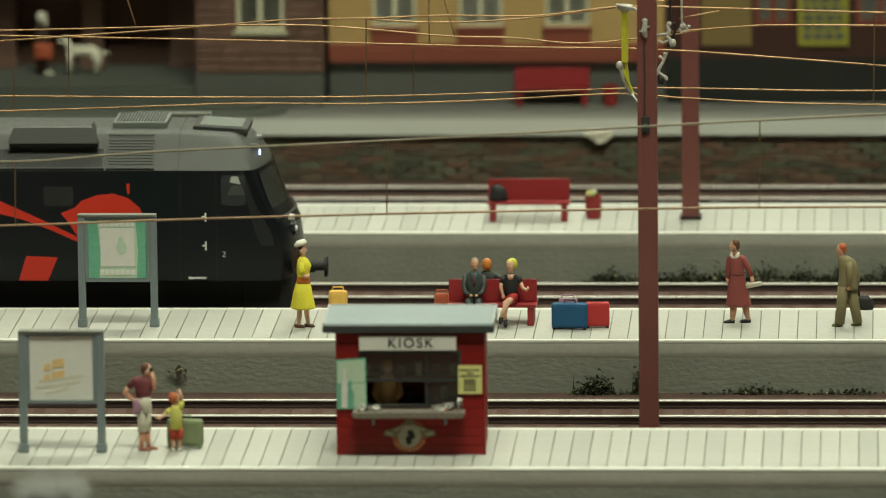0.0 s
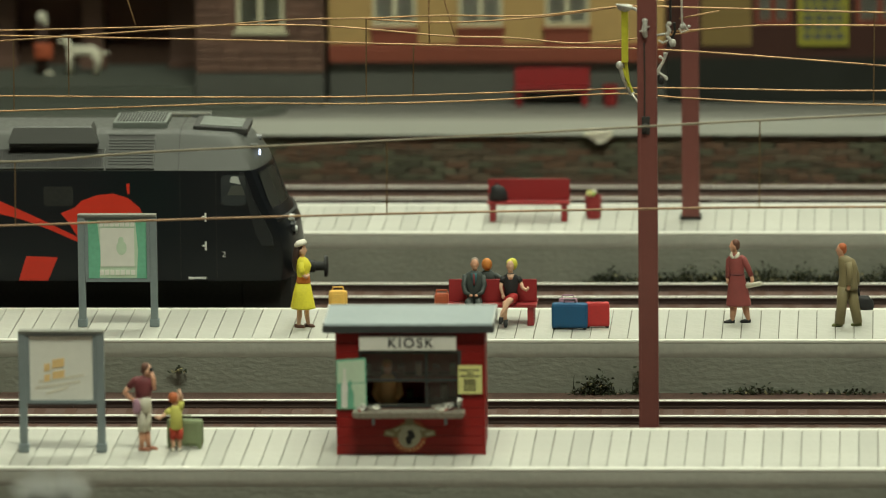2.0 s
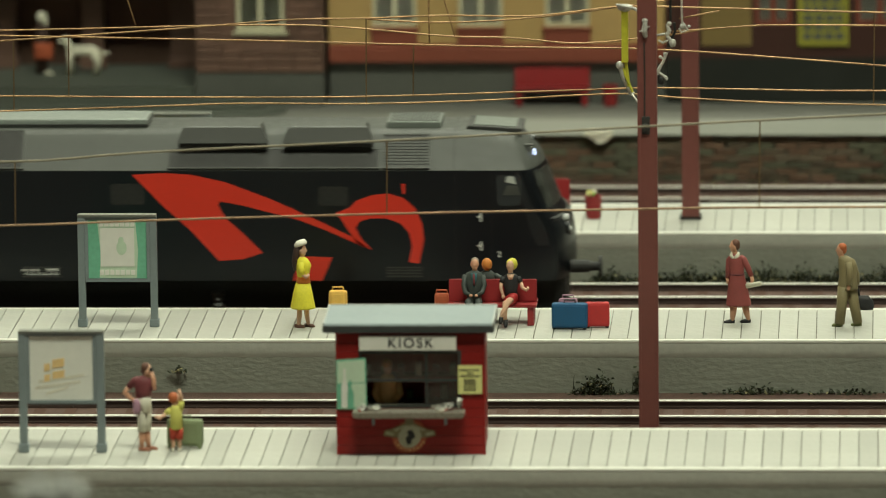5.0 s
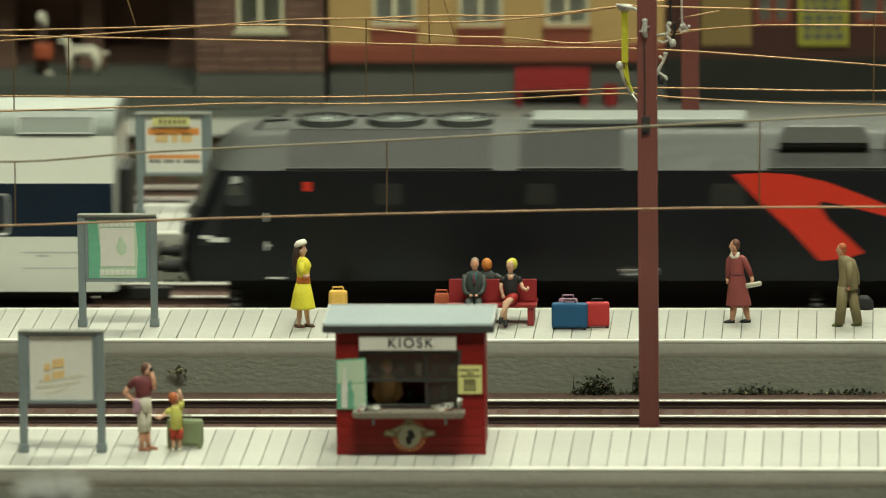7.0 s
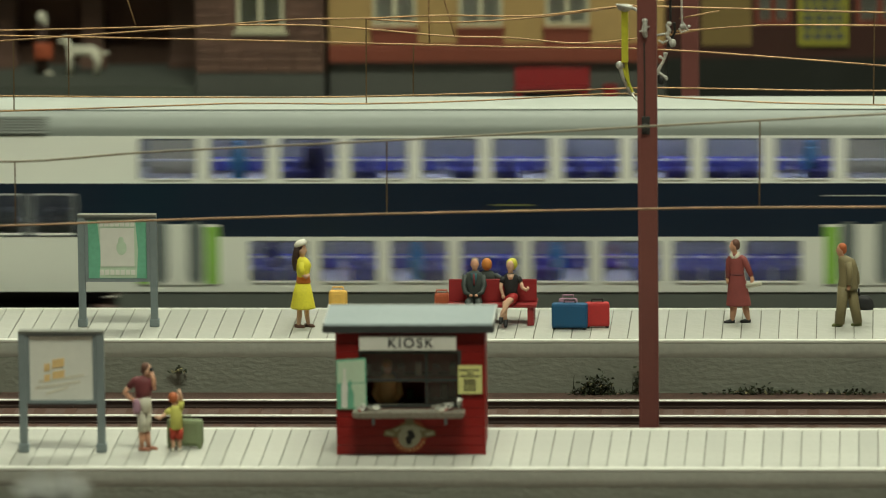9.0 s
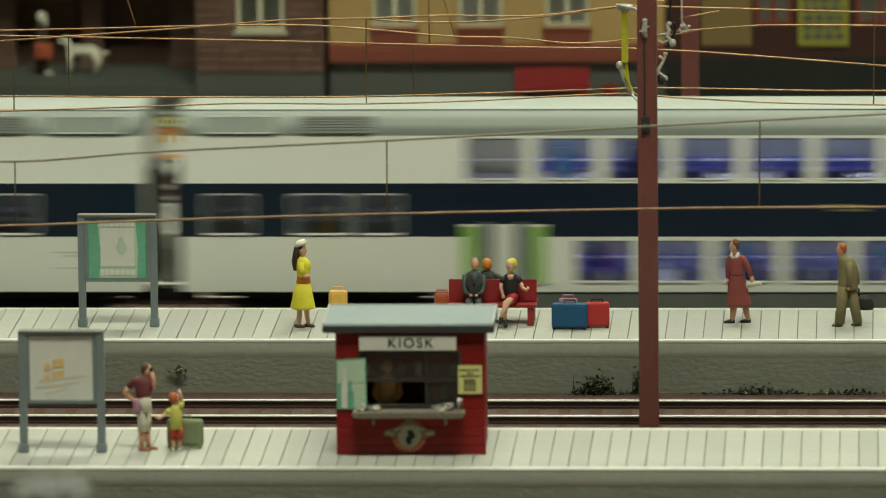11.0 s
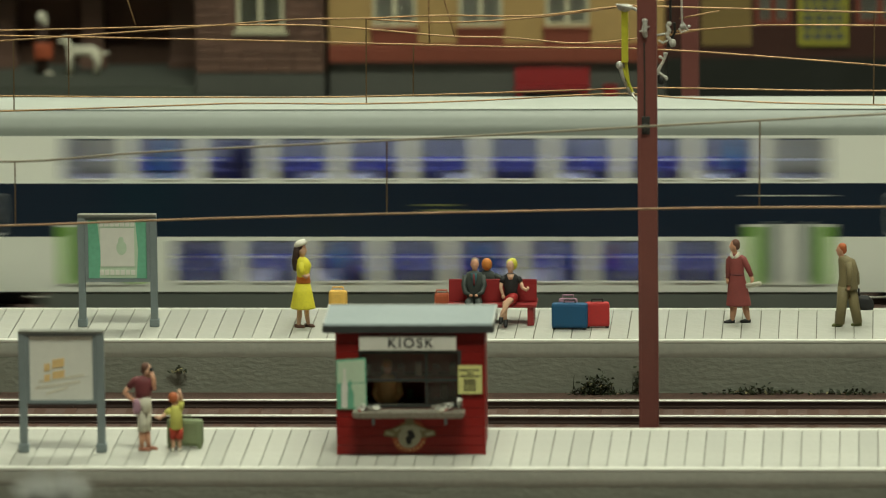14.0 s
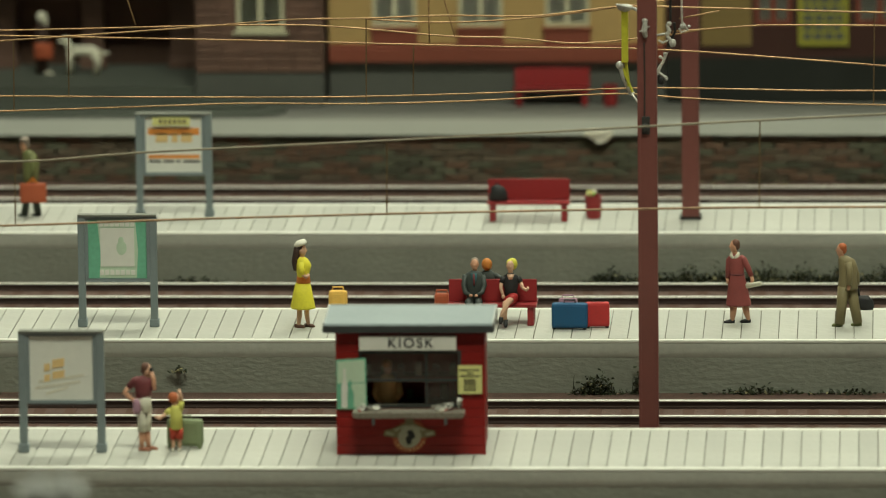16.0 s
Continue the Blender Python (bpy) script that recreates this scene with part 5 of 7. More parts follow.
m1 = mast(P(40.9, 86.0, 0), 108.0, "tall red-brown mast between two tracks")
m2 = mast(P(45.2, 297.0, HP), 72.0, "tall red-brown mast standing on the platform")
bm = BM(); box(bm, -1.2, 0.6, -2.3, -1.7, 69.5, 73.5, 0.2); ball(bm, -0.4, -2.4, 70.9, 0.8, 0.5, 1.2); part("cable_box", bm, "dark", m1)
bm = BM(); tube(bm, [(-0.6, -2.2, 73), (-0.5, -2.2, 82), (-0.6, -2.2, 90)], 0.16); part("down_cable", bm, "dark", m1)
bm = BM(); tube(bm, [(-0.3, -2.3, 94.6), (-0.6, -2.6, 92.6), (-0.2, -2.3, 91.2)], [0.5, 0.7, 0.4]); ball(bm, -0.4, -2.3, 94.8, 0.7, 0.5, 0.6); tube(bm, [(-1.6, -2.4, 92.4), (0.6, -2.2, 93.6)], 0.22); part("upper_clamp", bm, "steel", m1)
# cantilever towards the wires over the second track
br = thing("wire_bracket", P(0, 0, 0), "yellow and steel wire bracket carried by the mast", "bracket")
bm = BM(); box(bm, 34.8, 36.3, 99.3, 100.5, 83.0, 95.0, 0.15); tube(bm, [(35.6, 100, 84.0), (36.4, 100, 77.6)], 0.35); tube(bm, [(34.6, 100.4, 82.6), (37.2, 99.6, 76.4)], 0.3); part("insulator_rod", bm, "ins", br, "yellow rod")
bm = BM(); tube(bm, [(33.8, 100, 95.9), (38.0, 96, 95.6), (40.6, 88.2, 95.0)], 0.35); body(bm, [(35.6, 100, 94.4, 0.7, 0.7), (35.6, 100, 95.0, 1.6, 1.2), (35.6, 100, 95.8, 1.7, 1.2), (35.6, 100, 96.0, 1.0, 0.8)]); part("top_arm", bm, "steel", br)
bm = BM(); ball(bm, 34.4, 100, 82.4, 0.9, 0.8, 0.9); tube(bm, [(34.4, 100, 82.4), (35.2, 100, 79), (36.6, 102, 76)], [0.5, 0.3, 0.4]); ball(bm, 36.8, 103, 75.6, 0.8, 0.8, 0.5); tube(bm, [(36.8, 103, 75.6), (41, 88.2, 73)], 0.22); part("lower_arm", bm, "steel", br)
bi = thing("insulator_chain", P(0, 0, 0), "chain of pale cast insulators beside the mast", "insulator")
bm = BM(); tube(bm, [(48.1, 103.0, 99.1), (48.1, 103.0, 94.0), (48.2, 103.0, 91.5)], 0.22); ball(bm, 48.4, 103.0, 90.6, 0.75, 0.6, 0.8); tube(bm, [(48.2, 103.0, 91.5), (49.4, 103.0, 89.8), (48.0, 103.0, 89.3), (47.5, 103.0, 90.2)], [0.3, 0.34, 0.3, 0.24]); ball(bm, 49.7, 103.0, 90.6, 0.4, 0.4, 0.3); part("hook", bm, "steel", bi)
bm = BM(); tube(bm, [(45.6, 103.0, 99.1), (45.6, 103.0, 91.9)], 0.28); part("hanger_rod", bm, "under", bi)
bm = BM(); ball(bm, 45.3, 103.0, 91.2, 0.6, 0.5, 0.55); tube(bm, [(44.8, 103.0, 91.1), (45.3, 103.0, 89.6), (44.8, 103.0, 88.3)], [0.3, 0.5, 0.35]); ball(bm, 44.9, 103.0, 88.9, 0.45, 0.4, 0.5); ball(bm, 46.0, 103.0, 86.9, 0.85, 0.7, 1.0); tube(bm, [(44.8, 103.0, 88.3), (45.8, 103.0, 87.5), (46.0, 103.0, 86.2)], [0.35, 0.5, 0.4]); tube(bm, [(42.9, 103.0, 87.5), (43.9, 103.0, 86.9), (45.1, 103.0, 87.5)], [0.2, 0.28, 0.2]); tube(bm, [(42.3, 103.0, 88.6), (44.6, 103.0, 89.0)], 0.22); part("upper_insulator", bm, "steel", bi)
bm = BM(); tube(bm, [(46.4, 103.0, 91.5), (46.6, 103.0, 89.4), (45.1, 103.0, 86.0)], [0.35, 0.3, 0.4]); part("clamp", bm, "under", bi)
bm = BM(); tube(bm, [(44.6, 103.0, 84.7), (44.1, 103.0, 83.0), (43.0, 103.0, 81.1), (42.5, 103.0, 79.7)], [0.42, 0.3, 0.38, 0.42]); ball(bm, 44.4, 103.0, 84.4, 0.5, 0.4, 0.4); ball(bm, 43.3, 103.0, 83.7, 0.45, 0.35, 0.35); tube(bm, [(43.4, 103.0, 83.7), (44.0, 103.0, 83.1)], 0.25); tube(bm, [(42.8, 103.0, 80.3), (44.1, 103.0, 79.4), (44.8, 103.0, 78.6)], [0.32, 0.3, 0.4]); ball(bm, 44.5, 103.0, 79.2, 0.4, 0.35, 0.35); part("lower_insulator", bm, "steel", bi)
bm = BM(); ball(bm, 43.5, 103.0, 78.4, 0.8, 0.6, 0.9); tube(bm, [(42.7, 103.0, 79.7), (43.2, 103.0, 78.0)], [0.45, 0.6]); part("clamp", bm, "under", bi)


def catenary(y, wires, drops, label, r=0.22, col="wire"):
    c = thing("overhead_line", P(0, 0, 0), label, "overhead wire", "overhead lines")
    lines = []
    for k, pts in enumerate(wires):
        fine = []
        n = len(pts)
        for a in range(n - 1):
            p0, p1, p2, p3 = (Vector(pts[max(0, min(n - 1, a + d))]) for d in (-1, 0, 1, 2))
            m1_, m2_ = (p2 - p0) / max(1e-6, (p2.x - p0.x)), (p3 - p1) / max(1e-6, (p3.x - p1.x))
            w = p2.x - p1.x
            for s in range(4):
                u = s / 4
                z = (2 * u**3 - 3 * u**2 + 1) * p1.y + (u**3 - 2 * u**2 + u) * w * m1_.y + (-2 * u**3 + 3 * u**2) * p2.y + (u**3 - u**2) * w * m2_.y
                fine.append((p1.x + u * w, z))
        fine.append(tuple(pts[-1]))
        bm = BM(); tube(bm, [(x, y, z) for x, z in fine], r, n=6)
        part(("contact_wire", "messenger_wire")[k % 2], bm, "wirepale" if k == 1 and col == "wiredull" else col, c, smooth=True)
        lines.append(fine)
    for x in drops:
        zz = [float(np.interp(x, [p[0] for p in l], [p[1] for p in l])) for l in lines[:2]]
        bm = BM(); tube(bm, [(x, y, zz[0]), (x + 0.2, y, zz[1])], 0.16, n=6)
        part("dropper", bm, "dropper", c)
    return c


catenary(62.0, [[(-130, 53.1), (-100.1, 53.1), (-62.9, 54.4), (-15.3, 55.7), (41.4, 56.8), (66.0, 57.1), (130, 57.3)],
                [(-130, 68.4), (-96.7, 67.3), (-68.8, 69.3), (-15.1, 71.9), (23.7, 74.0), (66.0, 76.3), (130, 79.5)]], [-96.7, -15.3, 65.8], "dull copper overhead wires with thin droppers", 0.27, "wiredull")
catenary(106.0, [[(-130, 70.7), (-104.8, 71.2), (-66.6, 72.4), (-51.4, 72.9), (-22.3, 72.8), (3.0, 73.5), (33.9, 75.0), (47.1, 74.1), (72.3, 72.8), (130, 72.0)],
                 [(-130, 85.5), (-104.4, 87.1), (-60.0, 90.2), (-39.7, 91.8), (-22.0, 92.1), (-5.6, 92.7), (15.8, 92.6), (34.0, 94.6), (53.5, 94.3), (130, 92.0)]], [-101.6, -22.5, 90.6], "copper-coloured overhead wires over the second track", 0.2)
catenary(116.0, [[(-130, 73.0), (-105.9, 73.0), (-67.5, 72.7), (-29.3, 72.7), (-3.9, 73.3), (33.6, 74.5), (39.9, 74.7), (59.5, 74.4), (78.5, 74.0), (130, 74.1)],
                 [(-130, 87.3), (-105.6, 86.8), (-82.6, 86.3), (-41.9, 85.4), (-16.4, 84.7), (15.3, 83.9), (36.8, 83.6), (59.6, 82.3), (130, 76.5)]], [-90.3, -12.6], "copper-coloured overhead wires beside the second track", 0.2)
catenary(111.0, [[(-122.1, 88.4), (-104.9, 88.7), (-85.9, 89.1), (-54.1, 89.8), (-36.3, 89.8), (-23.7, 89.0), (-3.4, 87.2), (9.2, 86.9), (25.6, 85.6), (46.6, 87.7)],
                 [(45.8, 88.2), (59.7, 89.2), (65.9, 89.6), (82.3, 89.6), (126.9, 88.9)],
                 [(-22.4, 91.1), (-8.5, 90.4), (2.9, 90.6), (16.8, 91.6), (33.2, 93.7), (48.0, 95.8)],
                 [(-8.7, 100.5), (-8.5, 85.5)], [(-6.5, 100.5), (-2.8, 87.2)], [(-77.6, 100.5), (-74.4, 89.9)],
                 [(47.3, 91.1), (56.3, 92.9)], [(44.8, 87.3), (52.9, 88.8)]], [], "thin overhead wires that cross beside the mast", 0.2)

# ---- the train; each vehicle runs along x with its front end at local x = 0 and rail top at z = 3 ----
YT = 207.0
K = 7.51          # plan units of the livery drawing for each millimetre


def lx(u):
    return (u - 577) / K


def lz(v):
    return 43.1 - (v - 302) * 0.1354


def locomotive(m):
    lo = thing("locomotive", m, "dark blue diesel locomotive with grey roof and red swoosh", "locomotive", "train")
    FRONT = [(8.0, -9.4), (13.0, -7.6), (17, -6.7), (21, -6.3), (26.6, -6.6), (29.6, -7.3), (31.2, -8.8), (34, -10.3), (37.5, -11.7), (41.5, -13.2), (43.1, -13.8), (45.2, -14.5), (48, -16.2), (50.3, -17.6), (51.6, -19.8), (52.7, -22.5)]
    L = lx(-1256) + 5.6

    def nose(z):
        return float(np.interp(z, [p[0] for p in FRONT], [p[1] for p in FRONT]))

    def section(x, prof, w, end=0, ins=0.0):
        pts = [(y * w, z) for y, z in prof] + [(-y * w, z) for y, z in reversed(prof)]
        if end == 0:
            return [(x, y, z) for y, z in pts]
        if end == 1:
            return [(nose(z) - ins, y, z) for y, z in pts]
        return [(L - 5.0 - nose(z) + ins - 5, y, z) for y, z in pts]

    ends = ((9.0, 1.0), (5.2, 0.99), (3.7, 0.95), (2.7, 0.86), (1.7, 0.68), (0.8, 0.45), (0.2, 0.2), (0.0, 0.06))

    def inset(y):
        """How far the curved face lies behind its middle at the width y."""
        return float(np.interp(abs(y) / 17.5, [e[1] for e in reversed(ends)], [e[0] for e in reversed(ends)]))

    side = [(17.3, 16.7), (17.5, 20), (17.5, 24), (17.5, 29), (17.5, 33), (17.5, 38), (17.45, 43.1)]
    roofp = [(17.45, 43.1), (15.9, 45.0), (13.3, 48.2), (11.3, 50.6), (9.7, 51.4), (5, 51.65), (2, 51.7)]
    CAB = lx(318)
    for nm, prof, col in (("body", side, "navy"), ("roof", roofp, "locogrey")):
        st = [section(0, prof, w, 2, i) for i, w in reversed(ends)] + [section(L - 10 - CAB, prof, 1), section(CAB, prof, 1)] + [section(0, prof, w, 1, i) for i, w in ends]
        bm = loft(BM(), st)
        if nm == "roof":
            # both cab roofs fall gently towards the ends
            for v in bm.verts:
                t = min(1, max(0, (v.co.x - CAB) / 16, (L - 10 - CAB - v.co.x) / 16))
                v.co.z = 43.1 + (v.co.z - 43.1) * (1 - 0.12 * t)
        part(nm, bm, col, lo, "grey roof shell" if nm == "roof" else "", crease=24)
    bm = loft(BM(), [section(CAB + d, [(y * 1.006 + 0.05, z + 0.06) for y, z in roofp], 1) for d in (-0.12, 0.12)])
    part("roof_seam", bm, "dark", lo)
    # chassis, bogies and wheels
    bm = BM(); box(bm, L + 14, -20, -13.5, 13.5, 9.5, 16.7, 0.5)
    part("underframe", bm, "under", lo)
    bm = BM(); loft(bm, [[(x, 14 * w, 16.6), (x, 13.5 * w, 6.5), (x, -13.5 * w, 6.5), (x, -14 * w, 16.6)] for x, w in ((-20, 1), (-11, 1), (-8.5, 0.9))]); part("pilot", bm, "under", lo)
    bm = BM(); loft(bm, [[(L - x, 14 * w, 16.6), (L - x, 13.5 * w, 6.5), (L - x, -13.5 * w, 6.5), (L - x, -14 * w, 16.6)] for x, w in ((-20, 1), (-11, 1), (-8.5, 0.9))]); part("pilot", bm, "under", lo)
    for c in (-52, L + 52):
        bm = BM(); box(bm, c - 28, c + 28, -13, -10.5, 5.2, 11, 0.5); box(bm, c - 28, c + 28, 10.5, 13, 5.2, 11, 0.5); box(bm, c - 5, c + 5, -10.5, 10.5, 6, 10)
        bg = part("bogie", bm, "under", lo)
        for s in (-1, 1):
            bm = BM(); body(bm, [(lx(-105) if c > L / 2 else lx(-1137), s * 13.4, z, r, r) for z, r in ((9.4, 1.3), (10.2, 1.6), (10.9, 1.2), (11.6, 1.6), (12.3, 1.2), (13.0, 1.6), (13.8, 1.3))], n=12); part("spring", bm, "mid", bg)
        for dx in (-21, 0, 21):
            bm = BM()
            for s in (-1, 1):
                tube(bm, [(c + dx, s * 8.0, 9.0), (c + dx, s * 10.3, 9.0)], 6.0, n=20)
            tube(bm, [(c + dx, -8, 9), (c + dx, 8, 9)], 1.2)
            part("wheelset", bm, "railside", bg)
    # buffers
    for e in (0, 1):
        for s in ((-1,) if e == 0 else (-1, 1)):
            X = (lambda v: v) if e == 0 else (lambda v: L - 5.0 - v - 5)
            bm = BM(); rings(bm, [((X(-7.5), s * 10, 18.9), 1.6, 1.6, (1, 0, 0)), ((X(-3.0), s * 10, 18.9), 1.5, 1.5, (1, 0, 0)), ((X(-3.0), s * 10, 18.9), 1.1, 1.1, (1, 0, 0)), ((X(-0.8), s * 10, 18.9), 1.1, 1.1, (1, 0, 0)),
                                                      ((X(-0.8), s * 10, 18.9), 2.6, 2.5, (1, 0, 0)), ((X(-0.2), s * 10, 18.9), 2.6, 2.5, (1, 0, 0)), ((X(0), s * 10, 18.9), 2.2, 2.1, (1, 0, 0))], n=16)
            part("buffer", bm, "under", lo)
            bm = BM(); tube(bm, [(X(-10.0), s * 9.0, 28.0), (X(-7.6), s * 9.0, 28.0)], [1.9, 1.7], n=14); hl = part("headlamp", bm, "frontgrey", lo)
            for dz in (0.0, 2.8):
                bm = BM(); tube(bm, [(X(-9.6), s * 9.2, 27.6 + dz), (X(-7.2 - dz * 0.25), s * 9.0, 27.6 + dz)], [0.95, 0.85], n=12); part("lens", bm, "wframe", hl)
        bm = BM(); tube(bm, [(X(-18.6), 0, 48.2), (X(-16.2), 0, 47.7)], 1.1, n=12); part("top_lamp", bm, "frontgrey", lo)
        if e == 0:
            bm = BM(); box(bm, -16.1, -15.7, -8.9, -8.5, 45.4, 46.8, 0.1); part("marker_lamp", bm, "led", lo, "lit blue-white lamp")
            bm = BM(); box(bm, -18.2, -16.2, -9.6, -7.6, 47.5, 48.0, 0.2); part("lamp_hood", bm, "locogrey", lo)
        # ledge below the windscreens
        bm = BM(); tube(bm, [(X(nose(31.0) - inset(y) + 0.2), y, 31.0) for y in range(-16, 17, 2)], 0.55); part("ledge", bm, "frontgrey", lo)
        # windscreens follow the raked front
        for s in (-1, 1):
            bm = BM()
            vs = []
            for z, y0, y1 in ((42.2, 0.8, 14.6), (39.5, 0.8, 14.8), (36.5, 0.8, 15.0), (33.8, 0.8, 15.0)):
                for k in range(8):
                    y = y0 + (y1 - y0) * k / 7
                    vs.append(bm.verts.new((X(nose(z) - inset(y) + 0.22), s * y, z)))
            for r in range(3):
                for k in range(7):
                    bm.faces.new((vs[r * 8 + k], vs[r * 8 + k + 1], vs[r * 8 + k + 9], vs[r * 8 + k + 8]))
            bmesh.ops.solidify(bm, geom=bm.faces[:], thickness=0.3)
            part("windscreen", bm, "screen", lo)
        # dark grey face panel wrapping the corner
        pts = [(-20.2, 42.7), (-19.0, 42.7), (-16.8, 36.0), (-14.2, 31.0), (-12.8, 28), (-12.2, 25.2), (-15.0, 25.2), (-16.4, 28)]
        for s in (-1, 1):
            bm = BM(); plate(bm, [(X(a), b) for a, b in pts], s * 17.3, s * 17.56)
            part("face_panel", bm, "frontgrey", lo)
        for s in (-1, 1):
            bm = BM(); plate(bm, [(X(a - 0.0), b) for a, b in rounded(lx(393), lx(437), lz(364), lz(309), 1.2)], s * 17.4, s * 17.62)
            w = part("side_window", bm, "cglass", lo, "dark cab side window")
            bm = BM(); plate(bm, [(X(lx(404)), lz(345)), (X(lx(436)), lz(345)), (X(lx(430)), lz(328)), (X(lx(412)), lz(328))], s * 17.62, s * 17.68); part("blind", bm, "mid", w)
            bm = BM(); plate(bm, [(X(lx(409)), lz(322)), (X(lx(428)), lz(326)), (X(lx(424)), lz(312)), (X(lx(412)), lz(312))], s * 17.62, s * 17.69); part("mirror", bm, "wframe", w)
            bm = BM()
            for u in (320, 384):
                box(bm, X(lx(u)) - 0.08, X(lx(u)) + 0.08, s * 17.45, s * 17.6, 17.2, 42.6)
            part("door_seam", bm, "under", lo)
            for v in (383, 434):
                bm = BM(); tube(bm, [(X(lx(365)), s * 17.9, lz(v + 8)), (X(lx(365)), s * 17.9, lz(v - 7))], 0.22); tube(bm, [(X(lx(365)), s * 17.5, lz(v)), (X(lx(359)), s * 17.9, lz(v))], 0.2); part("handrail", bm, "white", lo)
            bm = BM(); plate(bm, [(X(lx(333)), lz(493)), (X(lx(365)), lz(493)), (X(lx(365)), lz(490)), (X(lx(333)), lz(490))], s * 17.4, s * 17.7); part("step_strip", bm, "white", lo)
    lettering("2", 1.9, "white", lo, P(lx(397), -17.6, lz(450), rx=90), "small white numeral")
    # livery on both sides; drawn at a point 257 further on
    wing = [(5, 309), (60, 306), (110, 309), (170, 322), (250, 352), (330, 388), (400, 422), (428, 442), (395, 428), (350, 408), (300, 389), (250, 376), (200, 363), (160, 356), (157, 363), (172, 388), (203, 415), (235, 447), (200, 458), (157, 461), (110, 410), (60, 365)]
    loop_ = [(365, 377), (390, 367), (402, 355), (430, 345), (458, 342), (485, 350), (505, 367), (518, 395), (521, 425), (512, 466), (494, 463), (500, 435), (495, 412), (480, 395), (455, 386), (425, 386), (407, 392), (400, 403), (410, 422), (428, 441), (403, 431), (387, 407), (377, 391)]
    block = [(302, 453), (358, 455), (340, 496), (288, 496)]
    mark = [(482, 325), (488, 325), (488, 343), (484, 343)]
    for s in (-1, 1):
        for nm, pts in (("swoosh", wing), ("swoosh", loop_), ("stripe_block", block), ("red_mark", mark)):
            bm = BM(); outline(bm, [(lx(u - 257), lz(v)) for u, v in pts], s * 17.45, s * 17.6)
            part(nm, bm, "decal", lo, "red livery shape")
        bm = BM(); plate(bm, [(lx(320 - 1331), lz(338)), (lx(335 - 1331), lz(338)), (lx(335 - 1331), lz(322)), (lx(320 - 1331), lz(322))], s * 17.5, s * 17.6); part("red_mark", bm, "decal", lo)
        for u0, u1, v0, v1, c in ((78, 130, 330, 364, "under"), (447 - 1331, 495 - 1331, 325, 362, "under"), (715 - 1331, 765 - 1331, 325, 362, "under"), (1040 - 1331, 1100 - 1331, 325, 362, "under")):
            bm = BM(); plate(bm, rounded(lx(u0), lx(u1), lz(v1), lz(v0), 0.6), s * 17.5, s * 17.58); part("side_vent", bm, c, lo)
        for u0, u1, v0, v1 in ((-1195, -1172, 416, 422), (-1180, -1148, 420, 428), (-452, -420, 476, 480), (-446, -385, 482, 486), (-408, -385, 475, 480)):
            bm = BM(); plate(bm, [(lx(u0), lz(v1)), (lx(u1), lz(v1)), (lx(u1), lz(v0)), (lx(u0), lz(v0))], s * 17.5, s * 17.62); part("print_area", bm, "white", lo)
        # vents below the loop, with slats
        for u0, u1 in ((197, 260), (880 - 1331, 950 - 1331)):
            bm = BM()
            for r in range(4):
                box(bm, lx(u0), lx(u1), s * 17.45, s * 17.62, lz(490) + r * 0.7, lz(490) + r * 0.7 + 0.35)
            part("louvre", bm, "dark", lo)
    # roof: louvre fields and panels on the sloping sides, boxes, hatches and fans on top
    tilt = math.degrees(math.atan2(6.15, 7.5))
    for s in (-1, 1):
        def roof_panel(u0, u1, v0, v1, name, frame_col, fill_col, slats, vertical=False):
            z0, z1 = 43.1 + (lz(v1) - 43.1) * 1.1, 43.1 + (lz(v0) - 43.1) * 1.1
            mm = pose(0, s * 17.78, 43.2, s * tilt)
            bm = BM(); box(bm, lx(u0), lx(u1), -0.12, 0.12, z0 - 43.1, z1 - 43.1, m=mm)
            p = part(name, bm, fill_col, lo)
            bm = BM(); frame_of(bm, lx(u0), lx(u1), z0 - 43.1, z1 - 43.1, -0.3, 0.3, 0.35)
            bmesh.ops.transform(bm, matrix=mm, verts=bm.verts[:])
            part("panel_frame", bm, frame_col, p)
            if slats:
                bm = BM()
                if vertical:
                    n = int((lx(u1) - lx(u0)) / 0.55)
                    for i in range(n):
                        box(bm, lx(u0) + 0.35 + i * 0.55, lx(u0) + 0.6 + i * 0.55, -0.28, 0.28, z0 - 42.7, z1 - 43.5, m=mm)
                else:
                    n = int((z1 - z0 - 0.6) / 0.8)
                    for i in range(n):
                        box(bm, lx(u0) + 0.3, lx(u1) - 0.3, -0.28, 0.28, z0 - 43.1 + 0.4 + i * 0.8, z0 - 43.1 + 0.8 + i * 0.8, m=mm)
                part("slat_field", bm, "dark" if vertical else frame_col, p)
        roof_panel(190, 275, 236, 299, "louvre_field", "locogrey", "dark", True)
        roof_panel(-190, 186, 262, 299, "louvre_field", "locogrey", "under", True, True)
        roof_panel(-1041, -676, 226, 299, "side_grille", "locogrey", "dark", True, True)
        roof_panel(-631, -446, 228, 299, "side_grille", "locogrey", "under", True, True)
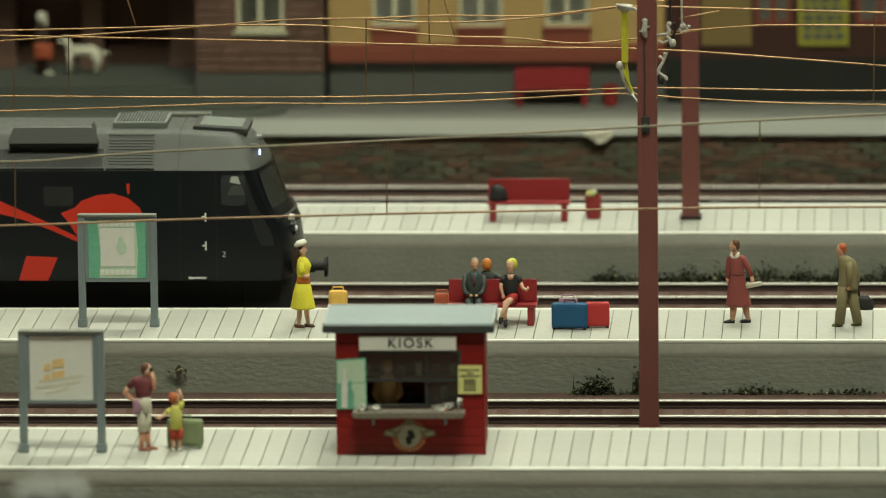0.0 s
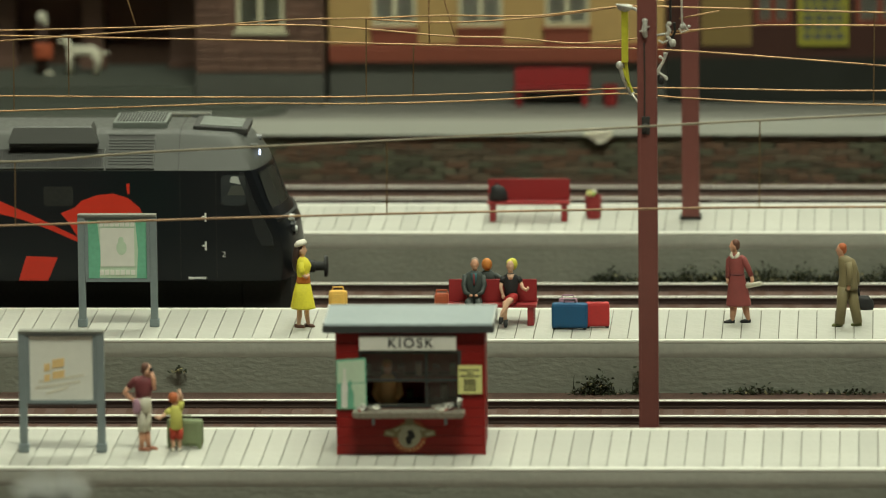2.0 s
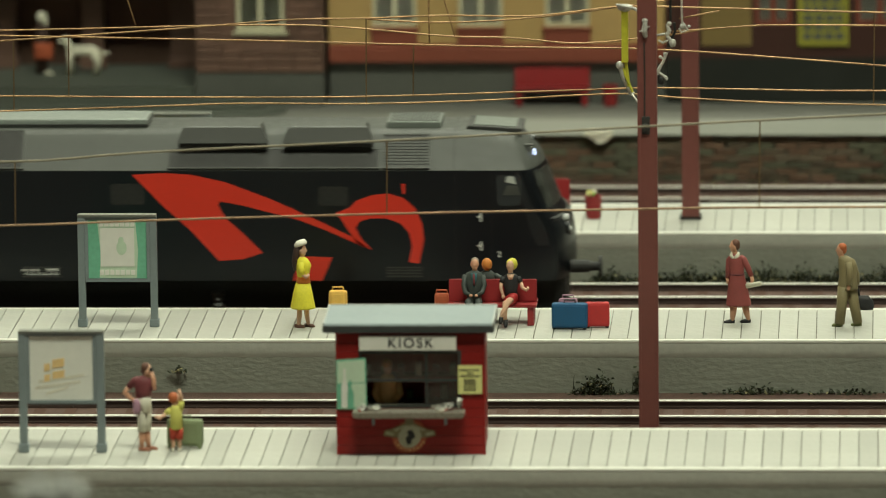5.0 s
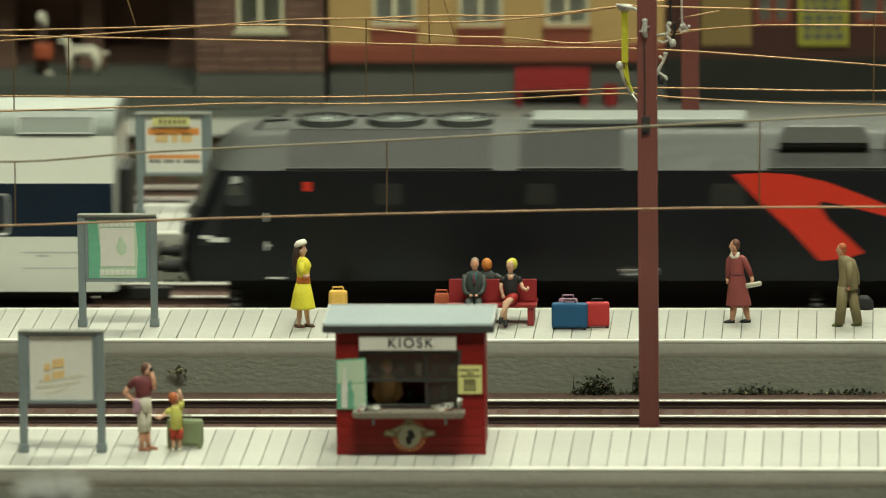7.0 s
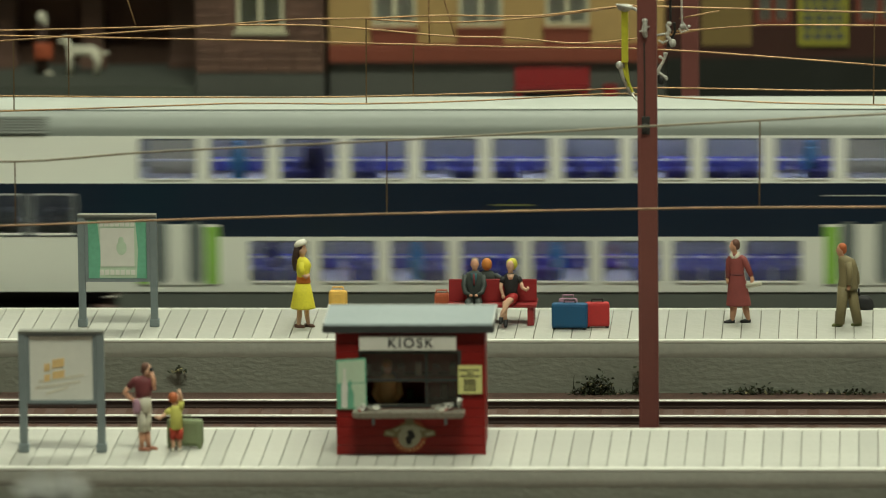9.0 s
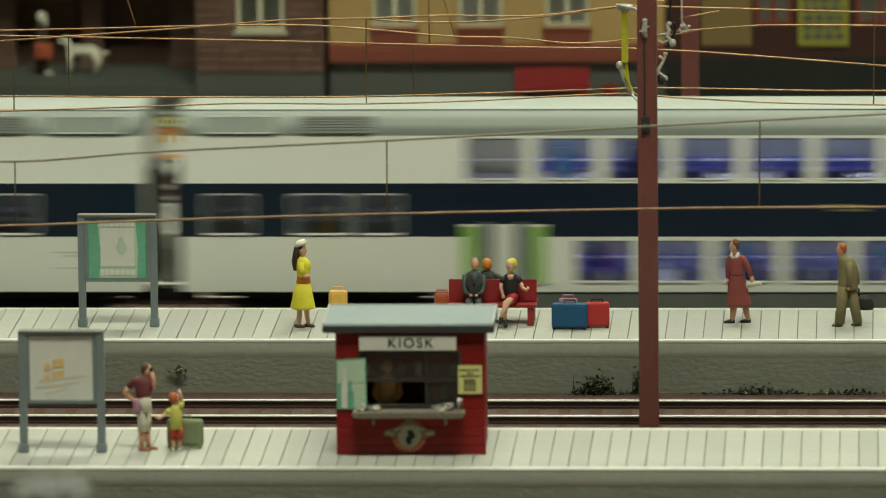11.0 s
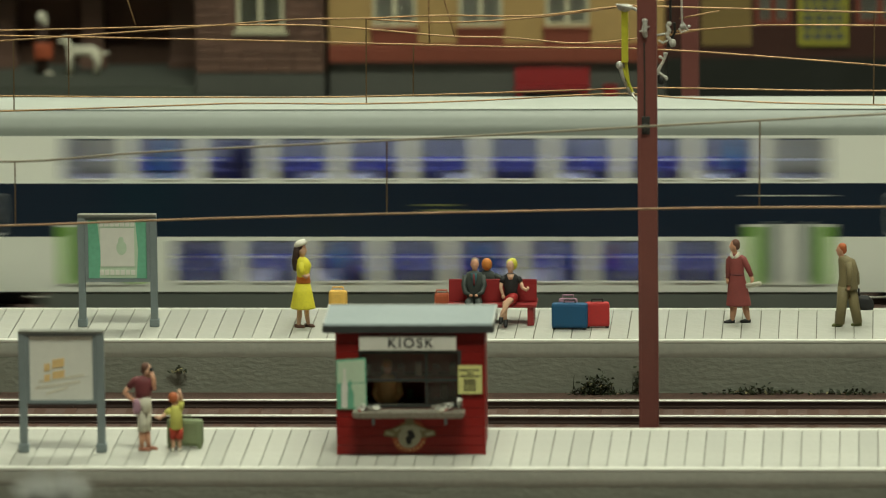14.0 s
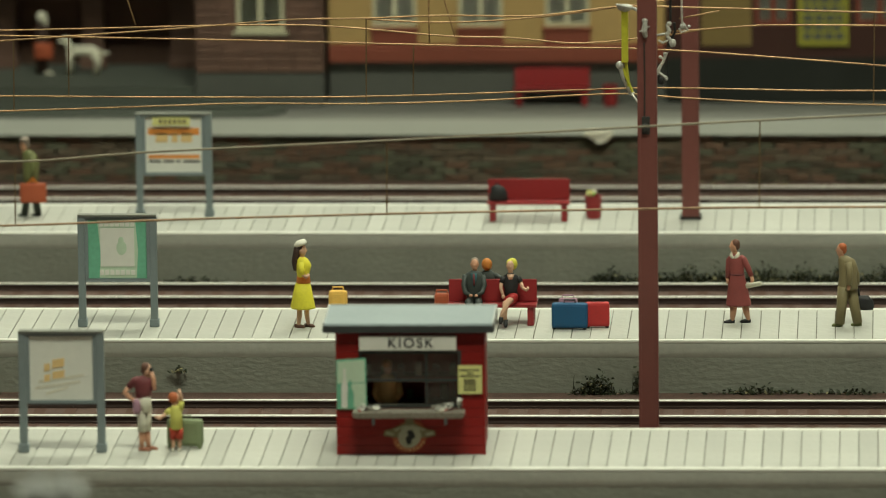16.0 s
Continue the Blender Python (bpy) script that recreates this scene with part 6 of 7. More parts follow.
        for u0 in (5, -182):
            if s > 0:
                continue
            # box with slanted ends that stands out over the roof side
            a, b = lx(u0), lx(u0 + 180)
            bm = BM()
            lo_, hi_ = [(a + 1.2, 49.5), (b - 1.0, 49.5), (b - 2.6, 53.0), (a + 2.6, 53.0)], [(a + 1.8, 49.8), (b - 1.6, 49.8), (b - 3.1, 53.3), (a + 3.1, 53.3)]
            st = [[bm.verts.new((x, s * 7.5, z)) for x, z in hi_], [bm.verts.new((x, s * 14.2, z)) for x, z in hi_], [bm.verts.new((x, s * (16.6 - (z - 49.2) * 0.42), z)) for x, z in lo_]]
            for p0, p1 in zip(st, st[1:]):
                for k in range(4):
                    bm.faces.new((p0[k], p0[(k + 1) % 4], p1[(k + 1) % 4], p1[k]))
            bm.faces.new(st[0]); bm.faces.new(st[-1])
            part("air_intake", bm, "mid", lo, "dark grey roof-side air intake box")
            # Black block for the mouth, with the shade under the box in its colour
            bm = BM(); box(bm, a + 1.6, b - 1.4, s * 12.0, s * 15.9, 48.4, 49.55, 0.3); part("intake_mouth", bm, "under", lo)
    bm = BM(); box(bm, lx(195), lx(292), -7, 7, 51.2, 53.0, 0.4); ht = part("roof_hatch", bm, "hatch", lo)
    bm = BM()
    for i in range(16):
        box(bm, lx(202) + i * 0.72, lx(202) + i * 0.72 + 0.35, -6, 6, 52.95, 53.25)
    part("slat_field", bm, "dark", ht)
    bm = BM(); box(bm, -6.5, 6.5, -7.5, 7.5, -0.8, 0.6, 0.25, m=pose(lx(387), 0, 51.2, 0, 3.5)); ch = part("cab_roof_unit", bm, "dark", lo)
    bm = BM(); box(bm, -5.0, 5.0, -6.2, 6.2, 0.55, 0.85, 0.15, m=pose(lx(387), 0, 51.2, 0, 3.5)); part("cover", bm, "hatch", ch, "pale green-grey cover")
    bm = BM(); box(bm, lx(-611), lx(-231), -6.5, 6.5, 51.4, 53.6, 0.6); bl = part("silencer", bm, "locolight", lo, "long pale roof cover")
    bm = BM(); box(bm, lx(-611) - 0.1, lx(-231) + 0.1, -6.6, 6.6, 51.8, 52.4); part("gap", bm, "dark", bl)
    for u in (-978, -853, -731):
        bm = BM(); rings(bm, [((lx(u), 0, 51.5), 7.0, 7.0, (0, 0, 1)), ((lx(u), 0, 53.0), 6.9, 6.9, (0, 0, 1)), ((lx(u), 0, 53.2), 6.2, 6.2, (0, 0, 1)), ((lx(u), 0, 52.2), 6.0, 6.0, (0, 0, 1))], n=24)
        fn = part("fan_ring", bm, "locogrey", lo)
        bm = BM()
        for a in range(6):
            box(bm, -5.8, 5.8, -0.25, 0.25, 52.3, 52.7, m=pose(lx(u), 0, 0, 0, 0, a * 30))
        part("fan_guard", bm, "locolight", fn)
    bm = BM(); tube(bm, [(lx(-1100), -6, 51), (lx(-1085), -5, 53.2), (lx(-1040), -5, 53.4)], 0.5); tube(bm, [(lx(-1090), 4, 51), (lx(-1060), 4, 53.0)], 0.6); part("horn", bm, "mid", lo)
    return lo


CX = [(-505 + 0 - 100 - 125 * i, -505 - 125 * i) for i in range(11)]
LXW = [(-686 - 100 - 125 * i, -686 - 125 * i) for i in range(8)]

CABW = [LXW[0], LXW[1], (-1006, -940), LXW[5], LXW[6], LXW[7]]


def coach(m, label, cab=False):
    co = thing("double_deck_coach", m, label, "railway coach", "train")
    u = lambda v: v / K
    L = u(-2362)
    Lb = u(-2200) if cab else L          # where the straight sides end
    up = [(u(a), u(b), 40.8, 50.4) for a, b in CX]
    lowr = [(u(a), u(b), 16.3, 26.2) for a, b in (CABW if cab else LXW)]
    midw = [(u(-390), u(-320), 27.7, 37.5), (u(-305), u(-190), 27.7, 37.5)]
    midw += [(u(-2055), u(-1930), 28.2, 38.0)] if cab else [(u(-2322), u(-2232), 27.7, 37.5), (u(-2167), u(-2060), 27.7, 37.5), (u(-2048), u(-1970), 27.7, 37.5)]
    sides = []
    for s in (-1, 1):
        y0, y1 = (-17.0, -16.2) if s < 0 else (16.2, 17.0)
        for nm, z0, z1, holes, col in (("lower_panel", 14.0, 27.2, lowr, "cwhite"), ("band_panel", 27.2, 40.0, midw, "cnavy"), ("upper_panel", 40.0, 51.0, up, "cwhite")):
            bm = BM(); holed(bm, Lb, -0.3, z0, z1, holes, y0, y1)
            if z0 == 40.0:
                for v in bm.verts:
                    v.co.y -= s * (v.co.z - 40.0) * 0.19
            sides.append(part(nm, bm, col, co, "navy band" if col == "cnavy" else ""))
    # windows on the near side, each with its surround and pane; plain panes beyond
    meshes = {}
    for holes in (up, lowr, midw):
        for a, b, z0, z1 in holes:
            w, h = round(b - a, 2), round(z1 - z0, 2)
            if (w, h) not in meshes:
                bm = BM()
                inner = rounded(0.28, w - 0.28, 0.28, h - 0.28, 0.8)
                outer = rounded(-0.1, w + 0.1, -0.1, h + 0.1, 0.9)
                A = [bm.verts.new((x, -0.1, z)) for x, z in outer]; B = [bm.verts.new((x, -0.1, z)) for x, z in inner]
                C = [bm.verts.new((x, 0.9, z)) for x, z in inner]; D = [bm.verts.new((x, 0.3, z)) for x, z in outer]
                n = len(A)
                for i in range(n):
                    j = (i + 1) % n
                    bm.faces.new((A[i], A[j], B[j], B[i])); bm.faces.new((B[i], B[j], C[j], C[i])); bm.faces.new((D[i], D[j], A[j], A[i]))
                f = part("window", bm, "wframe" if holes is midw else "wseal", co)
                bm = BM(); outline(bm, [(0.5, -0.05), (w - 0.5, -0.05), (w - 0.3, 0.35), (0.3, 0.35)], -0.3, 0.2); g = part("sill", bm, "white", f)
                bm = BM(); box(bm, 0.3, w - 0.3, 0.35, 0.5, 0.3, h - 0.3)
                p = part("pane", bm, "pane", f)
                meshes[(w, h)] = (f.data, p.data, g.data)
            else:
                f = new("window", meshes[(w, h)][0]); f.parent = co
                p = new("pane", meshes[(w, h)][1]); p.parent = f
                g = new("sill", meshes[(w, h)][2]); g.parent = f
            f.matrix_basis = P(a, -17.0 + max(0, z0 - 40) * 0.19, z0, 0, -10.8 if z0 > 40 else 0)
    # roof with a rounded crown
    prof = [(14.9, 51.0), (14.6, 52.4), (13.6, 54.2), (11.0, 55.8), (6.0, 56.6), (1.0, 56.8)]
    full = [(y, z) for y, z in prof] + [(-y, z) for y, z in reversed(prof)]
    bm = loft(BM(), [[(x, y, z) for y, z in full] for x in (0, Lb)])
    part("roof", bm, "croof", co, "grey roof", crease=60)
    bm = loft(BM(), [[(x, y, z) for y, z in ((9.2, 56.35), (6.0, 56.75), (1.0, 56.95), (-1.0, 56.95), (-6.0, 56.75), (-9.2, 56.35))] for x in (-0.6, Lb + 0.6)])
    part("roof_crown", bm, "crown", co, "pale roof crown")
    for u0, u1, louvre in ((-342, -212, True), (-172, -37, False), (-2150, -2020, True), (-2325, -2190, False)):
        if cab and u0 < -2000:
            continue
        bm = BM(); box(bm, u(u0), u(u1), -0.15, 0.15, -2.2, 2.2, m=pose(0, -14.15, 53.4, -30)); rv = part("roof_panel", bm, "cskirt" if louvre else "croof", co)
        if louvre:
            bm = BM()
            for i in range(6):
                box(bm, u(u0) + 0.2, u(u1) - 0.2, -0.35, 0.1, -2.0 + i * 0.7, -1.65 + i * 0.7, m=pose(0, -14.15, 53.4, -30))
            part("louvre", bm, "cskirt", rv)
        else:
            bm = BM(); frame_of(bm, u(u0), u(u1), -2.2, 2.2, -0.3, 0.1, 0.3); bmesh.ops.transform(bm, matrix=pose(0, -14.15, 53.4, -30), verts=bm.verts[:]); part("panel_frame", bm, "wframe", rv)
    # floors, ends and interior
    bm = BM(); box(bm, Lb + 1, -1, -16.1, 16.1, 14.0, 15.2); part("lower_floor", bm, "inwall", co)
    bm = BM(); box(bm, u(-1900), u(-480), -16.1, 16.1, 37.6, 38.8); part("upper_floor", bm, "inwall", co)
    for x in (-0.4, Lb + 0.4):
        bm = BM(); box(bm, x - 0.4, x + 0.4, -14.8, 14.8, 14.0, 51.0); part("end_wall", bm, "cwhite", co)
    for z, x0, x1 in ((50.6, u(-1880), u(-480)), (37.2, u(-1780), u(-640))):
        for y in (-8.0, 8.0):
            bm = BM(); box(bm, x0, x1, y - 0.6, y + 0.6, z - 0.2, z); part("interior_light", bm, "strip", co, "cold white light strip")
    for x0, x1 in ((u(-460), -1.2), (Lb + 1.2, u(-1900))):
        bm = BM(); box(bm, x0, x1, -16.1, 16.1, 26.2, 27.0); part("vestibule_floor", bm, "doorgrey", co)
    # Added white bars stand in for the pale lit line across the windows
    for z, x0, x1 in ((42.4, u(-1880), u(-480)), (19.0, u(-1780), u(-640))):
        bm = BM(); box(bm, x0, x1, -0.4, 0.4, z, z + 0.5, 0.15); part("aisle_rail", bm, "white", co, "added white bar that draws the pale line in the windows")
    for x in (u(-470), u(-1890)):
        bm = BM(); box(bm, x - 0.4, x + 0.4, -14.7, 14.7, 15.2, 50.9); part("partition", bm, "inwall", co)
    bm = BM(); box(bm, -2.4, 3.9, -3.4, 3.4, 0, 3.0, 0.5); box(bm, 0.2, 2.0, -3.4, 3.4, 2.4, 5.4, 0.5)
    sm = None
    b2 = BM(); box(b2, -2.6, 2.6, -2.4, 2.4, 0, 2.7, 0.5); box(b2, -3.1, -2.2, -2.4, 2.4, 0.6, 3.2, 0.3)
    low = part("seat", b2, "seat", co); low.matrix_basis = P(u(-1000), 7, 39.4)
    random.seed(21)
    for (holes, zf) in ((up, 38.8), (lowr, 15.2)):
        for i, (a, b, z0, z1) in enumerate(holes):
            if zf > 30 and i in (0, 10):
                bm2 = BM(); box(bm2, a + 0.3, b - 0.3, 3, 4, 39, 50.5); part("partition", bm2, "sash", co)
                continue
            for dx in (-6.4, 0.6, 7.0):
                ob = new("seat", low.data); ob.parent = co; ob.matrix_basis = P((a + b) / 2 + dx, 7, zf + 0.4)
            for j, (yy, flip) in enumerate(((-11, 0), (-11, 180))):
                if random.random() < 0.25:
                    continue
                if sm is None:
                    sobj = part("seat", bm, "seat", co); sm = sobj.data
                else:
                    sobj = new("seat", sm); sobj.parent = co
                xx = (a + b) / 2 + (4.2 if flip else -4.2)
                sobj.matrix_basis = P(xx, yy, zf + 0.6, flip)
    grey_seat = sm.copy()
    grey_seat.materials[0] = M["doorgrey"]
    for a, b, z0, z1 in midw:
        for dx, flip in ((-2.6, 0), (3.4, 180)):
            ob = new("seat", grey_seat); ob.parent = co; ob.matrix_basis = P((a + b) / 2 + dx, -9, 27.1, flip)
    # Seated passengers as plain shapes behind some of the windows
    random.seed(33)
    for i in range(7):
        a, b, z0, z1 = random.choice(up + lowr)
        zf = 38.8 if z0 > 30 else 15.2
        bm = BM(); x = (a + b) / 2 + random.uniform(-3, 3)
        body(bm, [(x, -9, zf + 0.6, 1.6, 1.6), (x, -9, zf + 5, 1.9, 2.0), (x, -9, zf + 8.4, 1.2, 1.4), (x, -9, zf + 9, 0.5, 0.5)]); ball(bm, x, -9, zf + 9.2, 1.1, 1.1, 1.4)
        part("seat_cover", bm, random.choice(["cyan", "seatdark", "blackc", "cyan"]), co)
    for x0, x1 in ((u(-460), -1.2), (Lb + 1.2, u(-1900))):
        bm = BM(); box(bm, x0, x1, 9.0, 9.6, 27.0, 40.0); part("lobby_wall", bm, "doorgrey", co)
        bm = BM(); box(bm, x0 + 4, x1 - 4, -6.6, -5.6, 39.6, 39.8); part("interior_light", bm, "strip", co, "cold white light strip")
    # pale linings along the far side
    for x0, x1, y, z0, z1, c in ((u(-1880), u(-480), 13.4, 38.8, 50.6, "lining"), (u(-1780), u(-640), 15.3, 15.2, 26.8, "lining")):
        bm = BM(); box(bm, x0, x1, y, y + 0.5, z0, z1); part("lining", bm, c, co)
    # doors with lime edges and rounded grey windows
    for c in (-571, -1789):
        bm = BM(); box(bm, u(c - 74), u(c + 74), -17.25, -16.9, 15.6, 30.2, 0.15); d = part("door", bm, "cwhite", co)
        for s in (-1, 1):
            bm = BM(); box(bm, u(c + s * 61) - 1.55, u(c + s * 61) + 1.55, -17.4, -17.2, 16.0, 29.6); part("door_edge", bm, "lime", d, "lime green door edge")
            bm = BM(); plate(bm, rounded(u(c + s * 32) - 1.9, u(c + s * 32) + 1.9, 16.2, 31.0, 1.8), -17.46, -17.25); part("door_window", bm, "doorgrey", d)
        bm = BM(); box(bm, u(c) - 0.1, u(c) + 0.1, -17.32, -17.2, 15.8, 30); part("door_seam", bm, "cskirt", d)
    # lettering bars and lines
    bm = BM(); box(bm, u(-645), u(-495), -17.06, -16.98, 36.9, 37.15); part("thin_line", bm, "wframe", co)
    bm = BM(); box(bm, u(-1215), u(-1145), -17.06, -16.98, 33.3, 33.8); box(bm, u(-1230), u(-1160), -17.06, -16.98, 34.6, 35.0); part("print_area", bm, "greencoat", co)
    bm = BM(); box(bm, u(-165), u(-40), -17.06, -16.98, 23.3, 23.6); box(bm, u(-165), u(-40), -17.06, -16.98, 19.6, 19.8); box(bm, u(-140), u(-120), -17.06, -16.98, 22.4, 22.9); part("print_area", bm, "wframe", co)
    # skirt, bogies, couplings
    bm = BM(); box(bm, u(-1900), u(-445), -16.7, 16.7, 6.5, 14.0, 0.4); part("skirt", bm, "cskirt", co)
    for c in (-230, -2110):
        bm = BM(); box(bm, u(c) - 22, u(c) + 22, -13.5, -11.5, 5.5, 10.5, 0.4); box(bm, u(c) - 22, u(c) + 22, 11.5, 13.5, 5.5, 10.5, 0.4); box(bm, u(c) - 20, u(c) + 20, -11.5, 11.5, 9, 12.5); box(bm, u(c) - 27, u(c) + 27, -14.5, 14.5, 12.5, 14.0)
        bg = part("bogie", bm, "under", co)
        for dx in (-15, 15):
            bm = BM()
            for s in (-1, 1):
                tube(bm, [(u(c) + dx, s * 8.0, 8.3), (u(c) + dx, s * 10.3, 8.3)], 5.3, n=18)
            tube(bm, [(u(c) + dx, -8, 8.3), (u(c) + dx, 8, 8.3)], 1.0)
            part("wheelset", bm, "railside", bg)
    bm = BM(); box(bm, 0, 2.6, -8, 8, 15, 42, 0.6); part("gangway", bm, "under", co, "black rubber gangway")
    if not cab:
        bm = BM(); box(bm, L - 2.6, L, -8, 8, 15, 42, 0.6); part("gangway", bm, "under", co, "black rubber gangway")
    bm = BM(); box(bm, -6, u(63) + 3, -1.5, 1.5, 9.2, 12.0, 0.3); part("coupling", bm, "under", co)
    if cab:
        # rounded sloping driving end behind the straight sides
        cut = [(17.0, 14.0), (17.0, 20), (17.0, 27.2), (17.0, 33), (17.0, 40.0), (15.9, 46), (14.9, 51.0), (13.4, 54.4), (8.0, 56.4), (1.0, 56.8)]
        zz = [14.0, 18, 22, 27.2, 33, 40, 46, 51, 54.4, 56.8]
        tip = [-2372, -2395, -2402, -2396, -2384, -2371, -2345, -2308, -2258, -2210]
        tipz = lambda z: u(float(np.interp(z, zz, tip)))
        secs = []
        for k in (0.0, 0.35, 0.6, 0.8, 0.92, 1.0):
            w = math.sqrt(max(0.0, 1 - (k * 0.93) ** 3))
            secs.append([(Lb + (tipz(z) - Lb) * k, y * w, z) for y, z in cut] + [(Lb + (tipz(z) - Lb) * k, -y * w, z) for y, z in reversed(cut)])
        bm = loft(BM(), secs)
        nose_ = part("cab_nose", bm, "cwhite", co, "white rounded driving end", smooth=True)
        for s in (-1, 1):
            bm = BM(); plate(bm, [(u(-2200), 27.6), (u(-2200), 39.8), (u(-2262), 39.2), (u(-2292), 36.5), (u(-2308), 32.0), (u(-2275), 28.4)], s * 15.4, s * 17.05); part("cab_side_band", bm, "cnavy", nose_)
        bm = BM(); outline(bm, rounded(u(-1182), u(-1090), 16.3, 26.2, 1.0), -17.1, -16.9); bp = part("blanked_window", bm, "wframe", co, "grey outline of a blanked window")
        bm = BM(); outline(bm, rounded(u(-1177), u(-1095), 16.8, 25.7, 0.8), -17.16, -17.05); part("panel", bm, "cwhite", bp)
        for s in (-1, 1):
            bm = BM(); outline(bm, rounded(u(-2262), u(-2180), 30.2, 37.6, 1.6), s * 17.0, s * 17.12); part("cab_window", bm, "doorgrey", nose_)
        bm = BM(); box(bm, u(-1850), u(-500), -17.06, -16.98, 40.05, 40.35); part("yellow_line", bm, "paleorange", co, "thin yellow line")
        bm = BM(); loft(bm, [[(u(x), 13 * w, 14.0), (u(x), 12 * w, 7.0), (u(x), -12 * w, 7.0), (u(x), -13 * w, 14.0)] for x, w in ((-2200, 1), (-2315, 0.95), (-2362, 0.75))]); part("snow_guard", bm, "under", co)
    return co


loco = locomotive(P(-38.3, YT, 0))
coach_a = coach(P(-294.4, YT, 0), "white and navy double-deck coach with blue seats")
COACHES = [coach_a]
for n in range(1, 5):
    COACHES.append(copy_thing(coach_a, P(-294.4 - n * 322.9, YT, 0)))
COACHES.append(coach(P(-294.4 - 5 * 322.9, YT, 0), "white and navy double-deck driving coach with sloping nose", True))

# ---- weeds and small things on the ground ----
def weeds(x, y, w, h, n, seed, z=0.0, dry=0.12):
    random.seed(seed)
    bm = BM()
    for i in range(int(n * 1.9)):
        a = random.gauss(0, 0.36)
        px, pz = a * w, abs(random.gauss(0, 0.45)) * h * max(0.15, 1 - abs(a))
        c = Vector((px, random.uniform(-1.2, 0.8), pz))
        s = random.uniform(0.32, 0.78)
        d1 = Vector((random.uniform(-1, 1), random.uniform(-1, 1), random.uniform(-0.6, 1))).normalized() * s
        d2 = Vector((random.uniform(-1, 1), random.uniform(-1, 1), random.uniform(-1, 1))).normalized() * s * 0.6
        f = bm.faces.new([bm.verts.new(c - d1), bm.verts.new(c + d2), bm.verts.new(c + d1), bm.verts.new(c - d2)])
        f.material_index = 1 if random.random() < dry else 0
    for k in range(max(2, n // 60)):
        a = random.gauss(0, 0.3) * w
        tube(bm, [(a, 0, 0), (a + random.uniform(-0.5, 0.5), random.uniform(-0.8, 0.3), h * random.uniform(0.3, 0.8))], [0.14, 0.08], 0, 4)
    ob = solid("weeds", bm, ["leaf", "leafdry"], P(x, y, z), "tangled dark green weeds at the platform foot", "weeds", "weeds", "stuff")
    return ob


weeds(27.4, 138.4, 7.0, 5.6, 230, 1)
weeds(37.4, 138.6, 3.2, 7.2, 80, 2)
weeds(-68.6, 139.4, 2.4, 1.6, 22, 3, 5.0, 0.5)
weeds(64.0, 138.6, 16, 2.2, 120, 4)
weeds(85.0, 138.6, 14, 1.8, 60, 5)
weeds(-99.0, 138.6, 8, 2.0, 40, 6)
for i in range(9):
    weeds(26 + i * 9.5, 275.4, 10, 4.6 if i > 1 else 3.6, 190, 20 + i)
weeds(-78, 275.4, 18, 1.6, 90, 40)
weeds(-98, 275.4, 12, 1.4, 50, 41)
weeds(92, 418.2, 14, 2.4, 120, 42)
weeds(54, 374, 12, 1.6, 60, 43, 0.6, 0.6)
weeds(60, 418.4, 18, 1.6, 60, 44)

# lamp standing before the platforms
fg = thing("street_lamp", P(-35.6, -420.0, 0), "pale twin-globe lamp standing before the platforms", "lamp")
bm = BM(); box(bm, -4.6, 4.6, -1.6, 1.6, 94.5, 99.2, 0.6); part("lamp_body", bm, "wframe", fg)
for x in (-2.1, 2.1):
    bm = BM(); ball(bm, x, 0, 100.6, 1.1, 1.1, 1.2, n=12); part("globe", bm, "wframe", fg, smooth=True)
bm = BM(); box(bm, -5.4, 5.4, -1.9, 1.9, 99.2, 99.6, 0.15); part("cap", bm, "wframe", fg)
bm = BM(); tube(bm, [(0, 0, 0), (0, 0, 94.7)], 1.0); part("post", bm, "signgrey", fg)

# The third panel is the unseen housing of the added back lamp
for x, y in ((160, -620), (160, 800), (400, 1900)):
    cl = thing("ceiling_light", P(x, y, 0), "flat white lamp panel in the ceiling", "ceiling light", "lamp panels")
    bm = BM()
    for b in ((-780, 780, -280, -262), (-780, 780, 262, 280), (-780, -762, -262, 262), (762, 780, -262, 262)):
        box(bm, *b, 1640, 1700)
    part("frame", bm, "white", cl)
    bm = BM(); box(bm, -762, 762, -262, 262, 1670, 1680); part("diffuser", bm, "panel", cl)

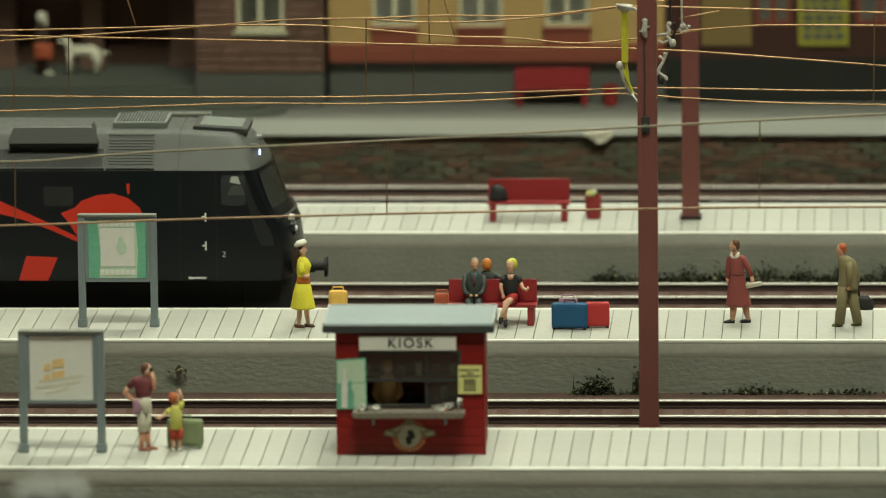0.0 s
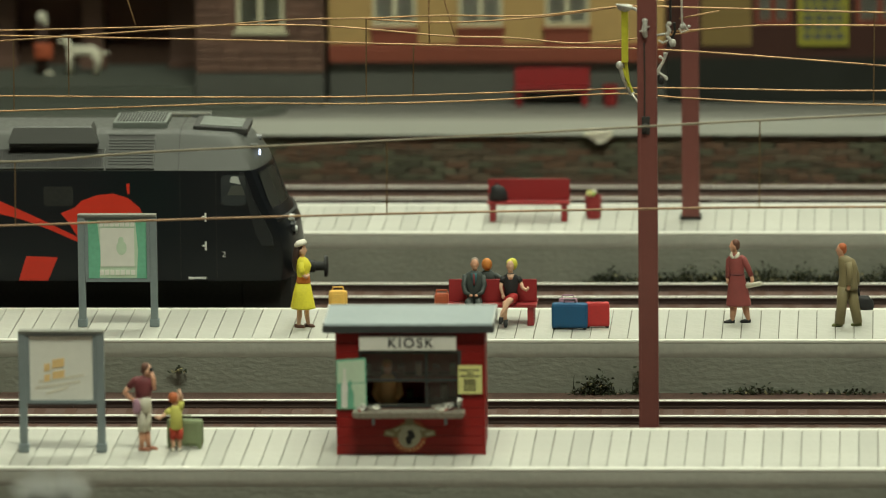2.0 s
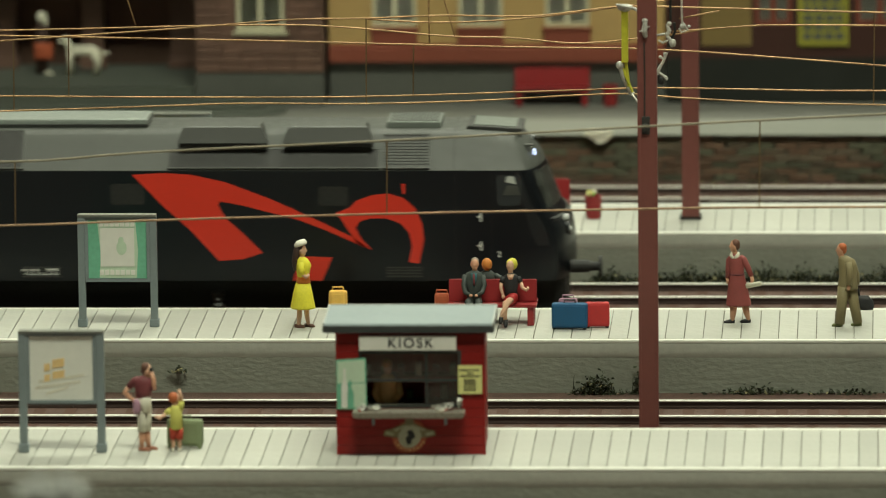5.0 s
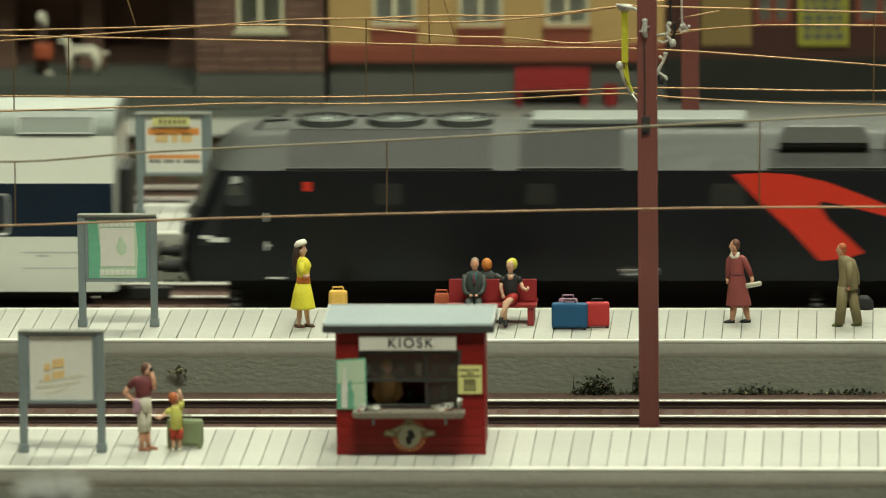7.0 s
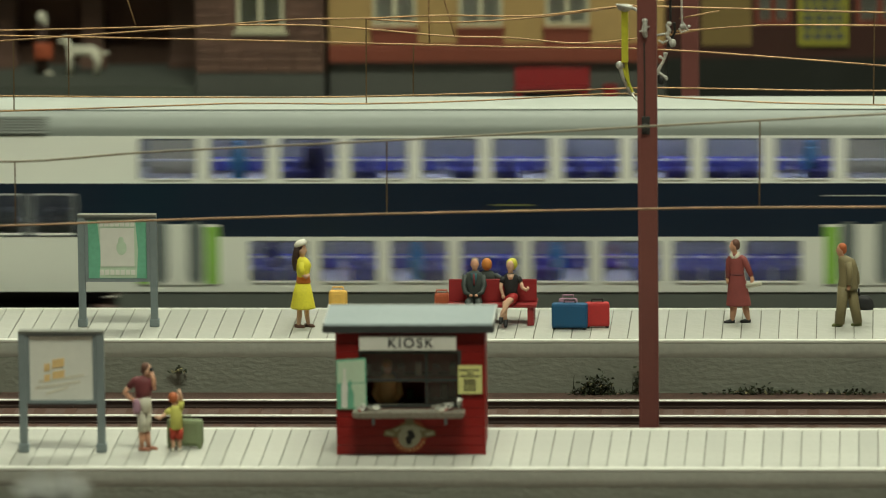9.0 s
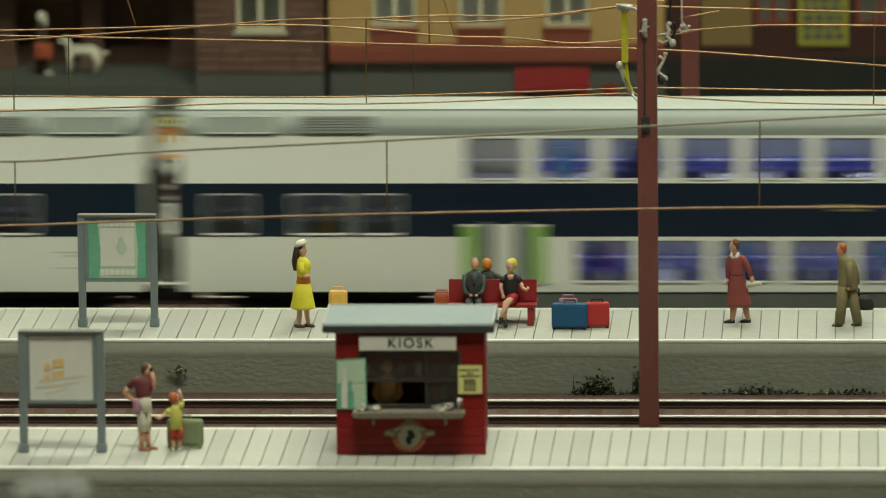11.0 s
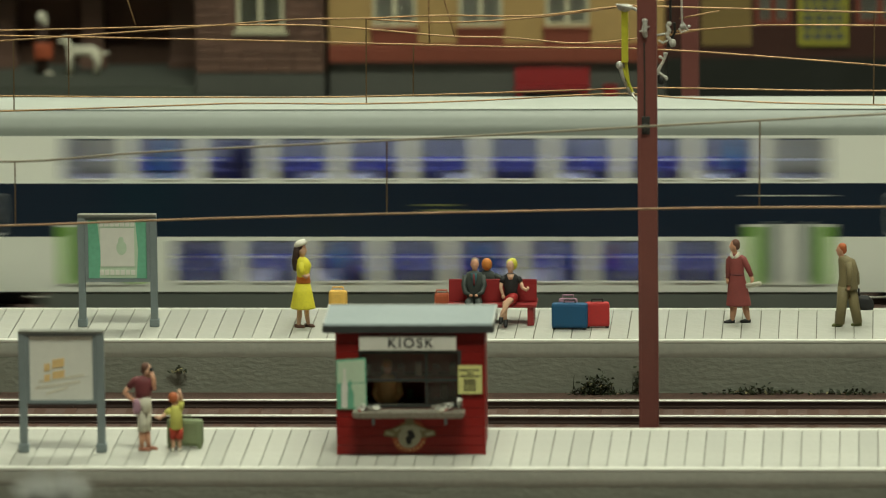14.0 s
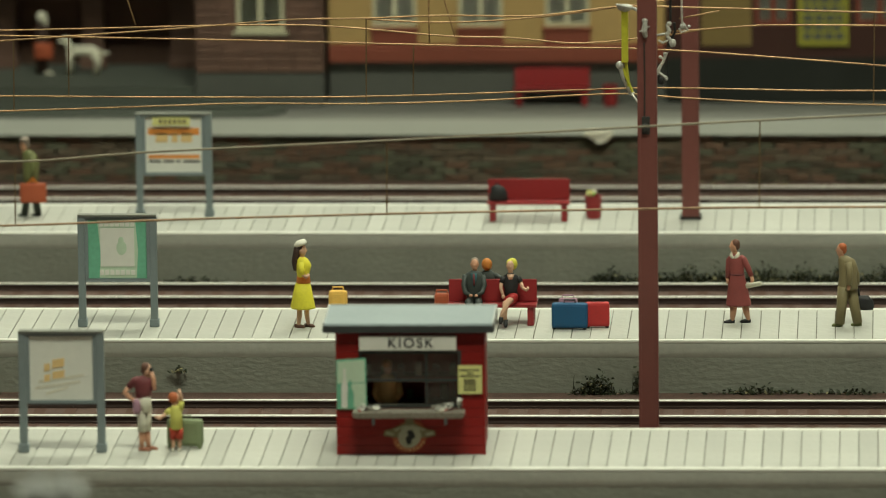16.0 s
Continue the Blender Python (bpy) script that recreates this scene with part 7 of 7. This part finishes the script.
# ---- pieces: paving slabs and wall stones ----
def slabs(pl, x0, y0, y1, seed, w=4.11):
    random.seed(seed)
    bm = BM(); box(bm, -w / 2 + 0.1, w / 2 - 0.1, -(y1 - y0) / 2, (y1 - y0) / 2, -0.17, 0.17, 0.1)
    first = part("slab", bm, "slab", pl)
    k = 0
    x = x0 - 48 * w
    while x < 150:
        if x > -150 + 2:
            ob = first if k == 0 else new("slab", first.data)
            ob.parent = pl
            ob.matrix_basis = P(x + w / 2, (y0 + y1) / 2, HP - 0.17 + random.uniform(-0.04, 0.02), random.uniform(-0.15, 0.15))
            k += 1
        x += w


slabs(plat1, 46.65, 2.1, 39.8, 1, 4.08)
slabs(plat2, 42.95, 141.7, 176.6, 2, 4.32)
slabs(plat3, 39.0, 278.8, 316.1, 3)

random.seed(77)
stones = []
for v in range(6):
    bm = BM(); box(bm, -3.2, 3.2, -0.55, 0.55, -0.78, 0.78, 0.25)
    for vv in bm.verts:
        vv.co += Vector((random.uniform(-.18, .18), random.uniform(-.2, .2), random.uniform(-.12, .12)))
    o = part("stone", bm, ("stone", "stone", "stonered", "stonegreen", "stonegreen", "stonered")[v], rw)
    stones.append(o)
    o.matrix_basis = P(-190 + v * 6.6, 421.2, 0.9)
for r in range(7):
    x = -150 + (r % 2) * 3.3
    while x < 112:
        o = new("stone", random.choice(stones).data)
        o.parent = rw
        s = random.uniform(0.8, 1.05)
        o.matrix_basis = P(x, 421.2 + random.uniform(-0.25, 0.2), 0.95 + r * 1.72, 0, 0, random.uniform(-1, 1)) @ Matrix.Diagonal((s, 1, random.uniform(0.85, 1.05), 1))
        x += 6.5


# ---- motion: all vehicles share one run along the track ----
RUN = [(0.0, 0), (1.0, 0), (2.0, 0), (2.3, 0), (2.5, 3), (2.75, 26), (3.0, 55), (3.5, 122), (4.0, 213), (4.2, 257), (5.0, 488), (5.5, 684), (6.0, 921), (6.3, 1080), (6.5, 1202), (7.0, 1550), (7.5, 1940), (8.0, 2387), (8.5, 2880),
       (9.0, 3450), (9.5, 4069), (10.0, 4776), (10.5, 5571), (11.0, 6454), (11.5, 7449), (12.0, 8518), (12.5, 9620), (13.0, 10745), (13.5, 11885), (14.0, 13015), (14.5, 14150), (15.0, 15288), (15.3, 15973), (15.5, 16412), (16.0, 17530)]


def motions():
    for ob in (loco, *COACHES):
        x0 = ob.matrix_basis.translation.x
        walk(ob, [(t, pose(x0 + d / K * MM, YT * MM, 0)) for t, d in RUN])


motions()
